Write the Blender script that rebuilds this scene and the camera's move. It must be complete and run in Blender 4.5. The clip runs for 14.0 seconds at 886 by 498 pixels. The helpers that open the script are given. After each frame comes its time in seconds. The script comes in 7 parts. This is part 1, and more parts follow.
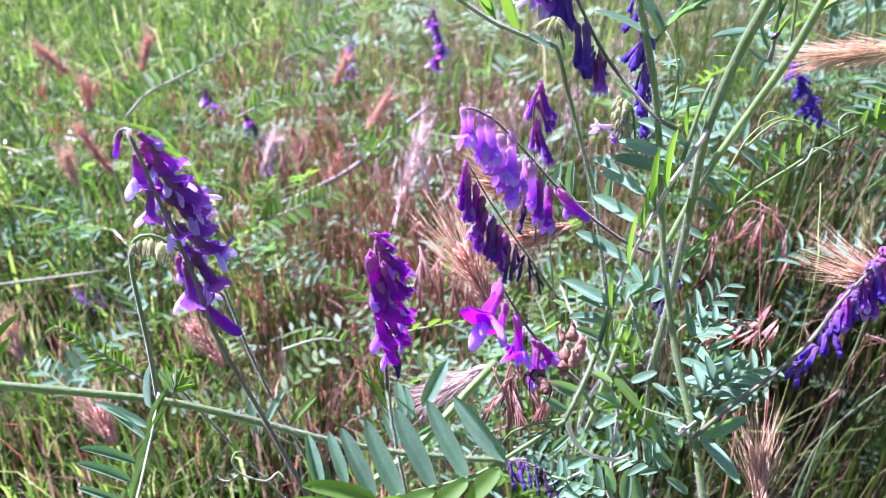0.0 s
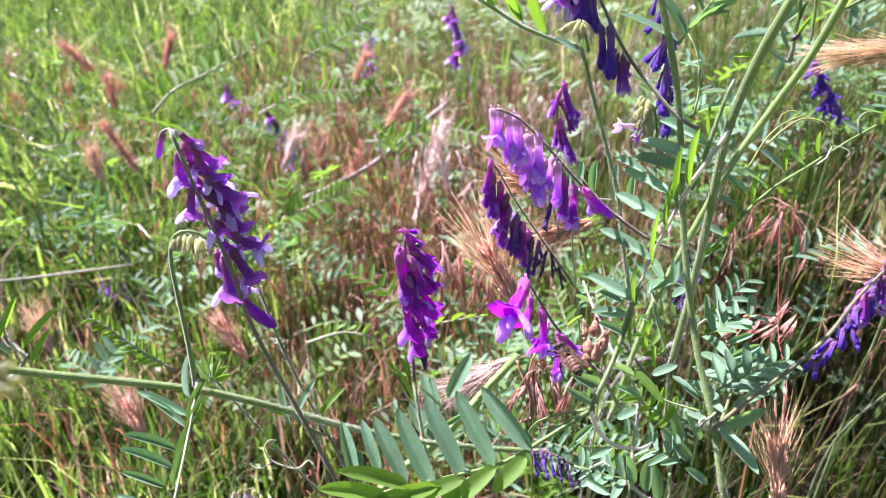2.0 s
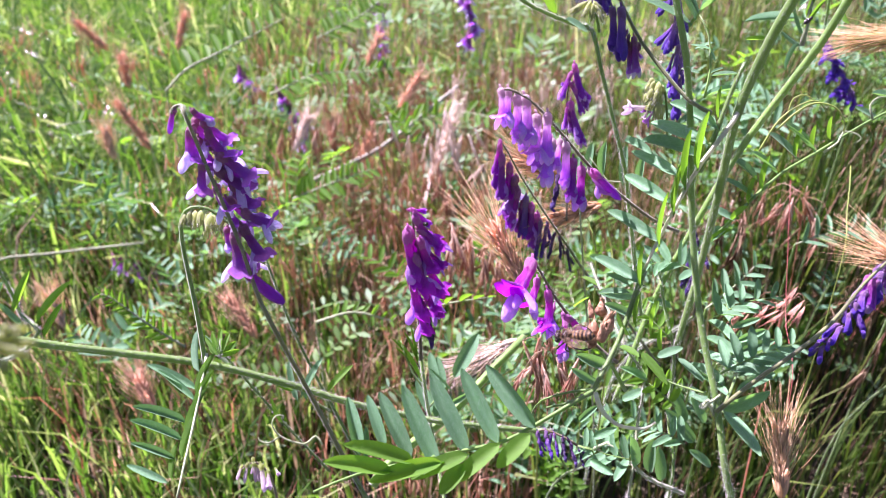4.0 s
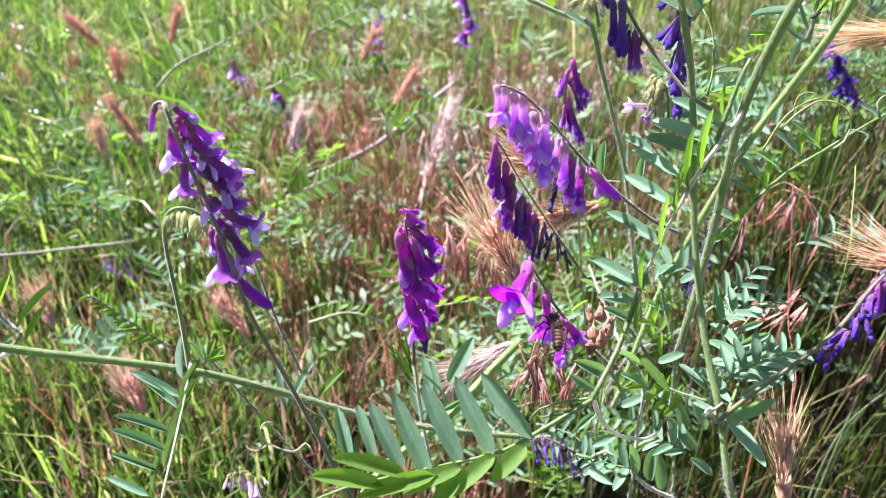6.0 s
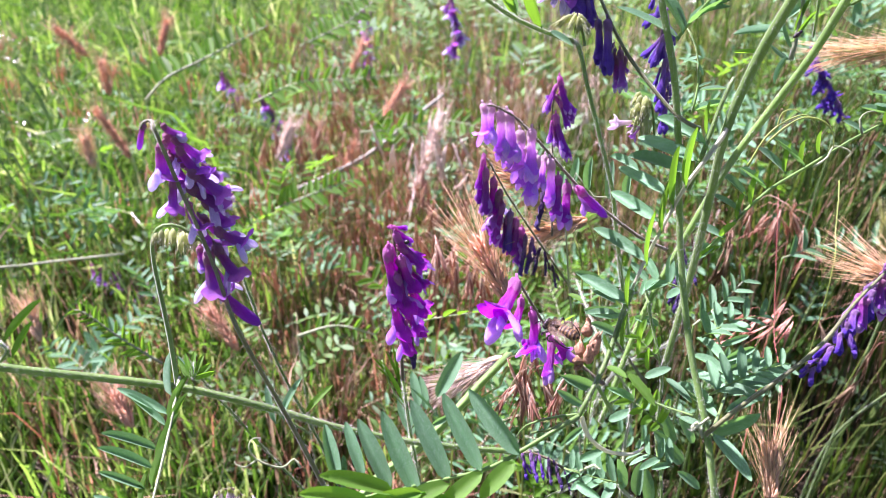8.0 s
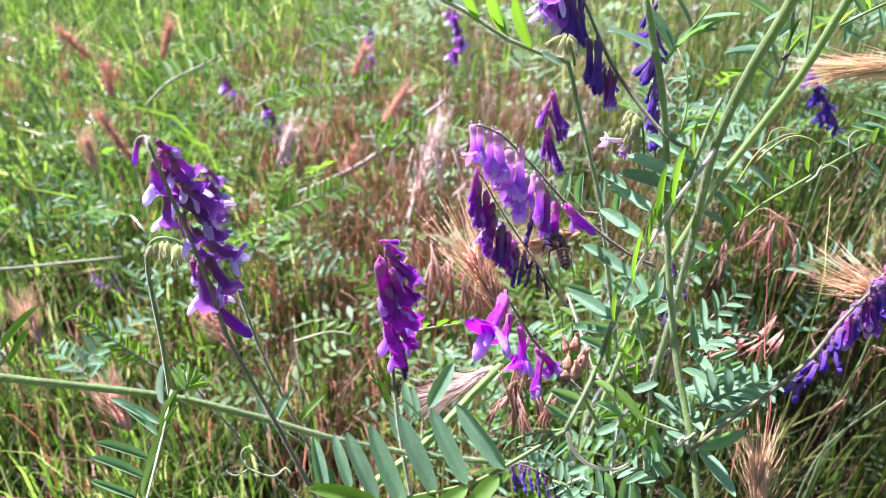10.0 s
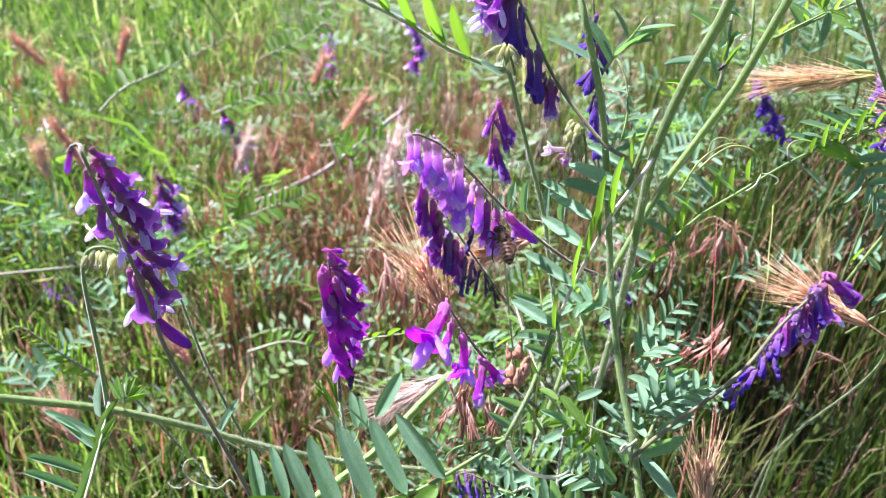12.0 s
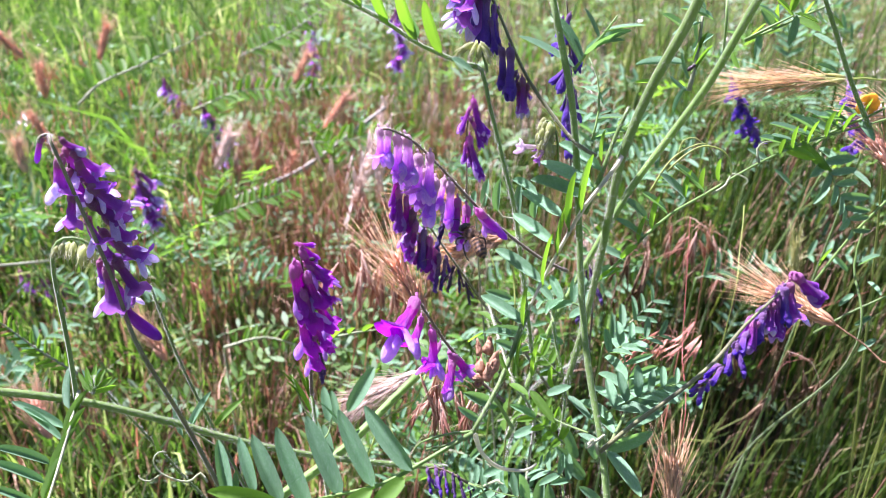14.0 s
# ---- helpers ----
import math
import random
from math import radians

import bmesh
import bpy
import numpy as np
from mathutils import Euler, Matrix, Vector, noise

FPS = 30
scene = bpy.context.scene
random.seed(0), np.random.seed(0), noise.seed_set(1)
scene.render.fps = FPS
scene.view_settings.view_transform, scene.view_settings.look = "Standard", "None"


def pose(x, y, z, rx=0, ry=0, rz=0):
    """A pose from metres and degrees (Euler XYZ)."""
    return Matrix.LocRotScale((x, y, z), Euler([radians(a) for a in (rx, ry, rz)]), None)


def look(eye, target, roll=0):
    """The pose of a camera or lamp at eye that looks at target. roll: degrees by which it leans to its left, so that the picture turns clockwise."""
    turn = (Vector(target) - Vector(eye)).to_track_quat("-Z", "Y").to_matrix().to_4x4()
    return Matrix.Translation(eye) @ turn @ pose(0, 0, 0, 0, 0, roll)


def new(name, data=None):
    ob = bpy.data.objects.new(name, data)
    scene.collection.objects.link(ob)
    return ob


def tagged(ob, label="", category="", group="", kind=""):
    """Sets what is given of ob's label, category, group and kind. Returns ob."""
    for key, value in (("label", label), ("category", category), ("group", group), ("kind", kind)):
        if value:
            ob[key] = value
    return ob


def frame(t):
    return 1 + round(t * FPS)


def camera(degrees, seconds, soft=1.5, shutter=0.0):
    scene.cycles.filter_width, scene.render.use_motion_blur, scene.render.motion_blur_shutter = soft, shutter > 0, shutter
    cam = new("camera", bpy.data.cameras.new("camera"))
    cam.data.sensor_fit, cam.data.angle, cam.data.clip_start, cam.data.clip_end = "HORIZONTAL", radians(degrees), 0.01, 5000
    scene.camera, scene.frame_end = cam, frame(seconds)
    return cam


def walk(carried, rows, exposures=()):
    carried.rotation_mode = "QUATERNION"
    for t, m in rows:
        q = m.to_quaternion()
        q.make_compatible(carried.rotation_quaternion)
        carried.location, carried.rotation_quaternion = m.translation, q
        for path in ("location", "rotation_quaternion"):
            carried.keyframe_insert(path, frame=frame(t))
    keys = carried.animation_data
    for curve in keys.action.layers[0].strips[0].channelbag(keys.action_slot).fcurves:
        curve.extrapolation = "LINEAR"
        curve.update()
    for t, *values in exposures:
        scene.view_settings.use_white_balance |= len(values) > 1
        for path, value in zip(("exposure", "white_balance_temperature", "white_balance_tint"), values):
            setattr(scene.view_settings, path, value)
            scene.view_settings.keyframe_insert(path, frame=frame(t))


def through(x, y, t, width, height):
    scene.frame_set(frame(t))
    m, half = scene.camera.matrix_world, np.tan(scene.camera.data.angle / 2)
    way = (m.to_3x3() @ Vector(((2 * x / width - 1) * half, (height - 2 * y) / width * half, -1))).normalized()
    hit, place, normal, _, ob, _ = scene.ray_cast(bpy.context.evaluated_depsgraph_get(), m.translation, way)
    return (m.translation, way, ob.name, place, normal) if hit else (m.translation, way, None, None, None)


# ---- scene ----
# A patch of meadow: hairy vetch with purple racemes, wild barley, drooping brome and a honey bee.

# ---- camera ----
cam = camera(57.0, 14.0, soft=0.65)
cam.data.dof.use_dof = True
cam.data.dof.focus_distance = 0.29
cam.data.dof.aperture_fstop = 20.0
# seconds, eye, tilt, yaw, roll
PATH = [
    (0, 0.0000, 0.0000, 0.5500, 60.00, 0.00, 0.00),
    (0.5, -0.0013, -0.0014, 0.5506, 60.14, -0.17, 0.31),
    (1, 0.0003, -0.0035, 0.5550, 60.09, 0.08, 0.27),
    (1.5, -0.0008, -0.0036, 0.5525, 59.85, 0.48, -0.25),
    (2, -0.0042, -0.0079, 0.5550, 59.64, 1.25, -0.51),
    (2.5, -0.0070, -0.0096, 0.5538, 59.24, 2.45, -0.76),
    (3, -0.0025, -0.0117, 0.5554, 58.88, 2.60, -0.79),
    (3.5, -0.0029, -0.0114, 0.5552, 58.67, 2.41, -0.41),
    (6, -0.0023, -0.0003, 0.5508, 58.28, 1.88, 0.03),
    (6.5, 0.0000, 0.0017, 0.5519, 58.39, 1.72, -0.13),
    (7, -0.0011, 0.0012, 0.5539, 58.69, 1.33, 0.11),
    (7.5, -0.0016, 0.0001, 0.5535, 58.89, 1.09, 0.27),
    (10, 0.0024, -0.0011, 0.5597, 59.05, 1.23, 0.90),
    (10.5, 0.0071, -0.0028, 0.5621, 59.23, 0.91, 1.25),
    (11, 0.0095, -0.0030, 0.5609, 59.40, 0.10, 1.66),
    (11.5, 0.0105, -0.0022, 0.5598, 59.60, -0.73, 2.25),
    (12, 0.0111, -0.0007, 0.5598, 59.71, -1.42, 2.09),
    (12.5, 0.0118, -0.0012, 0.5601, 59.79, -1.84, 2.34),
    (13, 0.0132, -0.0021, 0.5595, 59.79, -2.08, 2.20),
    (13.5, 0.0147, -0.0016, 0.5608, 59.92, -2.43, 2.83),
    (14, 0.0155, -0.0035, 0.5595, 59.78, -2.74, 3.39),
]
walk(cam, [(t, pose(x, y, z, 0, 0, yaw) @ pose(0, 0, 0, rx, 0, 0) @ pose(0, 0, 0, 0, 0, roll)) for t, x, y, z, rx, yaw, roll in PATH],
     # the picture starts cooler, and warms in the first seconds
     [(0.0, 2.09, 5480, 76), (1.0, 2.09, 5850, 68), (2.0, 2.09, 6110, 65), (6.0, 2.09, 6070, 60), (10.0, 2.09, 6010, 58), (14.0, 2.09, 5950, 56)])

# ---- light ----
SUN = Vector((-0.48, 0.36, 0.80)).normalized()
world = bpy.data.worlds.new("world")
scene.world = world
world.use_nodes = True
sky = world.node_tree.nodes.new("ShaderNodeTexSky")
sky.sky_type = "NISHITA"
sky.sun_disc = False
sky.sun_elevation = math.asin(SUN.z)
sky.sun_rotation = math.atan2(SUN.x, SUN.y)
world.node_tree.links.new(sky.outputs[0], world.node_tree.nodes["Background"].inputs[0])
world.node_tree.nodes["Background"].inputs[1].default_value = 0.044
lamp = bpy.data.lights.new("sun", "SUN")
lamp.energy, lamp.angle, lamp.color = 5.0, radians(0.6), (1.0, 0.97, 0.92)
sun = new("sun", lamp)
sun.matrix_world = look(SUN * 6, (0, 0, 0))


# ---- materials ----
def nodes(name):
    m = bpy.data.materials.new(name)
    m.use_nodes = True
    t = m.node_tree
    t.nodes.clear()
    out = t.nodes.new("ShaderNodeOutputMaterial")
    return m, t, out


def node(t, kind, **values):
    n = t.nodes.new(kind)
    for key, value in values.items():
        n.inputs[key.replace("_", " ")].default_value = value
    return n


def noise_of(t, scale, detail=4.0, space="Object", stretch=None):
    co = t.nodes.new("ShaderNodeTexCoord")
    n = node(t, "ShaderNodeTexNoise", Scale=scale, Detail=detail, Roughness=0.6)
    source = co.outputs[space]
    if stretch:
        mp = t.nodes.new("ShaderNodeMapping")
        mp.inputs["Scale"].default_value = stretch
        t.links.new(source, mp.inputs["Vector"])
        source = mp.outputs[0]
    t.links.new(source, n.inputs["Vector"])
    return n.outputs["Fac"]


def ramp(t, fac, *stops):
    r = t.nodes.new("ShaderNodeValToRGB")
    while len(r.color_ramp.elements) < len(stops):
        r.color_ramp.elements.new(0.5)
    for e, (p, c) in zip(r.color_ramp.elements, stops):
        e.position, e.color = p, (*c, 1)
    t.links.new(fac, r.inputs[0])
    return r.outputs[0]


def vary(t, colour, fac, amount_value, amount_sat=0.0):
    """colour with its value moved by fac (0..1), centred."""
    h = t.nodes.new("ShaderNodeHueSaturation")
    mr = t.nodes.new("ShaderNodeMapRange")
    mr.inputs["To Min"].default_value, mr.inputs["To Max"].default_value = 1 - amount_value, 1 + amount_value
    t.links.new(fac, mr.inputs["Value"])
    t.links.new(mr.outputs[0], h.inputs["Value"])
    t.links.new(colour, h.inputs["Color"])
    return h.outputs[0]


def mixed(t, fac, a, b):
    mx = t.nodes.new("ShaderNodeMix")
    mx.data_type = "RGBA"
    for value, sock in ((fac, mx.inputs[0]), (a, mx.inputs[6]), (b, mx.inputs[7])):
        if isinstance(value, (int, float)):
            sock.default_value = value
        elif isinstance(value, tuple):
            sock.default_value = (*value, 1)
        else:
            t.links.new(value, sock)
    return mx.outputs[2]


def finish(t, out, colour, rough=0.5, through_colour=None, through=0.4, bump=None, bump_depth=0.0003, specular=0.4, sheen=0.0):
    """Principled surface; with through_colour a part of the light passes the thin tissue."""
    p = node(t, "ShaderNodeBsdfPrincipled", Roughness=rough)
    p.inputs["Specular IOR Level"].default_value = specular
    p.inputs["Sheen Weight"].default_value = sheen
    t.links.new(colour, p.inputs["Base Color"])
    if bump is not None:
        b = t.nodes.new("ShaderNodeBump")
        b.inputs["Strength"].default_value, b.inputs["Distance"].default_value = 0.6, bump_depth
        t.links.new(bump, b.inputs["Height"])
        t.links.new(b.outputs[0], p.inputs["Normal"])
    if through_colour is None:
        t.links.new(p.outputs[0], out.inputs[0])
        return
    tr = t.nodes.new("ShaderNodeBsdfTranslucent")
    t.links.new(through_colour, tr.inputs[0])
    mx = t.nodes.new("ShaderNodeMixShader")
    mx.inputs[0].default_value = through
    t.links.new(p.outputs[0], mx.inputs[1])
    t.links.new(tr.outputs[0], mx.inputs[2])
    t.links.new(mx.outputs[0], out.inputs[0])


def leaf_material(name, low, high, lit, through=0.42, scale=1.0, speck=(0.42, 0.5, 0.4), sheen=0.25, island=False):
    m, t, out = nodes(name)
    if island:
        rnd = t.nodes.new("ShaderNodeNewGeometry").outputs["Random Per Island"]
    else:
        rnd = t.nodes.new("ShaderNodeObjectInfo").outputs["Random"]
    fine = noise_of(t, 42 * scale, 6)
    broad = noise_of(t, 3.5 * scale, 2)
    c = ramp(t, broad, (0.3, low), (0.72, high))
    dots = ramp(t, fine, (0.52, (0, 0, 0)), (0.62, (0.7, 0.7, 0.7)))
    c = mixed(t, dots, c, speck)
    c = vary(t, c, rnd, 0.22)
    lc = t.nodes.new("ShaderNodeRGB")
    lc.outputs[0].default_value = (*lit, 1)
    tc = vary(t, lc.outputs[0], rnd, 0.25)
    finish(t, out, c, 0.55, tc, through, fine, 0.0002, 0.26, sheen)
    return m


def petal_material(name, base, mid, tip, lit, through=0.62, scale=1.0):
    """Petal tissue: colour runs from the claw to the lip, with long veins."""
    m, t, out = nodes(name)
    co = t.nodes.new("ShaderNodeTexCoord")
    sep = t.nodes.new("ShaderNodeSeparateXYZ")
    t.links.new(co.outputs["Object"], sep.inputs[0])
    blotch = noise_of(t, 5 * scale, 3)
    veins = noise_of(t, 9, 5, stretch=(6, 6, 0.6))
    part_z, add = t.nodes.new("ShaderNodeMath"), t.nodes.new("ShaderNodeMath")
    part_z.operation, add.operation = "MULTIPLY", "MULTIPLY_ADD"
    part_z.inputs[1].default_value, add.inputs[1].default_value = 0.72, 0.35
    t.links.new(sep.outputs["Z"], part_z.inputs[0])
    t.links.new(blotch, add.inputs[0])
    t.links.new(part_z.outputs[0], add.inputs[2])
    c = ramp(t, add.outputs[0], (0.3, base), (0.62, mid), (0.92, tip))
    c = vary(t, c, veins, 0.42)
    c = vary(t, c, noise_of(t, 3.2, 2), 0.35)
    info = t.nodes.new("ShaderNodeObjectInfo")
    c = vary(t, c, info.outputs["Random"], 0.18)
    g = t.nodes.new("ShaderNodeHueSaturation")
    g.inputs["Value"].default_value, g.inputs["Saturation"].default_value = 1.4, 1.1
    t.links.new(c, g.inputs["Color"])
    tc = mixed(t, 0.3, g.outputs[0], lit)
    finish(t, out, c, 0.38, tc, through, veins, 0.03, 0.45, 0.12)
    return m


def plain_material(name, low, high, scale, rough=0.6, lit=None, through=0.3, stretch=None, island=False, spread=0.2, bump_depth=0.0004, specular=0.35, sheen=0.0):
    m, t, out = nodes(name)
    broad = noise_of(t, scale, 3, stretch=stretch)
    fine = noise_of(t, scale * 7, 5, stretch=stretch)
    c = ramp(t, broad, (0.3, low), (0.7, high))
    c = vary(t, c, fine, 0.3)
    if island:
        rnd = t.nodes.new("ShaderNodeNewGeometry").outputs["Random Per Island"]
    else:
        rnd = t.nodes.new("ShaderNodeObjectInfo").outputs["Random"]
    c = vary(t, c, rnd, spread)
    tc = None
    if lit:
        lc = t.nodes.new("ShaderNodeRGB")
        lc.outputs[0].default_value = (*lit, 1)
        tc = vary(t, lc.outputs[0], rnd, spread)
    finish(t, out, c, rough, tc, through, fine, bump_depth, specular, sheen)
    return m


def island_material(name, stops, rough=0.38, lit_gain=1.5, through=0.35, scale=40, specular=0.6):
    """Many blades in one mesh, each with a tint of its own."""
    m, t, out = nodes(name)
    rnd = t.nodes.new("ShaderNodeNewGeometry").outputs["Random Per Island"]
    c = ramp(t, rnd, *stops)
    n = noise_of(t, scale, 3)
    c = vary(t, c, n, 0.35)
    g = t.nodes.new("ShaderNodeHueSaturation")
    g.inputs["Value"].default_value, g.inputs["Saturation"].default_value = lit_gain, 1.15
    t.links.new(c, g.inputs["Color"])
    finish(t, out, c, rough, g.outputs[0], through, None, 0, specular)
    return m


LEAF = leaf_material("vetch_leaf", (0.05, 0.18, 0.075), (0.11, 0.29, 0.13), (0.17, 0.46, 0.07), 0.32, speck=(0.29, 0.46, 0.31), sheen=0.05)
LEAF_FRESH = leaf_material("fresh_leaf", (0.06, 0.18, 0.02), (0.10, 0.27, 0.035), (0.17, 0.45, 0.015), 0.60, speck=(0.15, 0.32, 0.06), sheen=0.0)
STEM = plain_material("vetch_stem", (0.075, 0.185, 0.03), (0.15, 0.30, 0.06), 90, 0.5, (0.30, 0.50, 0.06), 0.25, stretch=(1, 1, 0.25), sheen=0.3)
STEM_DARK = plain_material("peduncle", (0.10, 0.075, 0.045), (0.15, 0.155, 0.07), 120, 0.5, (0.25, 0.24, 0.08), 0.15, sheen=0.2)
STEM_OLIVE = plain_material("olive_peduncle", (0.10, 0.12, 0.045), (0.18, 0.23, 0.08), 70, 0.5, (0.3, 0.36, 0.1), 0.2, sheen=0.25)
STEM_PALE = plain_material("pale_rachis", (0.20, 0.28, 0.12), (0.34, 0.43, 0.23), 120, 0.55, (0.45, 0.52, 0.25), 0.2, sheen=0.3)
# pale stalk whitened further: sun glare is put into the base colour
STEM_GLARE = plain_material("pale_glare_stalk", (0.36, 0.43, 0.27), (0.52, 0.57, 0.42), 120, 0.45, (0.75, 0.8, 0.5), 0.4, sheen=0.3)
HAIR = plain_material("white_hair", (0.7, 0.72, 0.66), (0.82, 0.83, 0.78), 50, 0.4, (0.85, 0.87, 0.8), 0.5)
CALYX = plain_material("calyx", (0.24, 0.06, 0.17), (0.36, 0.15, 0.22), 6, 0.55, (0.5, 0.15, 0.3), 0.35, bump_depth=0.02, sheen=0.3)
CALYX_INDIGO = plain_material("indigo_calyx", (0.15, 0.06, 0.20), (0.27, 0.14, 0.32), 6, 0.55, (0.3, 0.12, 0.4), 0.3, bump_depth=0.02, sheen=0.3)
CALYX_GREEN = plain_material("green_calyx", (0.20, 0.31, 0.06), (0.34, 0.45, 0.14), 6, 0.55, (0.55, 0.65, 0.15), 0.5, bump_depth=0.02, sheen=0.4)
CALYX_PINK = plain_material("magenta_calyx", (0.42, 0.10, 0.34), (0.55, 0.20, 0.45), 6, 0.5, (0.7, 0.15, 0.55), 0.4, bump_depth=0.02, sheen=0.3)
CALYX_PALE = plain_material("pale_pink_calyx", (0.50, 0.32, 0.42), (0.70, 0.55, 0.60), 6, 0.5, (0.75, 0.5, 0.6), 0.4, bump_depth=0.02, sheen=0.3)
VIOLET = petal_material("violet_petal", (0.29, 0.075, 0.20), (0.38, 0.11, 0.47), (0.52, 0.26, 0.86), (0.66, 0.22, 0.90), 0.56)
PALE_WING = petal_material("pale_wing", (0.42, 0.20, 0.68), (0.72, 0.62, 0.95), (0.90, 0.88, 0.98), (0.84, 0.78, 0.99), 0.45)
PEARL = petal_material("pearly_petal", (0.46, 0.46, 0.34), (0.62, 0.54, 0.60), (0.76, 0.66, 0.80), (0.8, 0.7, 0.8), 0.45)
MAGENTA = petal_material("magenta_petal", (0.48, 0.08, 0.36), (0.42, 0.035, 0.48), (0.50, 0.10, 0.74), (0.74, 0.08, 0.88), 0.55)
MAGENTA_WING = petal_material("magenta_wing", (0.42, 0.07, 0.56), (0.58, 0.24, 0.84), (0.82, 0.66, 0.95), (0.80, 0.36, 0.96), 0.5)
LILAC = petal_material("lilac_petal", (0.72, 0.56, 0.66), (0.58, 0.24, 0.70), (0.56, 0.16, 0.80), (0.85, 0.38, 0.95), 0.58)
LILAC_WING = petal_material("lilac_wing", (0.50, 0.12, 0.70), (0.66, 0.34, 0.88), (0.88, 0.72, 0.97), (0.84, 0.46, 0.97), 0.5)
DEEP = petal_material("deep_violet_petal", (0.34, 0.06, 0.32), (0.32, 0.045, 0.44), (0.29, 0.06, 0.56), (0.58, 0.08, 0.78), 0.5)
INDIGO = petal_material("indigo_petal", (0.30, 0.16, 0.40), (0.15, 0.05, 0.42), (0.10, 0.05, 0.52), (0.28, 0.07, 0.72), 0.42)
WILT = petal_material("wilted_petal", (0.05, 0.010, 0.09), (0.040, 0.012, 0.12), (0.06, 0.03, 0.22), (0.12, 0.02, 0.26), 0.25)
SOIL = plain_material("soil", (0.03, 0.022, 0.013), (0.06, 0.062, 0.028), 14, 0.9, bump_depth=0.006)
GRASS = island_material("green_grass_blade", ((0.0, (0.032, 0.10, 0.016)), (0.45, (0.08, 0.175, 0.032)), (0.82, (0.165, 0.285, 0.062)), (0.96, (0.30, 0.37, 0.15))), rough=0.24, through=0.42, lit_gain=1.75, specular=0.9)
# darker copy of GRASS: the shade on the right is in its colour
GRASS_SHADE = island_material("shade_toned_grass_blade", ((0.0, (0.022, 0.06, 0.010)), (0.6, (0.05, 0.105, 0.018)), (0.95, (0.13, 0.18, 0.04))), through=0.3, lit_gain=1.6, specular=0.3, rough=0.5)
STRAW = island_material("dry_straw", ((0.0, (0.16, 0.09, 0.05)), (0.4, (0.26, 0.17, 0.09)), (0.8, (0.46, 0.35, 0.2)), (0.95, (0.26, 0.09, 0.06))), 0.55, 1.25, 0.3)
BROME = island_material("reddish_brome", ((0.0, (0.21, 0.09, 0.055)), (0.4, (0.36, 0.18, 0.11)), (0.75, (0.50, 0.33, 0.21)), (0.95, (0.62, 0.50, 0.35))), 0.5, 1.35, 0.4)
BROWN_GRASS = island_material("brown_grass", ((0.0, (0.06, 0.036, 0.02)), (0.5, (0.12, 0.078, 0.04)), (0.85, (0.21, 0.145, 0.075)), (0.97, (0.40, 0.32, 0.19))), 0.6, 1.3, 0.3, specular=0.25)
# same leaves as small_foliage, coloured darker to stand in for shade
FOLIAGE_SHADE = island_material("shade_toned_foliage", ((0.0, (0.025, 0.07, 0.02)), (0.5, (0.05, 0.115, 0.035)), (0.85, (0.085, 0.165, 0.07)), (1.0, (0.13, 0.22, 0.11))), 0.5, 1.7, 0.36, specular=0.3)
LIME = plain_material("lime_bud", (0.20, 0.31, 0.06), (0.40, 0.48, 0.18), 5, 0.5, (0.55, 0.62, 0.2), 0.45, sheen=0.4)
FOLIAGE = island_material("small_foliage", ((0.0, (0.07, 0.17, 0.035)), (0.5, (0.12, 0.25, 0.07)), (0.85, (0.17, 0.30, 0.16)), (1.0, (0.24, 0.36, 0.22))), 0.62, 1.8, 0.42, specular=0.2)
AWN = island_material("barley_awn", ((0.0, (0.62, 0.42, 0.22)), (0.5, (0.72, 0.54, 0.30)), (1.0, (0.78, 0.67, 0.42))), 0.4, 1.25, 0.4)
AWN_RED = island_material("reddish_awn", ((0.0, (0.56, 0.30, 0.17)), (0.5, (0.64, 0.42, 0.25)), (1.0, (0.72, 0.58, 0.37))), 0.4, 1.2, 0.35)
AWN_GREEN = island_material("green_awn", ((0.0, (0.26, 0.38, 0.10)), (0.5, (0.45, 0.50, 0.18)), (1.0, (0.60, 0.52, 0.28))), 0.4, 1.3, 0.4)
AWN_WHITE = island_material("bleached_awn", ((0.0, (0.62, 0.50, 0.38)), (0.5, (0.74, 0.64, 0.50)), (1.0, (0.80, 0.74, 0.62))), 0.4, 1.1, 0.3)
HUSK = island_material("ripe_husk", ((0.0, (0.52, 0.28, 0.17)), (0.5, (0.62, 0.38, 0.24)), (1.0, (0.66, 0.50, 0.32))), 0.5, 1.25, 0.4)
HUSK_RED = island_material("pink_husk", ((0.0, (0.54, 0.22, 0.14)), (0.5, (0.66, 0.34, 0.22)), (1.0, (0.70, 0.48, 0.31))), 0.5, 1.3, 0.3)
CULM = plain_material("green_culm", (0.18, 0.30, 0.05), (0.32, 0.42, 0.10), 60, 0.45, (0.4, 0.5, 0.08), 0.25)
CULM_RED = plain_material("red_culm", (0.22, 0.05, 0.04), (0.34, 0.10, 0.07), 60, 0.45)
TWIG = plain_material("grey_dead_stem", (0.20, 0.22, 0.15), (0.33, 0.35, 0.26), 60, 0.7)
POD = plain_material("dry_pod", (0.20, 0.10, 0.045), (0.66, 0.43, 0.24), 900, 0.75, (0.6, 0.36, 0.18), 0.2, bump_depth=0.002)
YELLOW = plain_material("yellow_petal", (0.75, 0.42, 0.02), (0.85, 0.55, 0.03), 60, 0.5, (0.9, 0.6, 0.03), 0.4)
CHITIN = plain_material("black_chitin", (0.012, 0.010, 0.009), (0.03, 0.022, 0.018), 900, 0.25, specular=0.6)
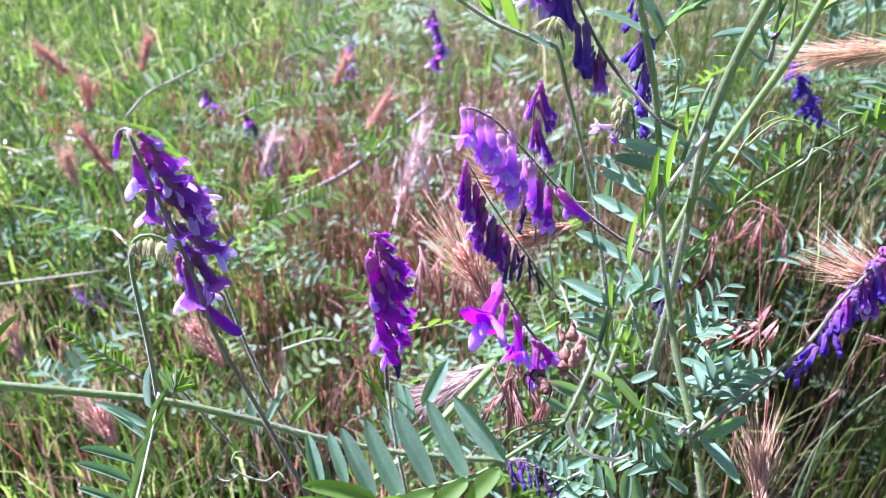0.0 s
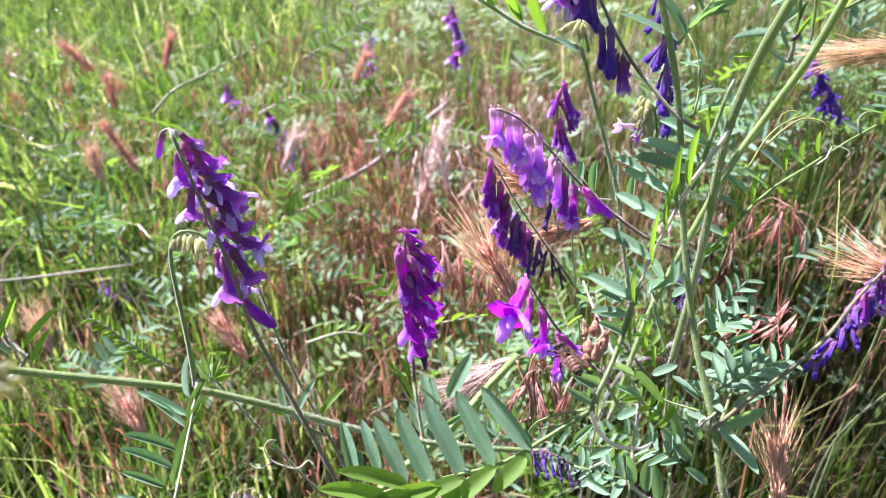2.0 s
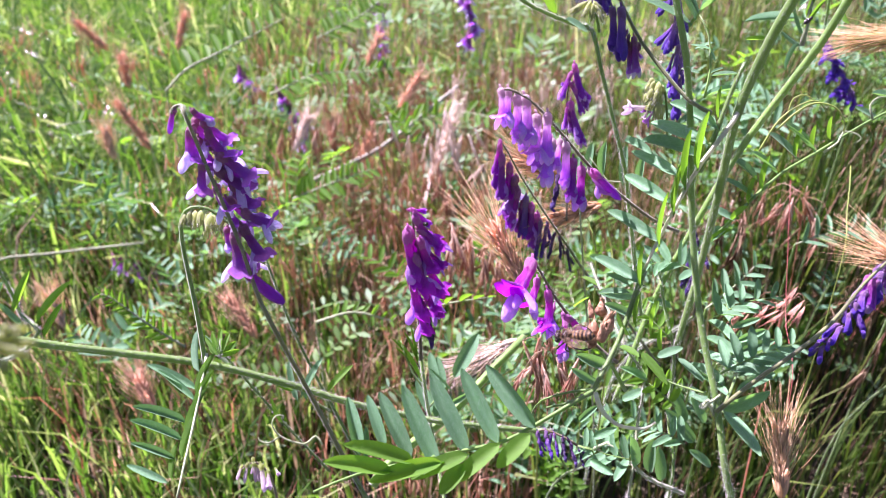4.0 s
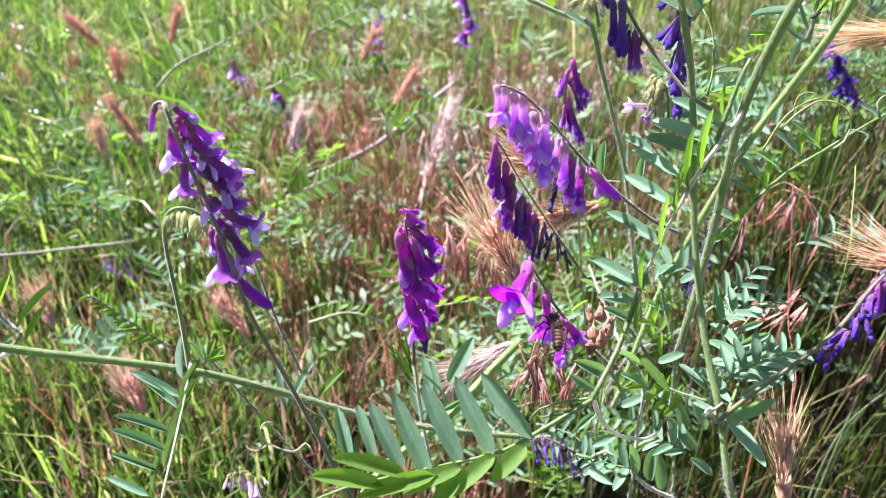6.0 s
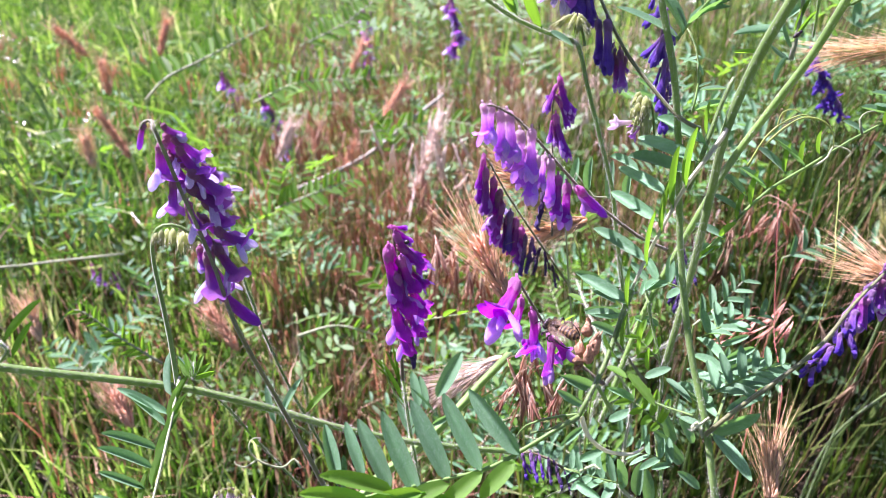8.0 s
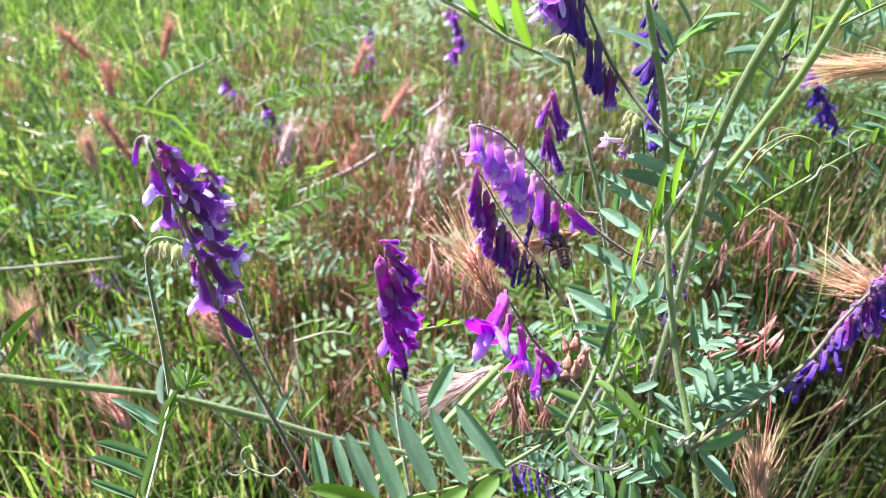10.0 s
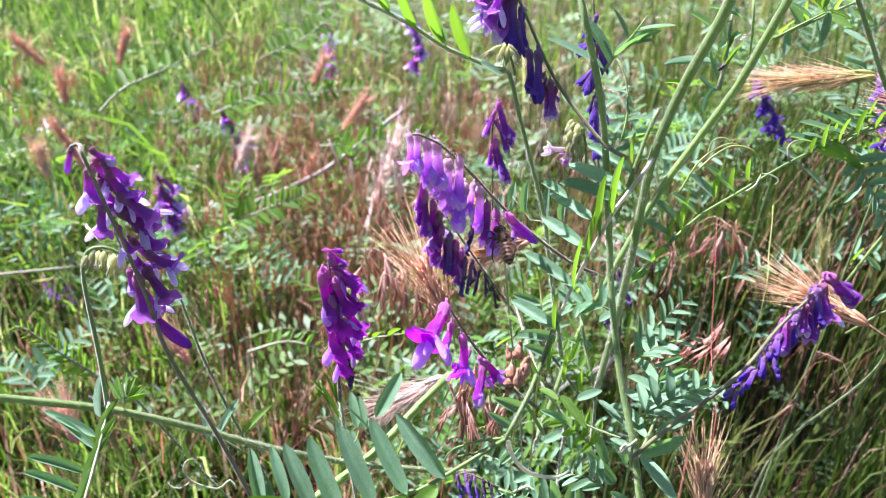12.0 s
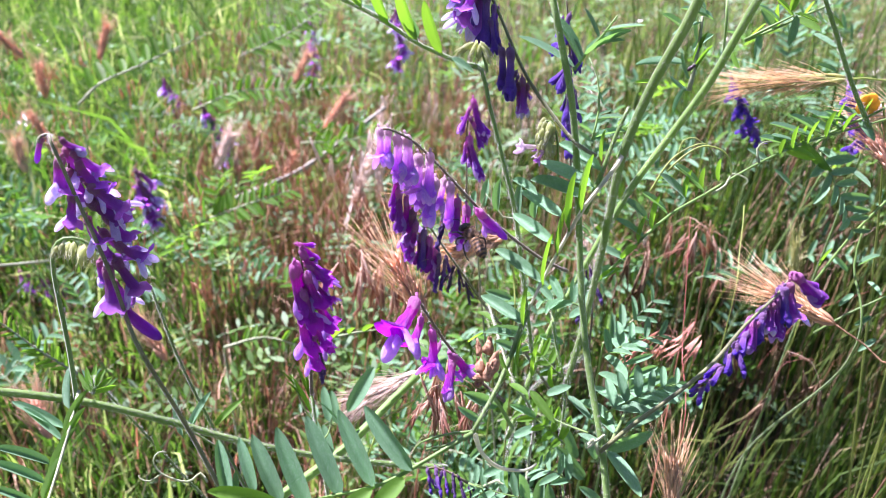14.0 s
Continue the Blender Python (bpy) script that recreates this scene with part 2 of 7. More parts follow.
AMBER = plain_material("amber_band", (0.14, 0.085, 0.03), (0.24, 0.15, 0.055), 900, 0.3)
BAND = plain_material("brown_band", (0.018, 0.011, 0.008), (0.04, 0.024, 0.013), 900, 0.3)
FUR = plain_material("tawny_fur", (0.16, 0.11, 0.05), (0.28, 0.20, 0.10), 900, 0.8, (0.34, 0.25, 0.12), 0.3)


def wing_glass():
    m, t, out = nodes("bee_wing")
    tr = t.nodes.new("ShaderNodeBsdfTransparent")
    p = node(t, "ShaderNodeBsdfPrincipled", Roughness=0.5)
    p.inputs["Base Color"].default_value = (0.16, 0.11, 0.06, 1)
    p.inputs["Specular IOR Level"].default_value = 0.15
    veins = noise_of(t, 900, 3)
    f = ramp(t, veins, (0.42, (0.10, 0.10, 0.10)), (0.6, (0.35, 0.35, 0.35)))
    mx = t.nodes.new("ShaderNodeMixShader")
    t.links.new(f, mx.inputs[0])
    t.links.new(tr.outputs[0], mx.inputs[1])
    t.links.new(p.outputs[0], mx.inputs[2])
    t.links.new(mx.outputs[0], out.inputs[0])
    return m


WING = wing_glass()


# ---- geometry helpers ----
def spline(points, step):
    """Catmull-Rom through the points, sampled about every step metres."""
    p = [Vector(q) for q in points]
    p = [p[0] * 2 - p[1], *p, p[-1] * 2 - p[-2]]
    out = []
    for a, b, c, d in zip(p, p[1:], p[2:], p[3:]):
        n = max(2, int((c - b).length / step))
        for k in range(n):
            s = k / n
            out.append(0.5 * (2 * b + (c - a) * s + (2 * a - 5 * b + 4 * c - d) * s * s + (3 * b - a - 3 * c + d) * s ** 3))
    out.append(p[-2])
    return out


def along(curve, s):
    """Point and direction at the share s of a sampled curve."""
    f = min(max(s, 0), 1) * (len(curve) - 1)
    k = min(int(f), len(curve) - 2)
    return curve[k].lerp(curve[k + 1], f - k), (curve[k + 1] - curve[k]).normalized()


class Geo:
    """Collects vertices and faces, with a material slot for each face."""

    def __init__(self):
        self.v, self.f, self.m = [], [], []

    def add(self, verts, faces, slot=0):
        n = len(self.v)
        self.v.extend(tuple(q) for q in verts)
        self.f.extend(tuple(i + n for i in face) for face in faces)
        self.m.extend([slot] * len(faces))

    def tube(self, curve, r0, r1, sides=7, slot=0, ridge=0.0, cap=True):
        verts, faces, side = [], [], None
        count = len(curve)
        for k, q in enumerate(curve):
            d = (curve[min(k + 1, count - 1)] - curve[max(k - 1, 0)]).normalized()
            side = d.orthogonal().normalized() if side is None else (side - d * side.dot(d)).normalized()
            other = d.cross(side)
            r = r0 + (r1 - r0) * k / (count - 1)
            for j in range(sides):
                a = 2 * math.pi * j / sides
                rr = r * (1 + (ridge if j % 2 else -ridge))
                verts.append(q + (side * math.cos(a) + other * math.sin(a)) * rr)
        for k in range(count - 1):
            for j in range(sides):
                a, b = k * sides + j, k * sides + (j + 1) % sides
                faces.append((a, b, b + sides, a + sides))
        if cap:
            faces.append(tuple(range(sides))[::-1])
            faces.append(tuple(range((count - 1) * sides, count * sides)))
        self.add(verts, faces, slot)

    def hairs(self, curve, r0, r1, per_metre, length, slot, rng):
        total = sum((b - a).length for a, b in zip(curve, curve[1:]))
        for _ in range(int(total * per_metre)):
            s = rng.random()
            q, d = along(curve, s)
            o = Vector((rng.gauss(0, 1), rng.gauss(0, 1), rng.gauss(0, 1)))
            o = (o - d * o.dot(d)).normalized()
            r = (r0 + (r1 - r0) * s) * 0.96
            tip = q + o * (r + length * rng.uniform(0.5, 1.3)) + d * length * rng.uniform(-0.4, 0.6)
            w = d.cross(o) * 0.00003
            self.add([q + o * r - w, q + o * r + w, tip], [(0, 1, 2)], slot)

    def spike(self, base, tip, r, slot=0, bend=None):
        """A thin three-sided bristle, bent by the vector."""
        base, tip = Vector(base), Vector(tip)
        d = (tip - base).normalized()
        a = d.orthogonal().normalized()
        b = d.cross(a)
        ring = [a * r, (b * 0.87 - a * 0.5) * r, (-b * 0.87 - a * 0.5) * r]
        mid = base.lerp(tip, 0.55) + (bend or Vector())
        self.add([base + q for q in ring] + [mid + q * 0.65 for q in ring] + [tip],
                 [(0, 1, 4, 3), (1, 2, 5, 4), (2, 0, 3, 5), (3, 4, 6), (4, 5, 6), (5, 3, 6)], slot)

    def seed(self, base, tip, r, slot=0, sides=5, fat=0.4):
        """A slim husk: pointed at both ends."""
        base, tip = Vector(base), Vector(tip)
        d = (tip - base).normalized()
        a = d.orthogonal().normalized()
        b = d.cross(a)
        verts = [base]
        for s, k in ((0.18, 0.7), (fat, 1.0), (0.75, 0.6)):
            for j in range(sides):
                w = 2 * math.pi * j / sides
                verts.append(base.lerp(tip, s) + (a * math.cos(w) + b * math.sin(w)) * r * k)
        verts.append(tip)
        faces = [(0, 1 + (j + 1) % sides, 1 + j) for j in range(sides)]
        for k in range(2):
            for j in range(sides):
                p, q = 1 + k * sides + j, 1 + k * sides + (j + 1) % sides
                faces.append((p, q, q + sides, p + sides))
        last = 1 + 3 * sides
        faces += [(last - sides + j, last - sides + (j + 1) % sides, last) for j in range(sides)]
        self.add(verts, faces, slot)

    def blade(self, curve, width, normal, slot=0, fold=0.25):
        """A grass blade: two strips folded along the midrib, narrowing to a tip."""
        verts, faces = [], []
        count = len(curve)
        for k, q in enumerate(curve[:-1]):
            d = (curve[k + 1] - q).normalized()
            side = d.cross(normal).normalized()
            w = width * 0.5 * (1 - (k / (count - 1)) ** 2.2) * (0.7 + 0.3 * min(1, k / 2))
            up = side.cross(d) * w * fold * 2
            verts += [q - side * w + up, q, q + side * w + up]
        verts.append(curve[-1])
        for k in range(count - 2):
            a = 3 * k
            faces += [(a, a + 1, a + 4, a + 3), (a + 1, a + 2, a + 5, a + 4)]
        a = 3 * (count - 2)
        faces += [(a, a + 1, len(verts) - 1), (a + 1, a + 2, len(verts) - 1)]
        self.add(verts, faces, slot)

    def blob(self, centre, axes, rings=6, sides=9, slot=0, turn=None):
        centre = Vector(centre)
        verts = [Vector((0, 0, -1))]
        for k in range(1, rings):
            a = math.pi * k / rings
            for j in range(sides):
                w = 2 * math.pi * j / sides
                verts.append(Vector((math.sin(a) * math.cos(w), math.sin(a) * math.sin(w), -math.cos(a))))
        verts.append(Vector((0, 0, 1)))
        out = []
        for q in verts:
            q = Vector((q.x * axes[0], q.y * axes[1], q.z * axes[2]))
            out.append(centre + (turn @ q if turn else q))
        faces = [(0, 1 + (j + 1) % sides, 1 + j) for j in range(sides)]
        for k in range(rings - 2):
            for j in range(sides):
                p, q = 1 + k * sides + j, 1 + k * sides + (j + 1) % sides
                faces.append((p, q, q + sides, p + sides))
        last = len(verts) - 1
        faces += [(last - sides + j, last - sides + (j + 1) % sides, last) for j in range(sides)]
        self.add(out, faces, slot)

    def mesh(self, name, materials, offset=None, smooth=True):
        me = bpy.data.meshes.new(name)
        o = offset or Vector()
        me.from_pydata([(x - o.x, y - o.y, z - o.z) for x, y, z in self.v], [], self.f)
        for m in materials:
            me.materials.append(m)
        me.polygons.foreach_set("material_index", self.m)
        me.polygons.foreach_set("use_smooth", [smooth] * len(self.f))
        me.update()
        return me


def root_of(ob):
    while ob.parent:
        ob = ob.parent
    return ob


def thing(name, base, label, category, group="", kind=""):
    ob = new(name)
    ob.empty_display_size = 0.01
    ob.location = base
    return tagged(ob, label, category, group, kind)


def part(name, geo, materials, parent, label=""):
    """One mesh under a thing or a part; the geometry is given in world places."""
    ob = new(name, geo.mesh(name, materials, root_of(parent).location))
    ob.parent = parent
    return tagged(ob, label)


def piece(name, me, m, parent, label=""):
    """A ready mesh placed by the world matrix m under a part."""
    ob = new(name, me)
    ob.parent = parent
    ob.matrix_basis = Matrix.Translation(-root_of(parent).location) @ m
    return tagged(ob, label)


def frame_of(base, tip, back, width=None, roll=0.0):
    """Matrix with z from base to tip, x towards back, scaled by the length (width: across)."""
    base, tip = Vector(base), Vector(tip)
    z = tip - base
    size = z.length
    z.normalize()
    x = Vector(back) - z * Vector(back).dot(z)
    if x.length < 1e-4:
        x = z.orthogonal()
    x.normalize()
    y = z.cross(x)
    turn = Matrix((x, y, z)).transposed().to_4x4()
    w = width or size
    return Matrix.Translation(base) @ turn @ pose(0, 0, 0, 0, 0, roll) @ Matrix.Diagonal((w, w, size, 1))


# ---- ground ----
def ground():
    rng = random.Random(3)
    xs = [-60, -20, -8, -4] + [-2.4 + 0.08 * k for k in range(61)] + [4, 8, 20, 60]
    ys = [-40, -10, -3, -1] + [-0.5 + 0.08 * k for k in range(58)] + [6, 9, 15, 30, 90]
    verts = []
    for y in ys:
        for x in xs:
            h = noise.noise(Vector((x * 2.1, y * 2.1, 0.3))) * 0.03 + noise.noise(Vector((x * 9, y * 9, 4))) * 0.012
            verts.append((x, y, h - 0.01))
    w = len(xs)
    faces = [(r * w + c, r * w + c + 1, r * w + w + c + 1, r * w + w + c) for r in range(len(ys) - 1) for c in range(w - 1)]
    g = Geo()
    g.add(verts, faces)
    tagged(new("ground", g.mesh("ground", [SOIL])), "brown meadow soil under grass and straw", "ground", kind="structure")


ground()


# ---- vetch ----
def leaflet_mesh(name, wide, fold, arch, material):
    """A leaflet of length 1 along z: x is its upper side, y across; a small point at the tip."""
    g = Geo()
    rows, verts, faces = 9, [], []
    for k in range(rows + 1):
        s = k / rows
        w = wide * (math.sin(math.pi * min(1, 0.07 + s * 0.90)) ** 0.48) * (1 if s < 0.95 else 0.72)
        if k == 0:
            w = wide * 0.16
        for j in range(5):
            u = j / 2 - 1
            x = -arch * (s - 0.1) ** 2 + fold * w * abs(u) ** 1.4 - (0.012 if j == 2 else 0)
            verts.append((x, u * w * 0.5, s))
    verts.append((-arch * 0.85, 0, 1.03))
    for k in range(rows):
        for j in range(4):
            a = k * 5 + j
            faces.append((a, a + 1, a + 6, a + 5))
    n = len(verts) - 1
    faces += [(n - 5 + j, n - 4 + j, n) for j in range(4)]
    g.add(verts, faces)
    g.tube([Vector((0.004, 0, -0.05)), Vector((0, 0, 0.02))], 0.018, 0.018, 5)
    return g.mesh(name, [material])


LEAFLETS = [leaflet_mesh("leaflet", 1.0, f, a, LEAF) for f, a in ((0.07, 0.06), (0.05, 0.10), (0.11, 0.02), (0.14, 0.13))]
LEAFLETS_FRESH = [leaflet_mesh("leaflet", 1.0, f, a, LEAF_FRESH) for f, a in ((0.10, 0.06), (0.07, 0.12))]
RNG = random.Random(11)


def leaflet(parent, base, tip, width, face, fresh=False):
    """One leaflet from base to tip with the given width, its upper side turned to face."""
    me = RNG.choice(LEAFLETS_FRESH if fresh else LEAFLETS)
    m = frame_of(base, tip, face, None, RNG.uniform(-8, 8))
    size = (Vector(tip) - Vector(base)).length
    piece("leaflet", me, m @ Matrix.Diagonal((1, width / size, 1, 1)), parent)


def stem(parent, points, r0, r1, material=None, name="stem", hairy=22000, hair=0.0013, label="", ridge=0.13):
    g = Geo()
    curve = spline(points, 0.006)
    r0, r1 = r0 * 0.62, r1 * 0.62
    g.tube(curve, r0, r1, 12, 0, ridge)
    if hairy:
        g.hairs(curve, r0, r1, hairy * min(1.0, max(r0, r1) / 0.0011), hair, 1, RNG)
    return part(name, g, [material or STEM, HAIR], parent, label)


def leaf(parent, rachis, leaflets, face, r=0.0007, material=None, fresh=(), width=0.24):
    """A pinnate leaf: its rachis, and leaflets given as base, tip."""
    st = stem(parent, rachis, r * 1.2, r * 0.6, material, "leaf", 1500, 0.0008)
    for k, (base, tip) in enumerate(leaflets):
        size = (Vector(tip) - Vector(base)).length
        leaflet(st, base, tip, size * width * RNG.uniform(0.92, 1.08), face, k in fresh)
    return st


def pinnate(parent, rachis, pairs, size, face, r=0.0006, material=None, spread=65, lift=25, start=0.12, fresh=False, width=0.26, one_side=0):
    """A pinnate leaf by rule: pairs of leaflets along the rachis, in the plane across face."""
    st = stem(parent, rachis, r * 1.2, r * 0.5, material, "leaf", 0)
    curve = spline(rachis, 0.004)
    up = Vector(face).normalized()
    for k in range(pairs):
        s = start + (0.97 - start) * k / max(1, pairs - 1)
        q, d = along(curve, s)
        side = d.cross(up).normalized()
        n = side.cross(d)
        for sgn in (-1, 1):
            if one_side and sgn != one_side:
                continue
            a = radians(spread + RNG.uniform(-12, 12))
            b = radians(lift + RNG.uniform(-14, 14))
            w = d * math.cos(a) + (side * sgn * math.cos(b) + n * math.sin(b)) * math.sin(a)
            length = size * RNG.uniform(0.85, 1.1) * (1 - 0.35 * s * s)
            leaflet(st, q, q + w * length, length * width, n * math.cos(b) - side * sgn * math.sin(b), fresh)
    return st


def tendril(parent, points, r=0.0004, material=None):
    g = Geo()
    g.tube(spline(points, 0.002), r, r * 0.5, 6)
    return part("tendril", g, [material or STEM_PALE], parent, "thin curling tendril")


def flower_mesh(name, kind, seed, materials):
    """A vetch flower of length 1 along z, x to the back of its standard. Slots: calyx, standard, wings."""
    rng = random.Random(seed)
    g = Geo()
    opened = {"open": 1.0, "shut": 0.25, "wilt": 0.0, "bud": 0.0}[kind] * rng.uniform(0.75, 1.15)
    slim = {"open": 0.90, "shut": 0.96, "wilt": 0.70, "bud": 0.88}[kind]
    crumple = {"open": 0.006, "shut": 0.005, "wilt": 0.020, "bud": 0.002}[kind]
    shake = lambda k: Vector((rng.gauss(0, k), rng.gauss(0, k), rng.gauss(0, k)))  # noqa: E731
    wave = rng.uniform(0, 6.28)
    sag = rng.uniform(-0.03, 0.05)
    # swollen calyx with five teeth
    ring, verts, faces = 10, [], []
    for s, r in ((-0.045, 0.02), (-0.035, 0.052), (0.0, 0.084), (0.06, 0.096), (0.12, 0.093), (0.17, 0.088)):
        for j in range(ring):
            a = 2 * math.pi * j / ring
            tooth = 0.08 * (0.5 + 0.5 * rng.random()) if (s > 0.15 and j % 2 == 0) else 0.0
            verts.append(Vector((math.cos(a) * r * 1.12 * slim + (0.03 if s < 0.08 else 0.01), math.sin(a) * r * 0.95 * slim, s + tooth)))
    for k in range(5):
        for j in range(ring):
            p, q = k * ring + j, k * ring + (j + 1) % ring
            faces.append((p, q, q + ring, p + ring))
    faces.append(tuple(range(ring))[::-1])
    g.add(verts, faces, 0)
    # claw of the standard: a flattened tube that swells towards its mouth, creased along its sides
    sides, rows = 12, 10
    end = {"open": 0.70, "shut": 0.80, "wilt": 0.88, "bud": 0.97}[kind]
    verts, faces = [], []
    for k in range(rows + 1):
        v = k / rows
        z = 0.08 + (end - 0.08) * v
        swell = 0.078 + (0.046 if kind == "open" else 0.056) * v ** 1.4
        if kind in ("bud", "wilt"):
            swell *= math.sqrt(max(0.05, 1 - max(0.0, (v - 0.55) / 0.47) ** 2))
        if kind == "wilt":
            swell *= 0.78 + 0.25 * math.sin(7 * v + wave)
        for j in range(sides):
            a = 2 * math.pi * j / sides
            crease = 1 - 0.10 * abs(math.sin(2 * a)) + 0.05 * math.sin(3 * a + 5 * v + wave)
            lip = 0.05 * math.cos(a) * v ** 6 if kind in ("open", "shut") else 0.0
            verts.append(Vector((math.cos(a) * swell * 1.12 * slim * crease + sag * v * v + 0.03 * v, math.sin(a) * swell * 0.84 * slim * crease, z - lip)) + shake(crumple * (0.3 + v)))
    for k in range(rows):
        for j in range(sides):
            p, q = k * sides + j, k * sides + (j + 1) % sides
            faces.append((p, q, q + sides, p + sides))
    faces.append(tuple(range(rows * sides, rows * sides + sides)))
    g.add(verts, faces, 1)
    # limb of the standard: two round lobes with a notch between them, turned back from the mouth
    if kind in ("open", "shut"):
        cols, rows = 11, 7
        turn = radians((125 if kind == "open" else 14) * rng.uniform(0.75, 1.15))
        reach = 0.24 if kind == "open" else 0.12
        verts, faces = [], []
        for k in range(rows + 1):
            v = k / rows
            for j in range(cols):
                u = 2 * j / (cols - 1) - 1
                a = u * radians((96 if kind == "open" else 104) - 20 * v)
                lobe = 0.72 + 0.34 * math.sin(math.pi * min(1.0, abs(u) * 1.25)) - 0.30 * abs(u) ** 4
                run = reach * lobe * v
                ang = turn * v
                x = math.cos(a) * 0.135 * slim + run * math.sin(ang * 0.6) * (0.62 + 0.38 * math.cos(a))
                y = math.sin(a) * 0.100 * slim * (1 + (0.25 + 0.85 * opened) * math.sin(math.pi * 0.62 * v))
                z = end - 0.06 + run * math.cos(ang * 0.6)
                fold = 0.014 * v * math.sin(5 * u + wave)
                verts.append(Vector((x + fold + sag + 0.03, y, z + fold)) + shake(crumple * 0.5))
        for k in range(rows):
            for j in range(cols - 1):
                p = k * cols + j
                faces.append((p, p + 1, p + cols + 1, p + cols))
        g.add(verts, faces, 1)
        # wings: two rounded spoons that reach past the mouth, and the keel between them
        for sgn in (-1, 1):
            splay = radians(rng.uniform(14, 28) if kind == "open" else rng.uniform(2, 7)) * sgn
            dip = radians(rng.uniform(-22, -2) if kind == "open" else rng.uniform(-6, 3))
            spin = Matrix.Rotation(-splay, 3, "X") @ Matrix.Rotation(dip, 3, "Y")
            wide, deep, long = (0.112, 0.046, 0.26) if kind == "open" else (0.130, 0.072, 0.26)
            centre = Vector((sag - 0.01, sgn * 0.045, 0.50)) + spin @ Vector((0, 0, 0.28 if kind == "open" else 0.245))
            first = len(g.v)
            g.blob(centre, (wide * rng.uniform(0.9, 1.1), deep, long * rng.uniform(0.95, 1.08)), 8, 9, 2, spin)
            for n in range(first, len(g.v)):
                x, y, z = g.v[n]
                narrow = 0.55 + 0.45 * min(1.0, max(0.0, (z - 0.50) / 0.30))
                g.v[n] = (sag + (x - sag) * narrow, y * narrow + 0.012 * math.sin(9 * z + wave), z)
        g.blob((sag - 0.035, 0, 0.70), (0.075, 0.042, 0.22), 7, 8, 2)
    elif kind == "wilt":
        g.tube([Vector((0.03 + sag, 0, 0.78)), Vector((0.05 + sag, 0.02, 0.92)), Vector((0.0, 0.03 * math.sin(wave), 1.0))], 0.07, 0.03, 7, 2)
    # stalk
    g.tube([Vector((0.03, 0, -0.02)), Vector((0.045, 0, -0.07)), Vector((0.07, 0, -0.12))], 0.028, 0.022, 5, 0)
    return g.mesh(name, materials)


PALETTES = {
    "violet": (CALYX, VIOLET, PALE_WING),
    "magenta": (CALYX_PINK, MAGENTA, MAGENTA_WING),
    "lilac": (CALYX_PALE, LILAC, LILAC_WING),
    "deep": (CALYX_PINK, DEEP, MAGENTA_WING),
    "indigo": (CALYX_INDIGO, INDIGO, INDIGO),
    "wilted": (WILT, WILT, WILT),
    "greenish": (CALYX_GREEN, CALYX_GREEN, CALYX_GREEN),
    "pinkish": (CALYX_GREEN, LILAC, PALE_WING),
    "pearl": (CALYX_GREEN, PEARL, PEARL),
    "lime": (LIME, LIME, HAIR),
}
FLOWERS = {}


def wool_mesh(name, seed):
    """A hairy closed bud of length 1 along z."""
    rng = random.Random(seed)
    g = Geo()
    g.seed((0, 0, 0), (0.02, 0, 0.95), 0.2, 0, 8, 0.45)
    for k in range(5):
        a = 2 * math.pi * k / 5
        g.spike((math.cos(a) * 0.15, math.sin(a) * 0.15, 0.5), (math.cos(a) * 0.2, math.sin(a) * 0.2, 1.0 + rng.uniform(-0.1, 0.2)), 0.05, 0)
    for _ in range(26):
        a, z = rng.uniform(0, 2 * math.pi), rng.uniform(0.05, 0.9)
        r = 0.2 * math.sin(math.pi * (0.1 + 0.8 * z))
        q = Vector((math.cos(a) * r, math.sin(a) * r, z))
        e = q + Vector((math.cos(a), math.sin(a), rng.uniform(0.1, 1.2))).normalized() * rng.uniform(0.1, 0.28)
        w = Vector((-math.sin(a), math.cos(a), 0)) * 0.009
        g.add([q - w, q + w, e], [(0, 1, 2)], 1)
    return g.mesh(name, [LIME, HAIR])


FLOWERS[("greenish", "bud")] = [wool_mesh("flower", k) for k in range(4)]


def flower(parent, base, tip, palette, kind, back, fat=1.0):
    key = (palette, kind)
    if key not in FLOWERS:
        FLOWERS[key] = [flower_mesh("flower", kind, 5 * k + 1, PALETTES[palette]) for k in range(5)]
    size = (Vector(tip) - Vector(base)).length
    piece("flower", RNG.choice(FLOWERS[key]), frame_of(base, tip, back, size * fat * RNG.uniform(0.94, 1.06), RNG.uniform(-40, 40)), parent)


def raceme(parent, axis, palette, kind, back, flowers, r=0.0008, material=None, fat=1.0, label="", special=(), fill=1):
    """A stalk with flowers along one side, given as base, tip; special: index to (palette, kind)."""
    st = stem(parent, axis, r * 1.3, r * 0.7, material or STEM_DARK, "raceme", 8000, 0.0010, label)
    other = dict(special)
    for k, (base, tip) in enumerate(flowers):
        pal, kd = other.get(k, (palette, kind))
        tip = Vector(tip) + Vector((RNG.gauss(0, 0.0007), RNG.gauss(0, 0.0012), RNG.gauss(0, 0.0006)))
        flower(st, base, tip, pal, kd, back, fat)
        for _ in range(fill):
            b = Vector(base) + Vector((RNG.gauss(0, 0.0012), 0.0024, RNG.gauss(-0.001, 0.0012)))
            e = Vector(tip) + Vector((RNG.gauss(0, 0.0026), 0.0050, RNG.gauss(0, 0.0018)))
            flower(st, b, b.lerp(e, 0.88), pal, "shut" if kd == "open" and RNG.random() < 0.3 else kd, back, fat)
    return st


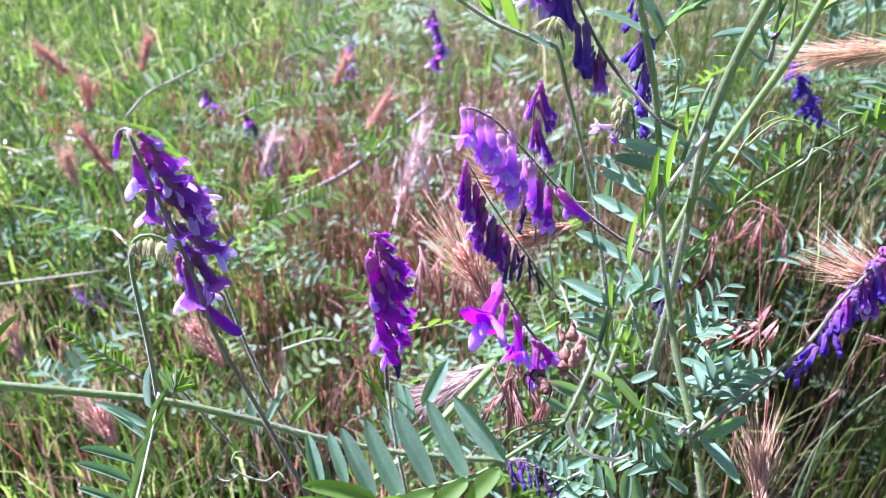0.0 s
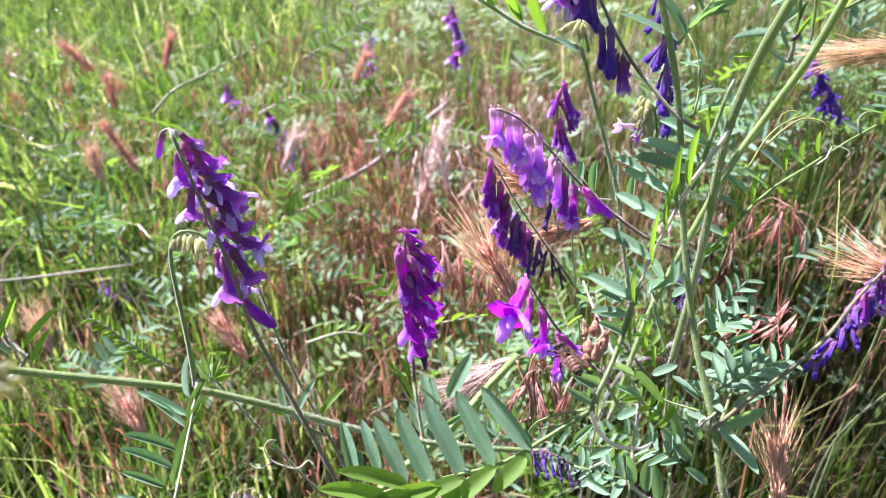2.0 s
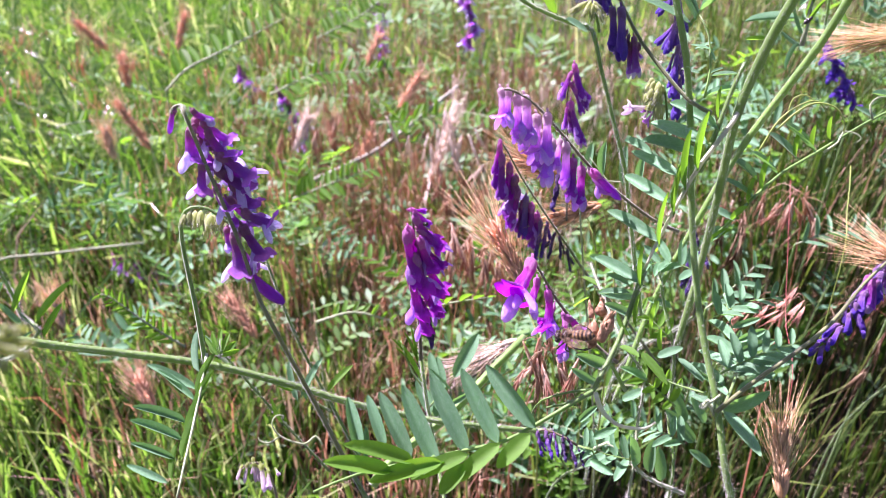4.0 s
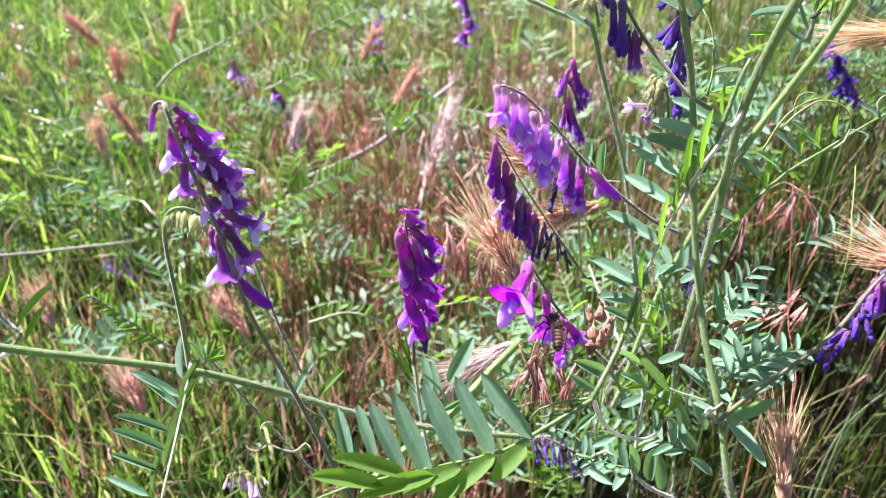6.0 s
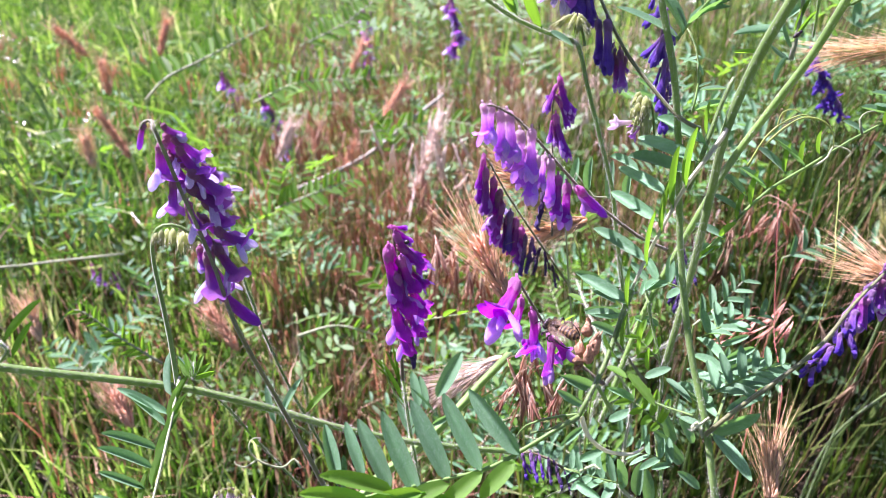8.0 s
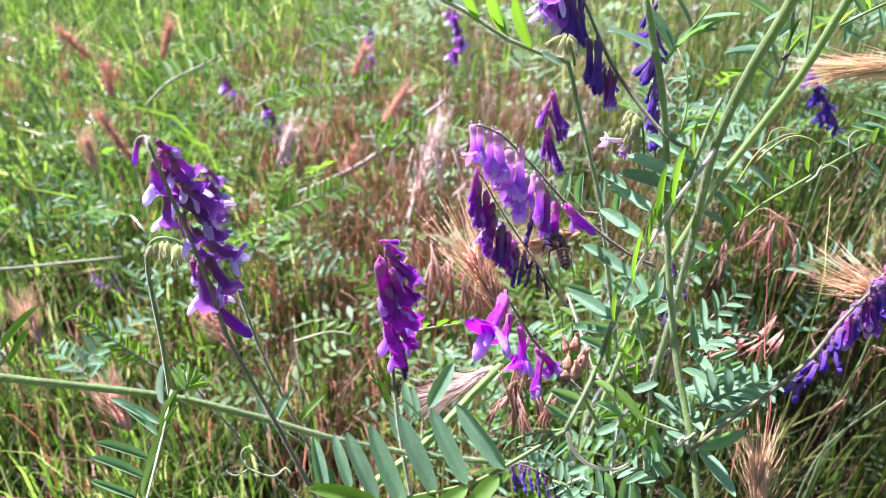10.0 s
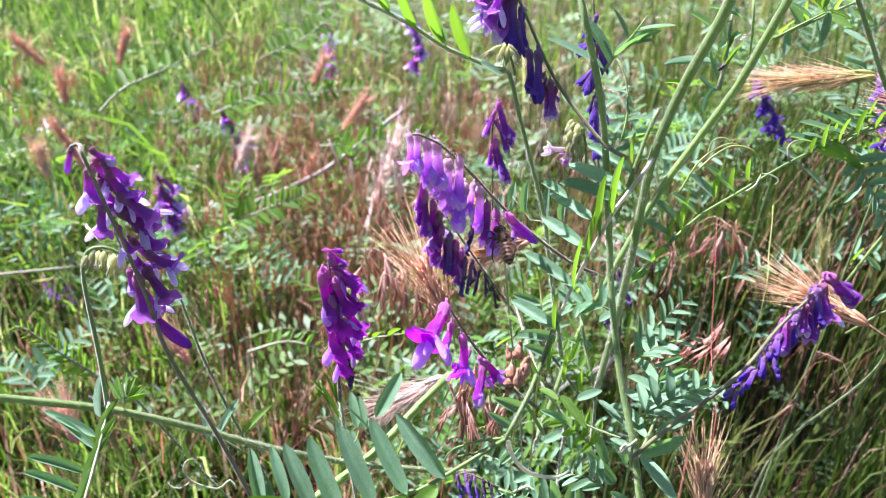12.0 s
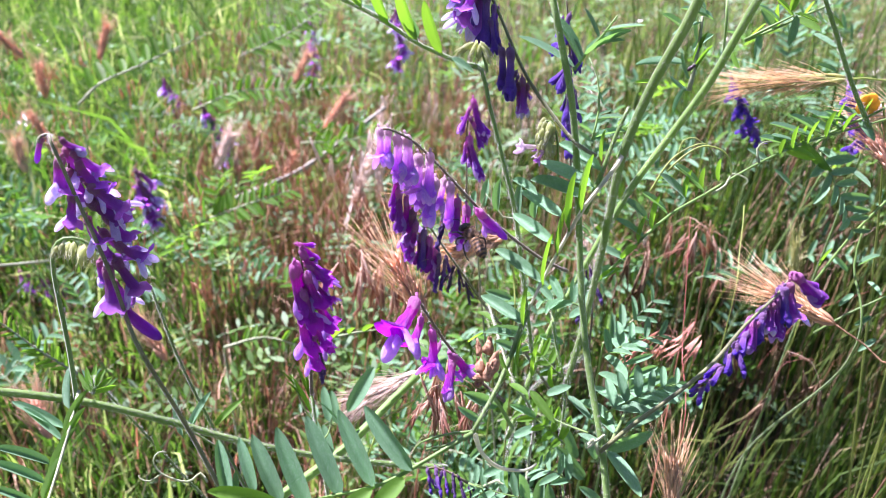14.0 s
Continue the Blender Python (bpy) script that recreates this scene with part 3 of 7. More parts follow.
def raceme_by_rule(parent, axis, palette, kind, count, size, hang, start=0.3, r=0.0006, fat=1.0):
    """A raceme whose flowers hang along hang, between start and the tip of the axis."""
    st = stem(parent, axis, r * 1.3, r * 0.6, STEM_DARK, "raceme", 0)
    curve = spline(axis, 0.004)
    for k in range(count):
        s = start + (1 - start) * (k + 0.5) / count
        q, d = along(curve, s)
        w = (Vector(hang).normalized() + Vector((RNG.gauss(0, 0.28), RNG.gauss(0, 0.28), RNG.gauss(0, 0.2)))).normalized()
        flower(st, q + w * size * 0.12, q + w * size * RNG.uniform(0.95, 1.15), palette, kind, -d + Vector((0, -0.6, 0.3)), fat)
    return st


UPWARD, FRONT, AWAY = (0.1, -0.2, 1.0), (0.1, -0.85, 0.5), (-0.65, 0.75, 0.1)


def vetch_left():
    """The plant with the tall violet raceme and the curled bud beside it."""
    p = thing("vetch_plant", (-0.02, 0.34, 0.0), "hairy vetch with a tall violet flower spike and curled bud", "wildflower", "vetch plants")
    stem(p, [*[(-0.0497, 0.2146, 0.3206), (-0.0321, 0.2120, 0.2734)], (-0.03, 0.30, 0.12), (-0.02, 0.34, -0.01)], 0.0013, 0.0018)
    axis = [*[(-0.0497, 0.2146, 0.3206), (-0.0631, 0.2206, 0.3521)], *[(-0.0721, 0.2203, 0.3843), (-0.0761, 0.2228, 0.3947), (-0.0796, 0.2258, 0.4086), (-0.0836, 0.2278, 0.4225), (-0.0880, 0.2298, 0.4360), (-0.0906, 0.2297, 0.4478), (-0.0924, 0.2292, 0.4563), (-0.0937, 0.2277, 0.4596), (-0.0959, 0.2268, 0.4594), (-0.0967, 0.2258, 0.4578)]]
    axis = axis[:2] + [(x + 0.0010, y - 0.0065, z + 0.0030) for x, y, z in axis[2:-3]] + axis[-3:]
    raceme(p, axis, "violet", "open", (0.55, -0.35, 0.55), [
        ((-0.0961, 0.2269, 0.4588), (-0.0982, 0.2257, 0.4519)),
        ((-0.0913, 0.2286, 0.4577), (-0.0845, 0.2303, 0.4514)),
        ((-0.0887, 0.2291, 0.4534), (-0.0795, 0.2309, 0.4437)),
        ((-0.0917, 0.2260, 0.4529), (-0.0922, 0.2243, 0.4397)),
        ((-0.0875, 0.2282, 0.4508), (-0.0815, 0.2287, 0.4389)),
        ((-0.0844, 0.2274, 0.4431), (-0.0724, 0.2270, 0.4313)),
        ((-0.0891, 0.2246, 0.4417), (-0.0902, 0.2222, 0.4290)),
        ((-0.0862, 0.2280, 0.4373), (-0.0751, 0.2294, 0.4267)),
        ((-0.0829, 0.2301, 0.4313), (-0.0751, 0.2300, 0.4200)),
        ((-0.0865, 0.2252, 0.4331), (-0.0836, 0.2239, 0.4218)),
        ((-0.0787, 0.2256, 0.4230), (-0.0669, 0.2240, 0.4158)),
        ((-0.0798, 0.2251, 0.4177), (-0.0724, 0.2233, 0.4035)),
        ((-0.0848, 0.2246, 0.4176), (-0.0842, 0.2224, 0.4085)),
        ((-0.0817, 0.2231, 0.4163), (-0.0815, 0.2183, 0.3992)),
        ((-0.0806, 0.2235, 0.4016), (-0.0692, 0.2217, 0.3868)),
        ((-0.0852, 0.2325, 0.4382), (-0.0787, 0.2328, 0.4283)),
        ((-0.0890, 0.2312, 0.4452), (-0.0795, 0.2327, 0.4349)),
        ((-0.0845, 0.2295, 0.4258), (-0.0736, 0.2301, 0.4144)),
        ((-0.0921, 0.2320, 0.4535), (-0.0891, 0.2318, 0.4418)),
        ((-0.0920, 0.2314, 0.4467), (-0.0888, 0.2304, 0.4324)),
        ((-0.0827, 0.2270, 0.4087), (-0.0757, 0.2257, 0.3974)),
        ((-0.0857, 0.2288, 0.4241), (-0.0812, 0.2274, 0.4121)),
    ],
        r=0.0010, material=STEM_OLIVE, fill=0, fat=1.32, label="drooping violet flower spike with pale lilac lips", special=((0, ("violet", "bud")), (1, ("violet", "shut")), (14, ("deep", "bud")), (12, ("violet", "shut"))))
    raceme(p, [(-0.0976, 0.2159, 0.3627), (-0.0996, 0.2224, 0.3820), (-0.1021, 0.2279, 0.3967), (-0.1037, 0.2317, 0.4077), (-0.1032, 0.2341, 0.4155), (-0.0999, 0.2361, 0.4187), (-0.0942, 0.2367, 0.4179), (-0.0895, 0.2364, 0.4141), (-0.0868, 0.2359, 0.4114)], "greenish", "bud", (0, -0.4, 1),
        [
        ((-0.1002, 0.2353, 0.4178), (-0.1008, 0.2323, 0.4131)),
        ((-0.0995, 0.2383, 0.4165), (-0.0998, 0.2349, 0.4107)),
        ((-0.0958, 0.2339, 0.4191), (-0.0958, 0.2303, 0.4129)),
        ((-0.0947, 0.2367, 0.4171), (-0.0944, 0.2334, 0.4111)),
        ((-0.0937, 0.2391, 0.4144), (-0.0933, 0.2359, 0.4087)),
        ((-0.0903, 0.2350, 0.4158), (-0.0900, 0.2321, 0.4106)),
        ((-0.0889, 0.2364, 0.4133), (-0.0889, 0.2341, 0.4094)),
        ((-0.1018, 0.2342, 0.4171), (-0.1028, 0.2319, 0.4137)),
        ((-0.0924, 0.2334, 0.4184), (-0.0922, 0.2301, 0.4126)),
    ],
        r=0.0010, material=STEM, fill=0, label="curled spike of green hairy buds")
    leaf(p, [(-0.0971, 0.2181, 0.3684), (-0.0959, 0.2035, 0.3638), (-0.0954, 0.1904, 0.3591), (-0.0949, 0.1775, 0.3554), (-0.0947, 0.1662, 0.3511)], [
        ((-0.0975, 0.2041, 0.3640), (-0.1145, 0.2081, 0.3717)),
        ((-0.0973, 0.2001, 0.3625), (-0.1107, 0.2068, 0.3697)),
        ((-0.0979, 0.1915, 0.3600), (-0.1150, 0.1928, 0.3665)),
        ((-0.0976, 0.1851, 0.3581), (-0.1146, 0.1879, 0.3649)),
        ((-0.0981, 0.1782, 0.3566), (-0.1121, 0.1800, 0.3620)),
        ((-0.0981, 0.1697, 0.3548), (-0.1110, 0.1723, 0.3599)),
    ], (0.2, -0.4, 0.9), 0.0008, STEM_PALE, width=0.17)
    leaf(p, [(-0.0971, 0.2181, 0.3684), (-0.0975, 0.2168, 0.3670)], [
        ((-0.0969, 0.2027, 0.3633), (-0.0948, 0.2178, 0.3686)),
        ((-0.0963, 0.1961, 0.3609), (-0.0946, 0.2117, 0.3659)),
        ((-0.0966, 0.1875, 0.3584), (-0.0951, 0.2045, 0.3634)),
        ((-0.0961, 0.1795, 0.3562), (-0.0958, 0.1953, 0.3604)),
        ((-0.0971, 0.1714, 0.3548), (-0.0992, 0.1836, 0.3582)),
        ((-0.0993, 0.2136, 0.3642), (-0.1033, 0.2270, 0.3716)),
        ((-0.1004, 0.2346, 0.3573), (-0.1047, 0.2386, 0.3607)),
        ((-0.1020, 0.2383, 0.3543), (-0.1003, 0.2445, 0.3568)),
        ((-0.0989, 0.2410, 0.3493), (-0.0958, 0.2464, 0.3510)),
    ], AWAY, 0.0006, fresh=(0, 1, 2, 3, 4), width=0.2)
    stem(p, [(-0.1573, 0.1978, 0.3902), (-0.1416, 0.2041, 0.3819), (-0.1199, 0.2124, 0.3719), (-0.0954, 0.2199, 0.3614), (-0.0689, 0.2265, 0.3468), (-0.0481, 0.2328, 0.3328), (-0.0191, 0.2429, 0.3157), (0.0109, 0.2513, 0.3038), (0.0353, 0.2567, 0.2972)], 0.0022, 0.0019, ridge=0.14, label="thick ridged green stem")
    stem(p, [(-0.0877, 0.2732, 0.3770), (-0.0794, 0.2679, 0.3476), (-0.0696, 0.2630, 0.3219), (-0.0610, 0.2585, 0.3040), (-0.0470, 0.2473, 0.2788)], 0.0007, 0.0010)
    stem(p, [(-0.0621, 0.2403, 0.2865), (-0.0774, 0.2447, 0.3047), (-0.0912, 0.2470, 0.3255), (-0.1014, 0.2462, 0.3450), (-0.1044, 0.2457, 0.3526)], 0.0009, 0.0007, STEM)
    leaf(p, [(-0.0616, 0.2510, 0.3111), (-0.0700, 0.2507, 0.3191), (-0.0762, 0.2512, 0.3262)], [
        ((-0.0726, 0.2488, 0.3218), (-0.0656, 0.2619, 0.3319)),
        ((-0.0708, 0.2484, 0.3203), (-0.0688, 0.2570, 0.3283)),
        ((-0.0625, 0.2536, 0.3204), (-0.0533, 0.2643, 0.3269)),
        ((-0.0764, 0.2490, 0.3246), (-0.0843, 0.2486, 0.3300)),
        ((-0.0794, 0.2387, 0.3161), (-0.0843, 0.2437, 0.3247)),
        ((-0.0741, 0.2470, 0.3210), (-0.0785, 0.2559, 0.3340)),
    ], (-0.4, -0.5, 0.6), 0.0007, fresh=(2, 3, 4), width=0.2)
    tuft = stem(p, [(-0.0928, 0.2185, 0.3665), (-0.0936, 0.2239, 0.3701)], 0.0008, 0.0004, STEM_PALE, "leaf_tuft", 60000, 0.0016, "woolly pale green leaf tuft")
    for base, tip in [
        ((-0.0929, 0.219, 0.3671), (-0.0992, 0.224, 0.3714)),
        ((-0.0929, 0.219, 0.3671), (-0.0968, 0.2259, 0.3725)),
        ((-0.0929, 0.219, 0.3671), (-0.094, 0.2274, 0.3729)),
        ((-0.0929, 0.219, 0.3671), (-0.091, 0.2272, 0.3711)),
        ((-0.0929, 0.219, 0.3671), (-0.0882, 0.2261, 0.3684)),
        ((-0.0929, 0.219, 0.3671), (-0.087, 0.2243, 0.3656)),
        ((-0.0929, 0.219, 0.3671), (-0.0976, 0.2222, 0.3684)),
    ]:
        leaflet(tuft, base, tip, 0.0019, (0.1, -0.8, 0.5), True)
    tendril(p, [(-0.0630, 0.2361, 0.3065), (-0.0660, 0.2382, 0.3093), (-0.0700, 0.2330, 0.3097), (-0.0793, 0.2323, 0.3147), (-0.0822, 0.2338, 0.3201), (-0.0807, 0.2362, 0.3222), (-0.0783, 0.2382, 0.3203)], 0.0005)
    tendril(p, [(-0.0791, 0.2323, 0.3147), (-0.0832, 0.2295, 0.3133), (-0.0870, 0.2301, 0.3139), (-0.0877, 0.2309, 0.3149)], 0.0004)
    pinnate(p, [(-0.1698, 0.3650, 0.2535), (-0.1916, 0.3672, 0.2699), (-0.2086, 0.3692, 0.2851), (-0.2143, 0.3681, 0.2882)], 12, 0.009, (0.0, -0.7, 0.7), 0.0011, STEM_PALE, fresh=True, lift=10, spread=48)


def vetch_middle():
    """The upright magenta raceme."""
    p = thing("vetch_plant", (-0.02, 0.36, 0.0), "hairy vetch with one upright magenta flower spike", "wildflower", "vetch plants")
    stem(p, [*[(-0.0224, 0.2569, 0.3361), (-0.0195, 0.2510, 0.3142), (-0.0150, 0.2423, 0.2910), (-0.0105, 0.2319, 0.2619)], (-0.02, 0.35, 0.12), (-0.02, 0.36, -0.01)], 0.0010, 0.0014)
    raceme(p, [(-0.0224, 0.2569, 0.3361), (-0.0228, 0.2586, 0.3463), (-0.0231, 0.2581, 0.3605), (-0.0236, 0.2572, 0.3822), (-0.0240, 0.2554, 0.4004), (-0.0243, 0.2536, 0.4094)], "magenta", "open", (0.55, -0.7, 0.4),
        [
        ((-0.0242, 0.2509, 0.4113), (-0.0183, 0.2530, 0.4018)),
        ((-0.0235, 0.2499, 0.4087), (-0.0148, 0.2527, 0.3944)),
        ((-0.0264, 0.2483, 0.4034), (-0.0235, 0.2515, 0.3793)),
        ((-0.0210, 0.2511, 0.4029), (-0.0106, 0.2499, 0.3927)),
        ((-0.0257, 0.2492, 0.3922), (-0.0215, 0.2511, 0.3755)),
        ((-0.0194, 0.2526, 0.3930), (-0.0096, 0.2508, 0.3848)),
        ((-0.0216, 0.2476, 0.4004), (-0.0171, 0.2501, 0.3818)),
        ((-0.0194, 0.2553, 0.3834), (-0.0135, 0.2566, 0.3675)),
        ((-0.0231, 0.2477, 0.3932), (-0.0182, 0.2499, 0.3728)),
        ((-0.0247, 0.2506, 0.3802), (-0.0226, 0.2517, 0.3593)),
        ((-0.0209, 0.2544, 0.3738), (-0.0148, 0.2552, 0.3621)),
        ((-0.0204, 0.2571, 0.3677), (-0.0137, 0.2577, 0.3570)),
        ((-0.0224, 0.2531, 0.3668), (-0.0208, 0.2534, 0.3487)),
        ((-0.0203, 0.2566, 0.3583), (-0.0171, 0.2567, 0.3438)),
    ],
        r=0.0009, fat=0.92, fill=1, label="upright magenta flower spike", special=((13, ("wilted", "wilt")), (2, ("magenta", "shut")), (0, ("magenta", "shut"))))
    leaf(p, [(-0.0209, 0.2549, 0.3214), (-0.0260, 0.2584, 0.3274), (-0.0300, 0.2632, 0.3353), (-0.0316, 0.2660, 0.3390)], [
        ((-0.0219, 0.2570, 0.3226), (-0.0323, 0.2653, 0.3395)),
        ((-0.0237, 0.2609, 0.3298), (-0.0297, 0.2671, 0.3425)),
        ((-0.0247, 0.2620, 0.3318), (-0.0269, 0.2683, 0.3444)),
        ((-0.0261, 0.2608, 0.3299), (-0.0334, 0.2638, 0.3369)),
        ((-0.0279, 0.2618, 0.3320), (-0.0348, 0.2657, 0.3407)),
        ((-0.0196, 0.2606, 0.3286), (-0.0091, 0.2562, 0.3202)),
    ], (0.2, -0.3, 0.9), 0.0006, fresh=(0, 1, 2, 3, 4), width=0.09)
    leaf(p, [(-0.0196, 0.2518, 0.3135), (-0.0163, 0.2579, 0.3140), (-0.0153, 0.2633, 0.3169)], [
        ((-0.0162, 0.2621, 0.3171), (-0.0195, 0.2722, 0.3276)),
        ((-0.0131, 0.2660, 0.3123), (-0.0166, 0.2757, 0.3223)),
        ((-0.0184, 0.2536, 0.3092), (-0.0248, 0.2641, 0.3197)),
        ((-0.0147, 0.2546, 0.3045), (-0.0190, 0.2638, 0.3134)),
        ((-0.0104, 0.2569, 0.3118), (-0.0028, 0.2601, 0.3146)),
        ((-0.0087, 0.2684, 0.3173), (0.0015, 0.2816, 0.3312)),
    ], FRONT, 0.0006, width=0.3)
    pinnate(p, [(-0.0278, 0.3466, 0.2970), (-0.0130, 0.3496, 0.2999), (0.0092, 0.3517, 0.3028)], 5, 0.014, (0.2, 0.1, 1), 0.0008, STEM_PALE, fresh=True, one_side=1, width=0.34, lift=50)


def vetch_right():
    """The large plant with thick stems that carries most of the racemes."""
    p = thing("vetch_plant", (0.10, 0.30, 0.0), "large hairy vetch with thick green stems and many purple racemes", "wildflower", "vetch plants")
    stem(p, [(0.10, 0.30, -0.01), (0.104, 0.25, 0.08), (0.108, 0.205, 0.19), (0.1045, 0.192, 0.265), *[(0.0985, 0.1975, 0.3047), (0.0911, 0.2060, 0.3326), (0.0889, 0.2184, 0.3488), (0.0837, 0.2365, 0.3713), (0.0801, 0.2508, 0.3960), (0.0774, 0.2587, 0.4194), (0.0731, 0.2574, 0.4436), (0.0686, 0.2594, 0.4665), (0.0639, 0.2620, 0.4824), (0.0587, 0.2638, 0.4994)]], 0.0025, 0.0018, ridge=0.1, label="thick hairy green stem")
    stem(p, [(0.0802, 0.2501, 0.3502), (0.0849, 0.2555, 0.3807), (0.0869, 0.2563, 0.4116), (0.0873, 0.2556, 0.4339), (0.0876, 0.2546, 0.4478), (0.0904, 0.2546, 0.4624), (0.0942, 0.2535, 0.4775), (0.0998, 0.2514, 0.4952), (0.1033, 0.2487, 0.5116)], 0.0019, 0.0027, ridge=0.1, label="thick hairy green stem")
    stem(p, [(0.0597, 0.2544, 0.3172), (0.0730, 0.2687, 0.3584), (0.0836, 0.2750, 0.3838), (0.1001, 0.2820, 0.4208), (0.1121, 0.2820, 0.4455), (0.1211, 0.2796, 0.4664), (0.1276, 0.2769, 0.4887), (0.1320, 0.2737, 0.5061)], 0.0016, 0.0023, ridge=0.14, label="thick ridged green stem")
    stem(p, [(0.0761, 0.2469, 0.4296), (0.0802, 0.2509, 0.4412), (0.0850, 0.2564, 0.4560), (0.0885, 0.2593, 0.4646)], 0.0014, 0.0010, STEM)
    # pale leaf stalk, sun glare painted into its colour, with its two rows of leaflets
    q = leaf(p, [(0.0888, 0.2572, 0.4512), (0.0859, 0.2515, 0.4469), (0.0755, 0.2439, 0.4352), (0.0683, 0.2380, 0.4236), (0.0606, 0.2296, 0.4112), (0.0556, 0.2228, 0.4024)], [
        ((0.0805, 0.2504, 0.4445), (0.0679, 0.2700, 0.4473)),
        ((0.0775, 0.2483, 0.4397), (0.0619, 0.2678, 0.4407)),
        ((0.0744, 0.2457, 0.4360), (0.0581, 0.2633, 0.4356)),
        ((0.0672, 0.2410, 0.4312), (0.0546, 0.2599, 0.4326)),
        ((0.0588, 0.2468, 0.4363), (0.0513, 0.2606, 0.4364)),
        ((0.0645, 0.2361, 0.4233), (0.0526, 0.2548, 0.4242)),
        ((0.0606, 0.2286, 0.4123), (0.0467, 0.2482, 0.4133)),
        ((0.0554, 0.2199, 0.4008), (0.0418, 0.2366, 0.4009)),
        ((0.0511, 0.2186, 0.3981), (0.0426, 0.2263, 0.3925)),
    ], (-0.5, -0.15, 0.85), 0.0012, STEM_GLARE, width=0.20)
    for base, tip in [
        ((0.0730, 0.2393, 0.4349), (0.0754, 0.2488, 0.4511)),
        ((0.0691, 0.2364, 0.4290), (0.0699, 0.2468, 0.4450)),
        ((0.0654, 0.2323, 0.4220), (0.0676, 0.2431, 0.4380)),
        ((0.0607, 0.2263, 0.4128), (0.0621, 0.2368, 0.4267)),
        ((0.0545, 0.2181, 0.4015), (0.0550, 0.2266, 0.4113)),
        ((0.0790, 0.2469, 0.4499), (0.0793, 0.2519, 0.4588)),
        ((0.0526, 0.2090, 0.3917), (0.0535, 0.2168, 0.3998)),
        ((0.0572, 0.2059, 0.3901), (0.0589, 0.2139, 0.3985)),
        ((0.0504, 0.2070, 0.3892), (0.0465, 0.2128, 0.3938)),
    ]:
        leaflet(q, base, tip, 0.0046, (-0.85, 0.25, 0.15), True)
    stem(p, [(0.0566, 0.2241, 0.4038), (0.0536, 0.2192, 0.3981), (0.0472, 0.2072, 0.3867), (0.0379, 0.1930, 0.3769)], 0.0015, 0.0012)
    # broad front leaf
    q = leaf(p, [(0.0379, 0.1930, 0.3769), (0.0209, 0.1845, 0.3709), (0.0095, 0.1785, 0.3682), (-0.0040, 0.1740, 0.3678), (-0.0204, 0.1693, 0.3672), (-0.0362, 0.1636, 0.3672), (-0.0479, 0.1570, 0.3667)], [
        ((0.0188, 0.1818, 0.3710), (0.0033, 0.1931, 0.3859)),
        ((0.0071, 0.1775, 0.3684), (-0.0046, 0.1914, 0.3858)),
        ((-0.0027, 0.1741, 0.3672), (-0.0143, 0.1885, 0.3854)),
        ((-0.0116, 0.1699, 0.3655), (-0.0229, 0.1847, 0.3841)),
        ((-0.0201, 0.1698, 0.3680), (-0.0298, 0.1818, 0.3837)),
        ((-0.0279, 0.1707, 0.3717), (-0.0335, 0.1804, 0.3838)),
        ((-0.0351, 0.1676, 0.3717), (-0.0393, 0.1785, 0.3845)),
        ((-0.0334, 0.1671, 0.3705), (-0.0338, 0.1738, 0.3771)),
    ], (0.25, -0.9, 0.25), 0.0010, STEM, width=0.225)
    for base, tip in [
        ((0.0163, 0.1730, 0.3765), (0.0066, 0.1651, 0.3708)),
        ((0.0070, 0.1697, 0.3753), (-0.0062, 0.1600, 0.3697)),
        ((-0.0026, 0.1660, 0.3743), (-0.0185, 0.1585, 0.3728)),
        ((-0.0103, 0.1630, 0.3739), (-0.0301, 0.1549, 0.3745)),
        ((-0.0183, 0.1614, 0.3754), (-0.0378, 0.1603, 0.3834)),
        ((-0.0247, 0.1581, 0.3749), (-0.0428, 0.1553, 0.3814)),
        ((-0.0036, 0.1637, 0.3724), (-0.0102, 0.1566, 0.3680)),
    ]:
        leaflet(q, base, tip, 0.0052, (0.1, -0.35, 0.95), True)
    # this tendril takes the same whitened colour to look sunlit
    tendril(p, [(0.0388, 0.1933, 0.3759), (0.0414, 0.1913, 0.3698), (0.0475, 0.1904, 0.3645), (0.0560, 0.1916, 0.3623), (0.0603, 0.1946, 0.3623)], 0.0009, STEM_GLARE)
    tendril(p, [(0.0380, 0.1933, 0.3773), (0.0294, 0.1940, 0.3749), (0.0215, 0.1935, 0.3717), (0.0189, 0.1928, 0.3677)], 0.0005, STEM)
    tendril(p, [(0.0379, 0.1926, 0.3765), (0.0301, 0.1911, 0.3733), (0.0232, 0.1919, 0.3702)], 0.0007, STEM)
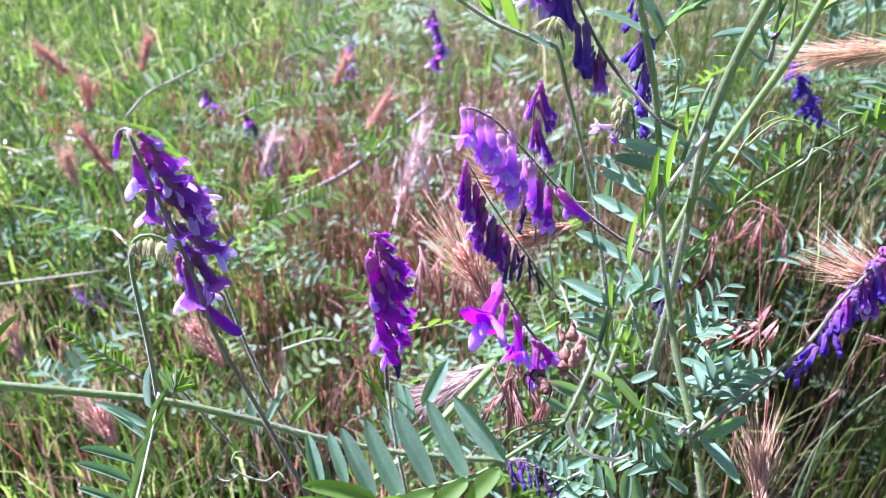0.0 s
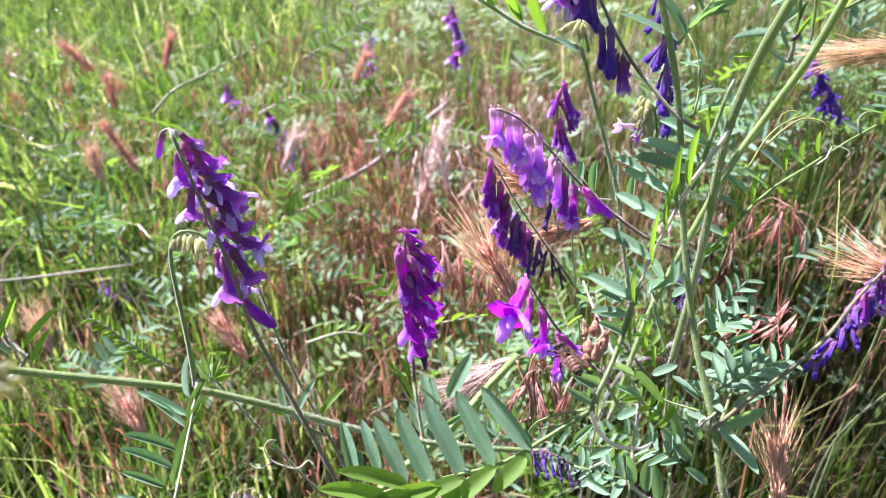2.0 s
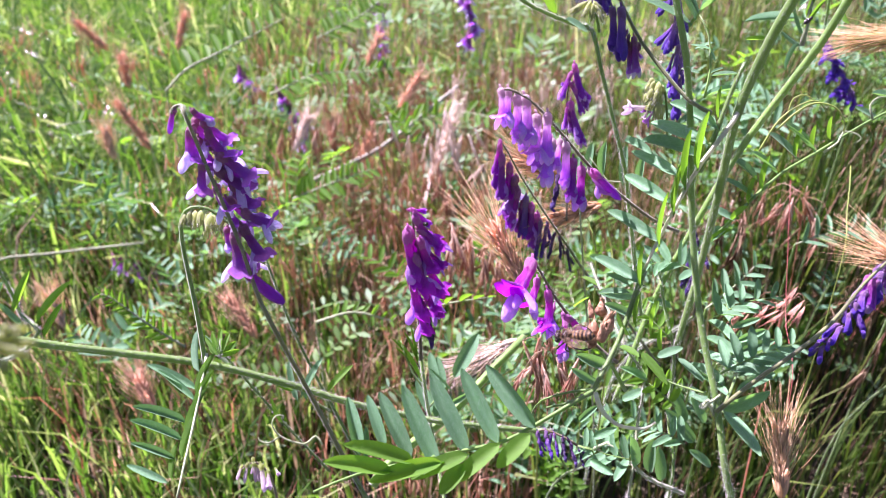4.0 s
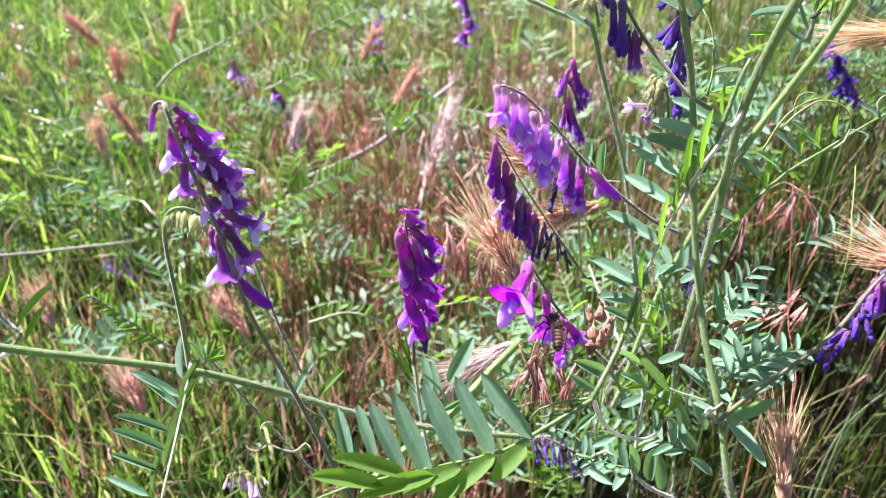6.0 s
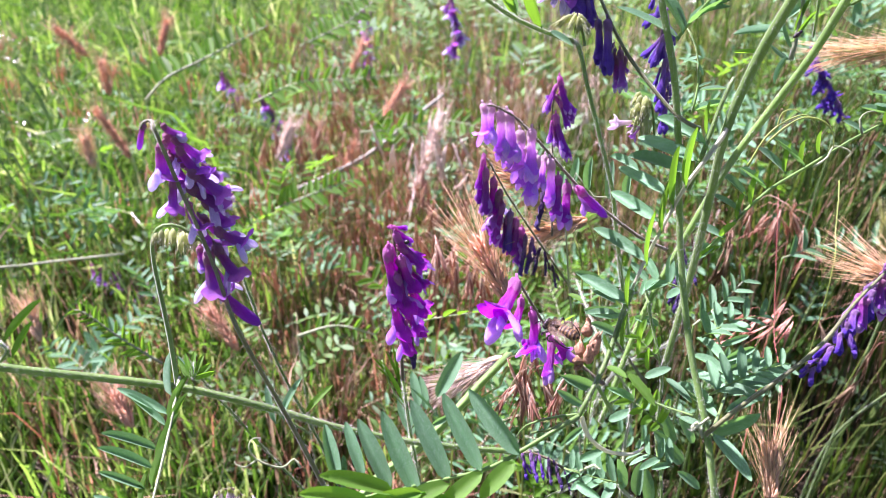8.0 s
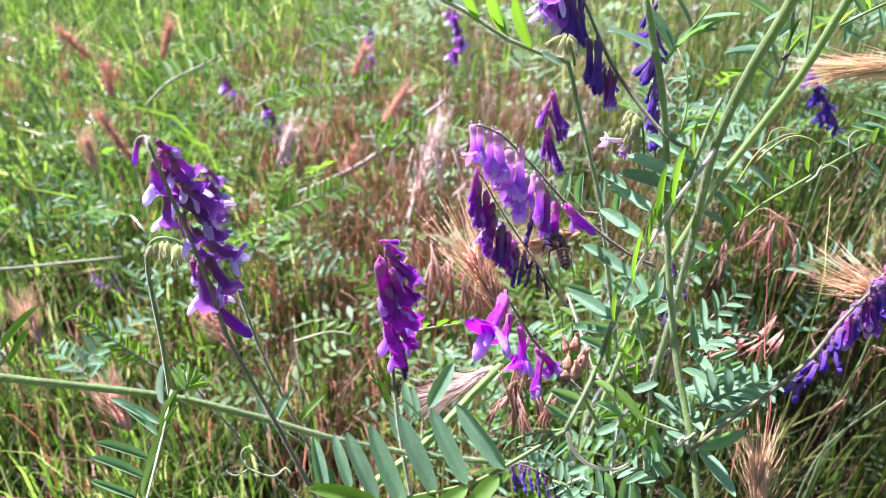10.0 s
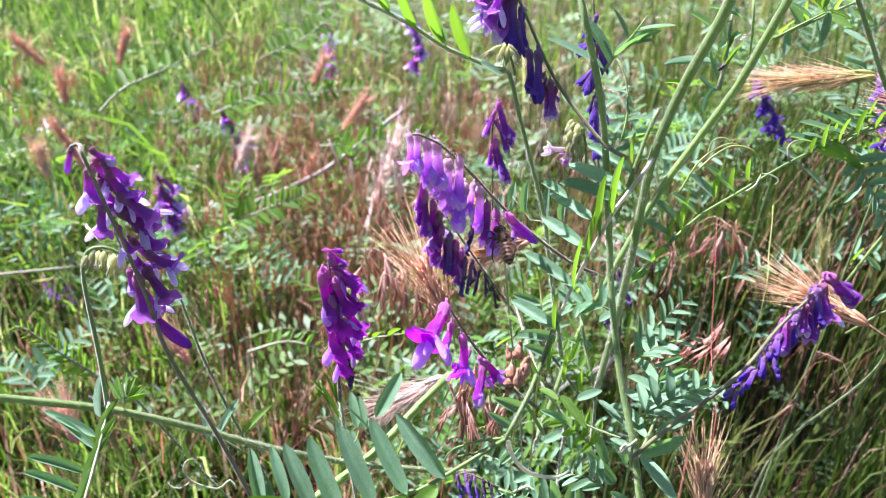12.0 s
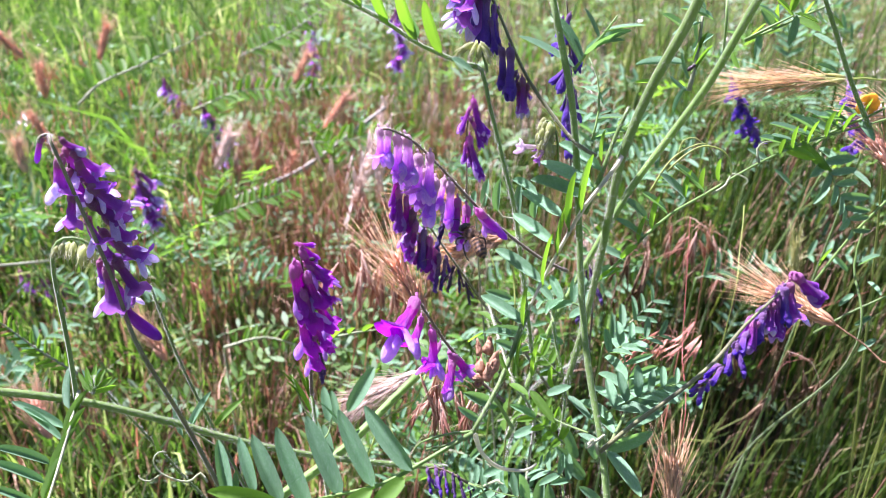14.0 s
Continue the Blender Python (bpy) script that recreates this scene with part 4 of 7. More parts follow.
    # upper right: racemes
    raceme(p, [(0.0742, 0.2528, 0.4024), (0.0631, 0.2512, 0.4087), (0.0495, 0.2479, 0.4205), (0.0386, 0.2441, 0.4318), (0.0290, 0.2390, 0.4442), (0.0199, 0.2321, 0.4566), (0.0136, 0.2268, 0.4639), (0.0081, 0.2232, 0.4677), (0.0055, 0.2212, 0.4679)], "lilac", "shut", (-0.3, -0.75, 0.4),
        [
        ((0.0058, 0.2199, 0.4690), (0.0058, 0.2153, 0.4575)),
        ((0.0082, 0.2245, 0.4673), (0.0089, 0.2213, 0.4571)),
        ((0.0109, 0.2250, 0.4649), (0.0120, 0.2207, 0.4513)),
        ((0.0137, 0.2289, 0.4634), (0.0149, 0.2242, 0.4489)),
        ((0.0177, 0.2300, 0.4567), (0.0171, 0.2229, 0.4428)),
        ((0.0210, 0.2325, 0.4561), (0.0209, 0.2264, 0.4427)),
        ((0.0128, 0.2288, 0.4581), (0.0108, 0.2225, 0.4497)),
        ((0.0234, 0.2324, 0.4473), (0.0210, 0.2244, 0.4363)),
        ((0.0261, 0.2373, 0.4452), (0.0236, 0.2303, 0.4361)),
        ((0.0282, 0.2363, 0.4446), (0.0287, 0.2303, 0.4313)),
        ((0.0309, 0.2356, 0.4391), (0.0310, 0.2294, 0.4269)),
        ((0.0343, 0.2381, 0.4351), (0.0344, 0.2310, 0.4215)),
        ((0.0372, 0.2425, 0.4322), (0.0438, 0.2432, 0.4216)),
        ((0.0378, 0.2388, 0.4335), (0.0478, 0.2418, 0.4211)),
        ((0.0155, 0.2314, 0.4543), (0.0130, 0.2250, 0.4467)),
        ((0.0195, 0.2333, 0.4502), (0.0181, 0.2262, 0.4385)),
        ((0.0269, 0.2386, 0.4316), (0.0257, 0.2319, 0.4214)),
    ],
        r=0.0007, fill=0, label="arching lilac-magenta flower spike, its flowers hanging in a row", special=((0, ("lilac", "open")), (4, ("lilac", "open")), (13, ("deep", "bud")), (16, ("wilted", "wilt")), (10, ("magenta", "shut")), (11, ("magenta", "shut")), (12, ("lilac", "open"))), fat=1.12)
    raceme(p, [(0.0894, 0.2996, 0.3005), (0.0746, 0.3152, 0.3153), (0.0635, 0.3197, 0.3269), (0.0527, 0.3170, 0.3416), (0.0422, 0.3139, 0.3588), (0.0284, 0.3108, 0.3808), (0.0181, 0.3091, 0.3979), (0.0121, 0.3074, 0.4099), (0.0095, 0.3068, 0.4132)], "deep", "shut", (-0.3, -0.75, 0.4),
        [
        ((0.0092, 0.3051, 0.4135), (0.0067, 0.3093, 0.3970)),
        ((0.0103, 0.3066, 0.4077), (0.0108, 0.3118, 0.3838)),
        ((0.0137, 0.3077, 0.4031), (0.0132, 0.3121, 0.3820)),
        ((0.0162, 0.3093, 0.3960), (0.0154, 0.3131, 0.3753)),
        ((0.0151, 0.3128, 0.3907), (0.0141, 0.3163, 0.3700)),
        ((0.0184, 0.3106, 0.3891), (0.0176, 0.3140, 0.3678)),
        ((0.0207, 0.3134, 0.3821), (0.0199, 0.3162, 0.3625)),
        ((0.0219, 0.3111, 0.3853), (0.0223, 0.3144, 0.3629)),
        ((0.0250, 0.3117, 0.3811), (0.0244, 0.3146, 0.3598)),
        ((0.0279, 0.3141, 0.3753), (0.0273, 0.3166, 0.3538)),
        ((0.0294, 0.3129, 0.3720), (0.0289, 0.3152, 0.3498)),
        ((0.0321, 0.3131, 0.3690), (0.0320, 0.3150, 0.3499)),
        ((0.0358, 0.3133, 0.3650), (0.0351, 0.3148, 0.3501)),
        ((0.0383, 0.3132, 0.3642), (0.0401, 0.3143, 0.3516)),
        ((0.0423, 0.3136, 0.3569), (0.0452, 0.3143, 0.3436)),
    ],
        r=0.0008, material=STEM_OLIVE, label="dark violet flower spike, withering towards its base", special=((12, ("wilted", "wilt")), (13, ("wilted", "wilt")), (14, ("wilted", "wilt")), (11, ("indigo", "wilt")), (10, ("indigo", "wilt")), (0, ("magenta", "shut")), (2, ("magenta", "open")), (4, ("deep", "open")), (7, ("indigo", "shut")), (5, ("magenta", "shut")), (8, ("deep", "open")), (3, ("violet", "open")), (6, ("deep", "open"))), fat=0.78)
    raceme(p, [(0.0526, 0.2270, 0.3610), (0.0435, 0.2302, 0.3674), (0.0347, 0.2299, 0.3783), (0.0281, 0.2282, 0.3884), (0.0227, 0.2254, 0.3995), (0.0192, 0.2242, 0.4063)], "magenta", "open", (-0.75, -0.3, 0.5),
        [
        ((0.0187, 0.2229, 0.4067), (0.0114, 0.2031, 0.4017)),
        ((0.0207, 0.2221, 0.4007), (0.0170, 0.2106, 0.3927)),
        ((0.0246, 0.2216, 0.3961), (0.0265, 0.2142, 0.3817)),
        ((0.0273, 0.2263, 0.3863), (0.0221, 0.2155, 0.3821)),
        ((0.0321, 0.2262, 0.3825), (0.0412, 0.2306, 0.3719)),
        ((0.0330, 0.2291, 0.3789), (0.0288, 0.2160, 0.3697)),
        ((0.0315, 0.2304, 0.3808), (0.0322, 0.2241, 0.3709)),
    ],
        r=0.0008, fill=0, fat=0.95, label="magenta flower spike bending under a bee", special=((5, ("magenta", "shut")),))
    raceme(p, [(0.0412, 0.3155, 0.3711), (0.0399, 0.3278, 0.4065), (0.0389, 0.3314, 0.4259), (0.0404, 0.3314, 0.4384)], "deep", "shut", (0.3, -0.8, 0.4),
        [
        ((0.0404, 0.3299, 0.4394), (0.0464, 0.3265, 0.4242)),
        ((0.0394, 0.3295, 0.4361), (0.0360, 0.3279, 0.4252)),
        ((0.0415, 0.3282, 0.4297), (0.0458, 0.3250, 0.4167)),
        ((0.0390, 0.3289, 0.4324), (0.0369, 0.3281, 0.4267)),
        ((0.0398, 0.3272, 0.4235), (0.0447, 0.3227, 0.4067)),
        ((0.0415, 0.3258, 0.4179), (0.0467, 0.3221, 0.4053)),
        ((0.0385, 0.3268, 0.4211), (0.0379, 0.3246, 0.4111)),
        ((0.0427, 0.3327, 0.4330), (0.0466, 0.3294, 0.4190)),
    ], r=0.0006, fat=0.85)
    # stem over the top with bright leaflets
    stem(p, [*[(0.0659, 0.2565, 0.3617), (0.0577, 0.2605, 0.4022), (0.0539, 0.2612, 0.4215), (0.0485, 0.2646, 0.4389), (0.0420, 0.2691, 0.4594), (0.0382, 0.2713, 0.4716), (0.0320, 0.2687, 0.4743), (0.0174, 0.2626, 0.4815), (0.0028, 0.2555, 0.4923)], *[(-0.0134, 0.2338, 0.5058), (-0.0255, 0.2247, 0.5153)]], 0.0013, 0.0009, ridge=0.1)
    q = leaf(p, [(0.0382, 0.2713, 0.4716), (0.0342, 0.2702, 0.4731), (0.0311, 0.2689, 0.4746)], [
        ((0.0236, 0.2513, 0.4829), (0.0166, 0.2523, 0.4982)),
        ((0.0156, 0.2488, 0.4875), (0.0082, 0.2491, 0.5029)),
        ((0.0068, 0.2457, 0.4929), (0.0006, 0.2454, 0.5063)),
        ((-0.0012, 0.2424, 0.4984), (-0.0070, 0.2413, 0.5100)),
        ((-0.0091, 0.2383, 0.5029), (-0.0136, 0.2374, 0.5135)),
    ], AWAY, 0.0007, fresh=(0, 1, 2, 3, 4), width=0.25)
    for base, tip in [
        ((0.0159, 0.2511, 0.4876), (0.0097, 0.2500, 0.4950)),
        ((0.0071, 0.2480, 0.4933), (-0.0004, 0.2451, 0.4985)),
        ((-0.0013, 0.2445, 0.4986), (-0.0077, 0.2419, 0.5051)),
        ((0.0271, 0.2540, 0.4802), (0.0348, 0.2559, 0.4762)),
    ]:
        leaflet(q, base, tip, 0.0045, (-0.2, -0.3, 0.9))
    raceme(p, [*[(0.0787, 0.2534, 0.4488), (0.0716, 0.2567, 0.4517), (0.0637, 0.2635, 0.4589), (0.0557, 0.2713, 0.4676), (0.0500, 0.2771, 0.4765), (0.0452, 0.2823, 0.4857)], *[(0.0354, 0.2864, 0.5031), (0.0292, 0.2893, 0.5115), (0.0262, 0.2897, 0.5131)]], "indigo", "shut", (-0.2, -0.8, 0.4),
        [
        ((0.0482, 0.2737, 0.4784), (0.0483, 0.2684, 0.4620)),
        ((0.0527, 0.2701, 0.4694), (0.0548, 0.2652, 0.4568)),
        ((0.0516, 0.2734, 0.4692), (0.0495, 0.2715, 0.4622)),
        ((0.0553, 0.2729, 0.4665), (0.0540, 0.2695, 0.4561)),
        ((0.0340, 0.2814, 0.5003), (0.0273, 0.2795, 0.4887)),
        ((0.0367, 0.2807, 0.4988), (0.0288, 0.2775, 0.4815)),
        ((0.0366, 0.2836, 0.4981), (0.0370, 0.2787, 0.4784)),
        ((0.0390, 0.2818, 0.4958), (0.0394, 0.2767, 0.4763)),
        ((0.0407, 0.2794, 0.4869), (0.0437, 0.2757, 0.4752)),
        ((0.0319, 0.2823, 0.5037), (0.0252, 0.2804, 0.4915)),
        ((0.0352, 0.2786, 0.5028), (0.0321, 0.2753, 0.4866)),
        ((0.0381, 0.2858, 0.4996), (0.0361, 0.2817, 0.4811)),
        ((0.0417, 0.2823, 0.4910), (0.0416, 0.2795, 0.4800)),
    ],
        r=0.0008, fill=1, material=STEM_OLIVE, label="violet flower spike on a grey-green hairy stalk", special=((4, ("violet", "open")), (5, ("violet", "open")), (6, ("violet", "shut")), (7, ("indigo", "shut")), (9, ("violet", "open")), (10, ("violet", "open")), (1, ("violet", "shut")), (3, ("violet", "open"))))
    raceme(p, [(0.0397, 0.2648, 0.4729), (0.0380, 0.2636, 0.4786), (0.0346, 0.2630, 0.4829), (0.0314, 0.2628, 0.4813)], "greenish", "bud", (0, -0.5, 0.8), [
        ((0.0349, 0.2623, 0.4838), (0.0301, 0.2613, 0.4794)),
        ((0.0355, 0.2604, 0.4848), (0.0328, 0.2589, 0.4791)),
        ((0.0364, 0.2621, 0.4836), (0.0360, 0.2604, 0.4780)),
        ((0.0368, 0.2618, 0.4829), (0.0390, 0.2603, 0.4782)),
        ((0.0376, 0.2615, 0.4819), (0.0405, 0.2599, 0.4776)),
        ((0.0355, 0.2653, 0.4838), (0.0346, 0.2640, 0.4791)),
        ((0.0365, 0.2642, 0.4837), (0.0417, 0.2624, 0.4792)),
    ], r=0.0006, material=STEM, fill=0, fat=0.75, label="woolly pale green buds at a stem joint")
    raceme(p, [(0.0719, 0.2792, 0.4232), (0.0709, 0.2816, 0.4358), (0.0693, 0.2833, 0.4448), (0.0672, 0.2850, 0.4481), (0.0648, 0.2856, 0.4483)], "greenish", "bud", (-0.3, -0.5, 0.8), [
        ((0.0648, 0.2839, 0.4493), (0.0632, 0.2830, 0.4440)),
        ((0.0664, 0.2835, 0.4491), (0.0656, 0.2823, 0.4430)),
        ((0.0677, 0.2829, 0.4480), (0.0677, 0.2815, 0.4420)),
        ((0.0638, 0.2815, 0.4472), (0.0621, 0.2806, 0.4419)),
        ((0.0658, 0.2810, 0.4465), (0.0650, 0.2797, 0.4405)),
        ((0.0679, 0.2821, 0.4444), (0.0675, 0.2807, 0.4384)),
        ((0.0644, 0.2806, 0.4437), (0.0632, 0.2794, 0.4380)),
        ((0.0664, 0.2799, 0.4426), (0.0660, 0.2784, 0.4366)),
        ((0.0685, 0.2811, 0.4409), (0.0681, 0.2797, 0.4352)),
        ((0.0629, 0.2790, 0.4399), (0.0611, 0.2781, 0.4354)),
        ((0.0645, 0.2783, 0.4389), (0.0636, 0.2772, 0.4340)),
        ((0.0637, 0.2859, 0.4478), (0.0623, 0.2853, 0.4441)),
    ], r=0.0006, material=STEM, fat=1.05, fill=1, label="woolly pale green bud cluster opening lilac at its end", special=((9, ("pearl", "open")), (10, ("lilac", "open"))))
    raceme(p, [(0.0803, 0.2961, 0.4155), (0.0772, 0.3060, 0.4537), (0.0734, 0.3085, 0.4787), (0.0711, 0.3104, 0.4904)], "indigo", "shut", (0.3, -0.8, 0.3), [
        ((0.0731, 0.3034, 0.4762), (0.0676, 0.3042, 0.4668)),
        ((0.0722, 0.3038, 0.4838), (0.0708, 0.3038, 0.4716)),
        ((0.0746, 0.3025, 0.4656), (0.0722, 0.3018, 0.4524)),
        ((0.0755, 0.3054, 0.4669), (0.0746, 0.3045, 0.4546)),
        ((0.0762, 0.3013, 0.4569), (0.0759, 0.2995, 0.4424)),
        ((0.0770, 0.3002, 0.4489), (0.0751, 0.2988, 0.4370)),
        ((0.0780, 0.2991, 0.4426), (0.0783, 0.2965, 0.4286)),
        ((0.0748, 0.3059, 0.4731), (0.0785, 0.3042, 0.4608)),
        ((0.0782, 0.3046, 0.4541), (0.0806, 0.3023, 0.4414)),
    ], r=0.0007, fat=0.85)
    # flower stalk to the far right
    stem(p, [(0.0881, 0.2171, 0.3455), (0.0859, 0.2204, 0.3497), (0.0836, 0.2181, 0.3477), (0.0895, 0.2194, 0.3532)], 0.0012, 0.0006, STEM_PALE, label="papery joint")
    raceme(p, [(0.0871, 0.2136, 0.3502), (0.0978, 0.2161, 0.3613), (0.1126, 0.2195, 0.3739), (0.1257, 0.2273, 0.3809), (0.1434, 0.2460, 0.3856), (0.1599, 0.2623, 0.3874), (0.1698, 0.2735, 0.3891)], "indigo", "bud", (0.3, -0.7, 0.5),
        [(b, Vector(b).lerp(Vector(e), 0.82)) for b, e in [
        ((0.1216, 0.2212, 0.3745), (0.1162, 0.2129, 0.3711)),
        ((0.1247, 0.2236, 0.3768), (0.1210, 0.2169, 0.3730)),
        ((0.1317, 0.2320, 0.3755), (0.1256, 0.2223, 0.3707)),
        ((0.1355, 0.2356, 0.3791), (0.1329, 0.2282, 0.3723)),
        ((0.1403, 0.2423, 0.3790), (0.1425, 0.2344, 0.3658)),
        ((0.1452, 0.2476, 0.3805), (0.1384, 0.2372, 0.3743)),
        ((0.1490, 0.2507, 0.3838), (0.1452, 0.2395, 0.3727)),
        ((0.1546, 0.2572, 0.3831), (0.1508, 0.2473, 0.3734)),
        ((0.1589, 0.2607, 0.3857), (0.1576, 0.2514, 0.3738)),
        ((0.1616, 0.2645, 0.3860), (0.1641, 0.2530, 0.3667)),
        ((0.1654, 0.2672, 0.3892), (0.1661, 0.2562, 0.3723)),
        ((0.1693, 0.2718, 0.3885), (0.1739, 0.2614, 0.3681)),
        ((0.1731, 0.2756, 0.3901), (0.1893, 0.2753, 0.3730)),
        ((0.1588, 0.2626, 0.3817), (0.1562, 0.2546, 0.3731)),
    ]],
        r=0.0010, material=STEM_OLIVE, fill=2, label="indigo flower spike on a long hairy stalk", special=tuple((k, ("indigo", "shut")) for k in range(7, 14)) + ((12, ("deep", "shut")), (6, ("deep", "shut")), (9, ("deep", "shut")), (8, ("violet", "shut")), (11, ("violet", "open")), (13, ("violet", "shut")), (1, ("indigo", "shut")), (3, ("indigo", "shut")), (4, ("indigo", "wilt")), (5, ("indigo", "shut"))), fat=1.35)
    leaf(p, [(0.0915, 0.2190, 0.3475), (0.1000, 0.2362, 0.3424), (0.1070, 0.2520, 0.3401), (0.1115, 0.2712, 0.3378), (0.1147, 0.2920, 0.3356), (0.1165, 0.3042, 0.3355)], [
        ((0.1066, 0.2499, 0.3391), (0.0964, 0.2702, 0.3356)),
        ((0.1096, 0.2603, 0.3386), (0.1004, 0.2786, 0.3359)),
        ((0.1107, 0.2688, 0.3382), (0.1052, 0.2906, 0.3367)),
        ((0.1067, 0.2475, 0.3394), (0.1351, 0.2627, 0.3436)),
        ((0.1081, 0.2535, 0.3389), (0.1243, 0.2579, 0.3417)),
        ((0.1104, 0.2629, 0.3385), (0.1269, 0.2685, 0.3414)),
        ((0.1117, 0.2706, 0.3383), (0.1253, 0.2763, 0.3407)),
        ((0.1126, 0.2806, 0.3381), (0.1257, 0.2852, 0.3406)),
        ((0.0989, 0.2400, 0.3391), (0.0887, 0.2610, 0.3350)),
        ((0.0983, 0.2343, 0.3399), (0.0934, 0.2529, 0.3365)),
        ((0.1128, 0.2846, 0.3380), (0.1097, 0.3019, 0.3378)),
        ((0.1147, 0.2882, 0.3384), (0.1149, 0.3056, 0.3389)),
        ((0.1027, 0.2371, 0.3401), (0.1200, 0.2463, 0.3421)),
    ], (0.15, -0.5, 0.85), 0.0008, width=0.22)
    leaf(p, [(0.0890, 0.2177, 0.3481), (0.0905, 0.2159, 0.3483), (0.0912, 0.2144, 0.3486)], [
        ((0.0901, 0.2139, 0.3501), (0.0992, 0.1973, 0.3470)),
        ((0.0923, 0.2222, 0.3439), (0.1056, 0.2171, 0.3571)),
        ((0.0907, 0.2240, 0.3437), (0.0834, 0.2314, 0.3425)),
    ], (0.4, -0.6, 0.6), 0.0008, width=0.3)
    # small leaves low round the stems
    for rachis, pairs, size, fresh in (
        ([(0.0794, 0.2359, 0.3324), (0.0703, 0.2387, 0.3399), (0.0621, 0.2435, 0.3429)], 5, 0.010, True), ([(0.0784, 0.2530, 0.3521), (0.0701, 0.2599, 0.3581), (0.0627, 0.2644, 0.3617)], 5, 0.009, True),
        ([(0.0956, 0.2588, 0.3589), (0.1085, 0.2637, 0.3636), (0.1202, 0.2659, 0.3648)], 5, 0.011, False), ([(0.0919, 0.2300, 0.3544), (0.1070, 0.2350, 0.3599), (0.1200, 0.2380, 0.3628)], 6, 0.012, False),
        ([(0.0814, 0.2216, 0.3257), (0.0756, 0.2253, 0.3273), (0.0706, 0.2306, 0.3238)], 4, 0.010, False),
        ([(0.0894, 0.2661, 0.3754), (0.0790, 0.2708, 0.3777), (0.0705, 0.2719, 0.3757)], 5, 0.012, False), ([(0.0646, 0.2269, 0.3112), (0.0540, 0.2297, 0.3113), (0.0453, 0.2329, 0.3126)], 5, 0.011, False),
    ):
        pinnate(p, rachis, pairs, size, (-0.2, -0.3, 0.9), 0.0006, STEM, fresh=fresh, width=0.32)
    # leaf reaching to the right, its stalk pale
    q = leaf(p, [*[(0.0851, 0.2611, 0.3897), (0.0988, 0.2721, 0.3957), (0.1098, 0.2820, 0.4017), (0.1228, 0.2927, 0.4073), (0.1388, 0.3023, 0.4122)], *[(0.1586, 0.3090, 0.4226), (0.1762, 0.3153, 0.4294), (0.1921, 0.3204, 0.4332), (0.2177, 0.3261, 0.4393), (0.2396, 0.3325, 0.4441)]], [
        ((0.1111, 0.2854, 0.4079), (0.0995, 0.2841, 0.4177)),
        ((0.1101, 0.2817, 0.4019), (0.0976, 0.2800, 0.4115)),
        ((0.1200, 0.2904, 0.4089), (0.1087, 0.2893, 0.4181)),
        ((0.1294, 0.2967, 0.4128), (0.1174, 0.2964, 0.4239)),
        ((0.1374, 0.3008, 0.4139), (0.1236, 0.3002, 0.4259)),
        ((0.1013, 0.2738, 0.3962), (0.0898, 0.2712, 0.4035)),
        ((0.0962, 0.2699, 0.3944), (0.0861, 0.2620, 0.3916)),
    ], UPWARD, 0.0009, STEM, width=0.36)
    for base, tip in [
        ((0.1134, 0.2840, 0.4046), (0.1155, 0.2908, 0.4160)),
        ((0.1072, 0.2788, 0.4009), (0.1097, 0.2849, 0.4101)),
        ((0.1285, 0.2957, 0.4133), (0.1300, 0.3012, 0.4235)),
        ((0.1365, 0.2999, 0.4148), (0.1361, 0.3040, 0.4238)),
        ((0.1444, 0.3046, 0.4177), (0.1437, 0.3082, 0.4260)),
        ((0.0990, 0.2717, 0.3964), (0.1062, 0.2777, 0.4000)),
        ((0.0883, 0.2623, 0.3914), (0.0980, 0.2699, 0.3944)),
    ]:
        leaflet(q, base, tip, 0.0044, AWAY, True)
    for base, tip in [
        ((0.1713, 0.3125, 0.4273), (0.1729, 0.3157, 0.4333)),
        ((0.1770, 0.3147, 0.4292), (0.1783, 0.3190, 0.4378)),
        ((0.1838, 0.3170, 0.4311), (0.1872, 0.3216, 0.4397)),
        ((0.1922, 0.3194, 0.4331), (0.1954, 0.3245, 0.4430)),
        ((0.1995, 0.3214, 0.4346), (0.2045, 0.3257, 0.4425)),
        ((0.1732, 0.3142, 0.4298), (0.1870, 0.3149, 0.4254)),
        ((0.1810, 0.3169, 0.4321), (0.1944, 0.3137, 0.4204)),
    ]:
        leaflet(q, base, tip, 0.0046, AWAY, True)
    for base, tip in [
        ((0.1777, 0.3185, 0.4286), (0.1627, 0.3170, 0.4331)),
        ((0.1809, 0.3195, 0.4294), (0.1690, 0.3191, 0.4343)),
        ((0.1860, 0.3220, 0.4323), (0.1675, 0.3207, 0.4387)),
        ((0.1913, 0.3235, 0.4334), (0.1765, 0.3238, 0.4409)),
        ((0.1998, 0.3260, 0.4354), (0.1843, 0.3267, 0.4437)),
        ((0.2039, 0.3278, 0.4378), (0.1874, 0.3259, 0.4404)),
        ((0.2120, 0.3295, 0.4388), (0.1977, 0.3297, 0.4445)),
    ]:
        leaflet(q, base, tip, 0.0054, UPWARD)
    pinnate(p, [(0.1920, 0.3202, 0.4260), (0.1974, 0.3130, 0.4166), (0.2027, 0.3078, 0.4070), (0.2075, 0.3021, 0.3967)], 7, 0.012, (0.1, -0.7, 0.7), 0.0006, STEM, width=0.32)
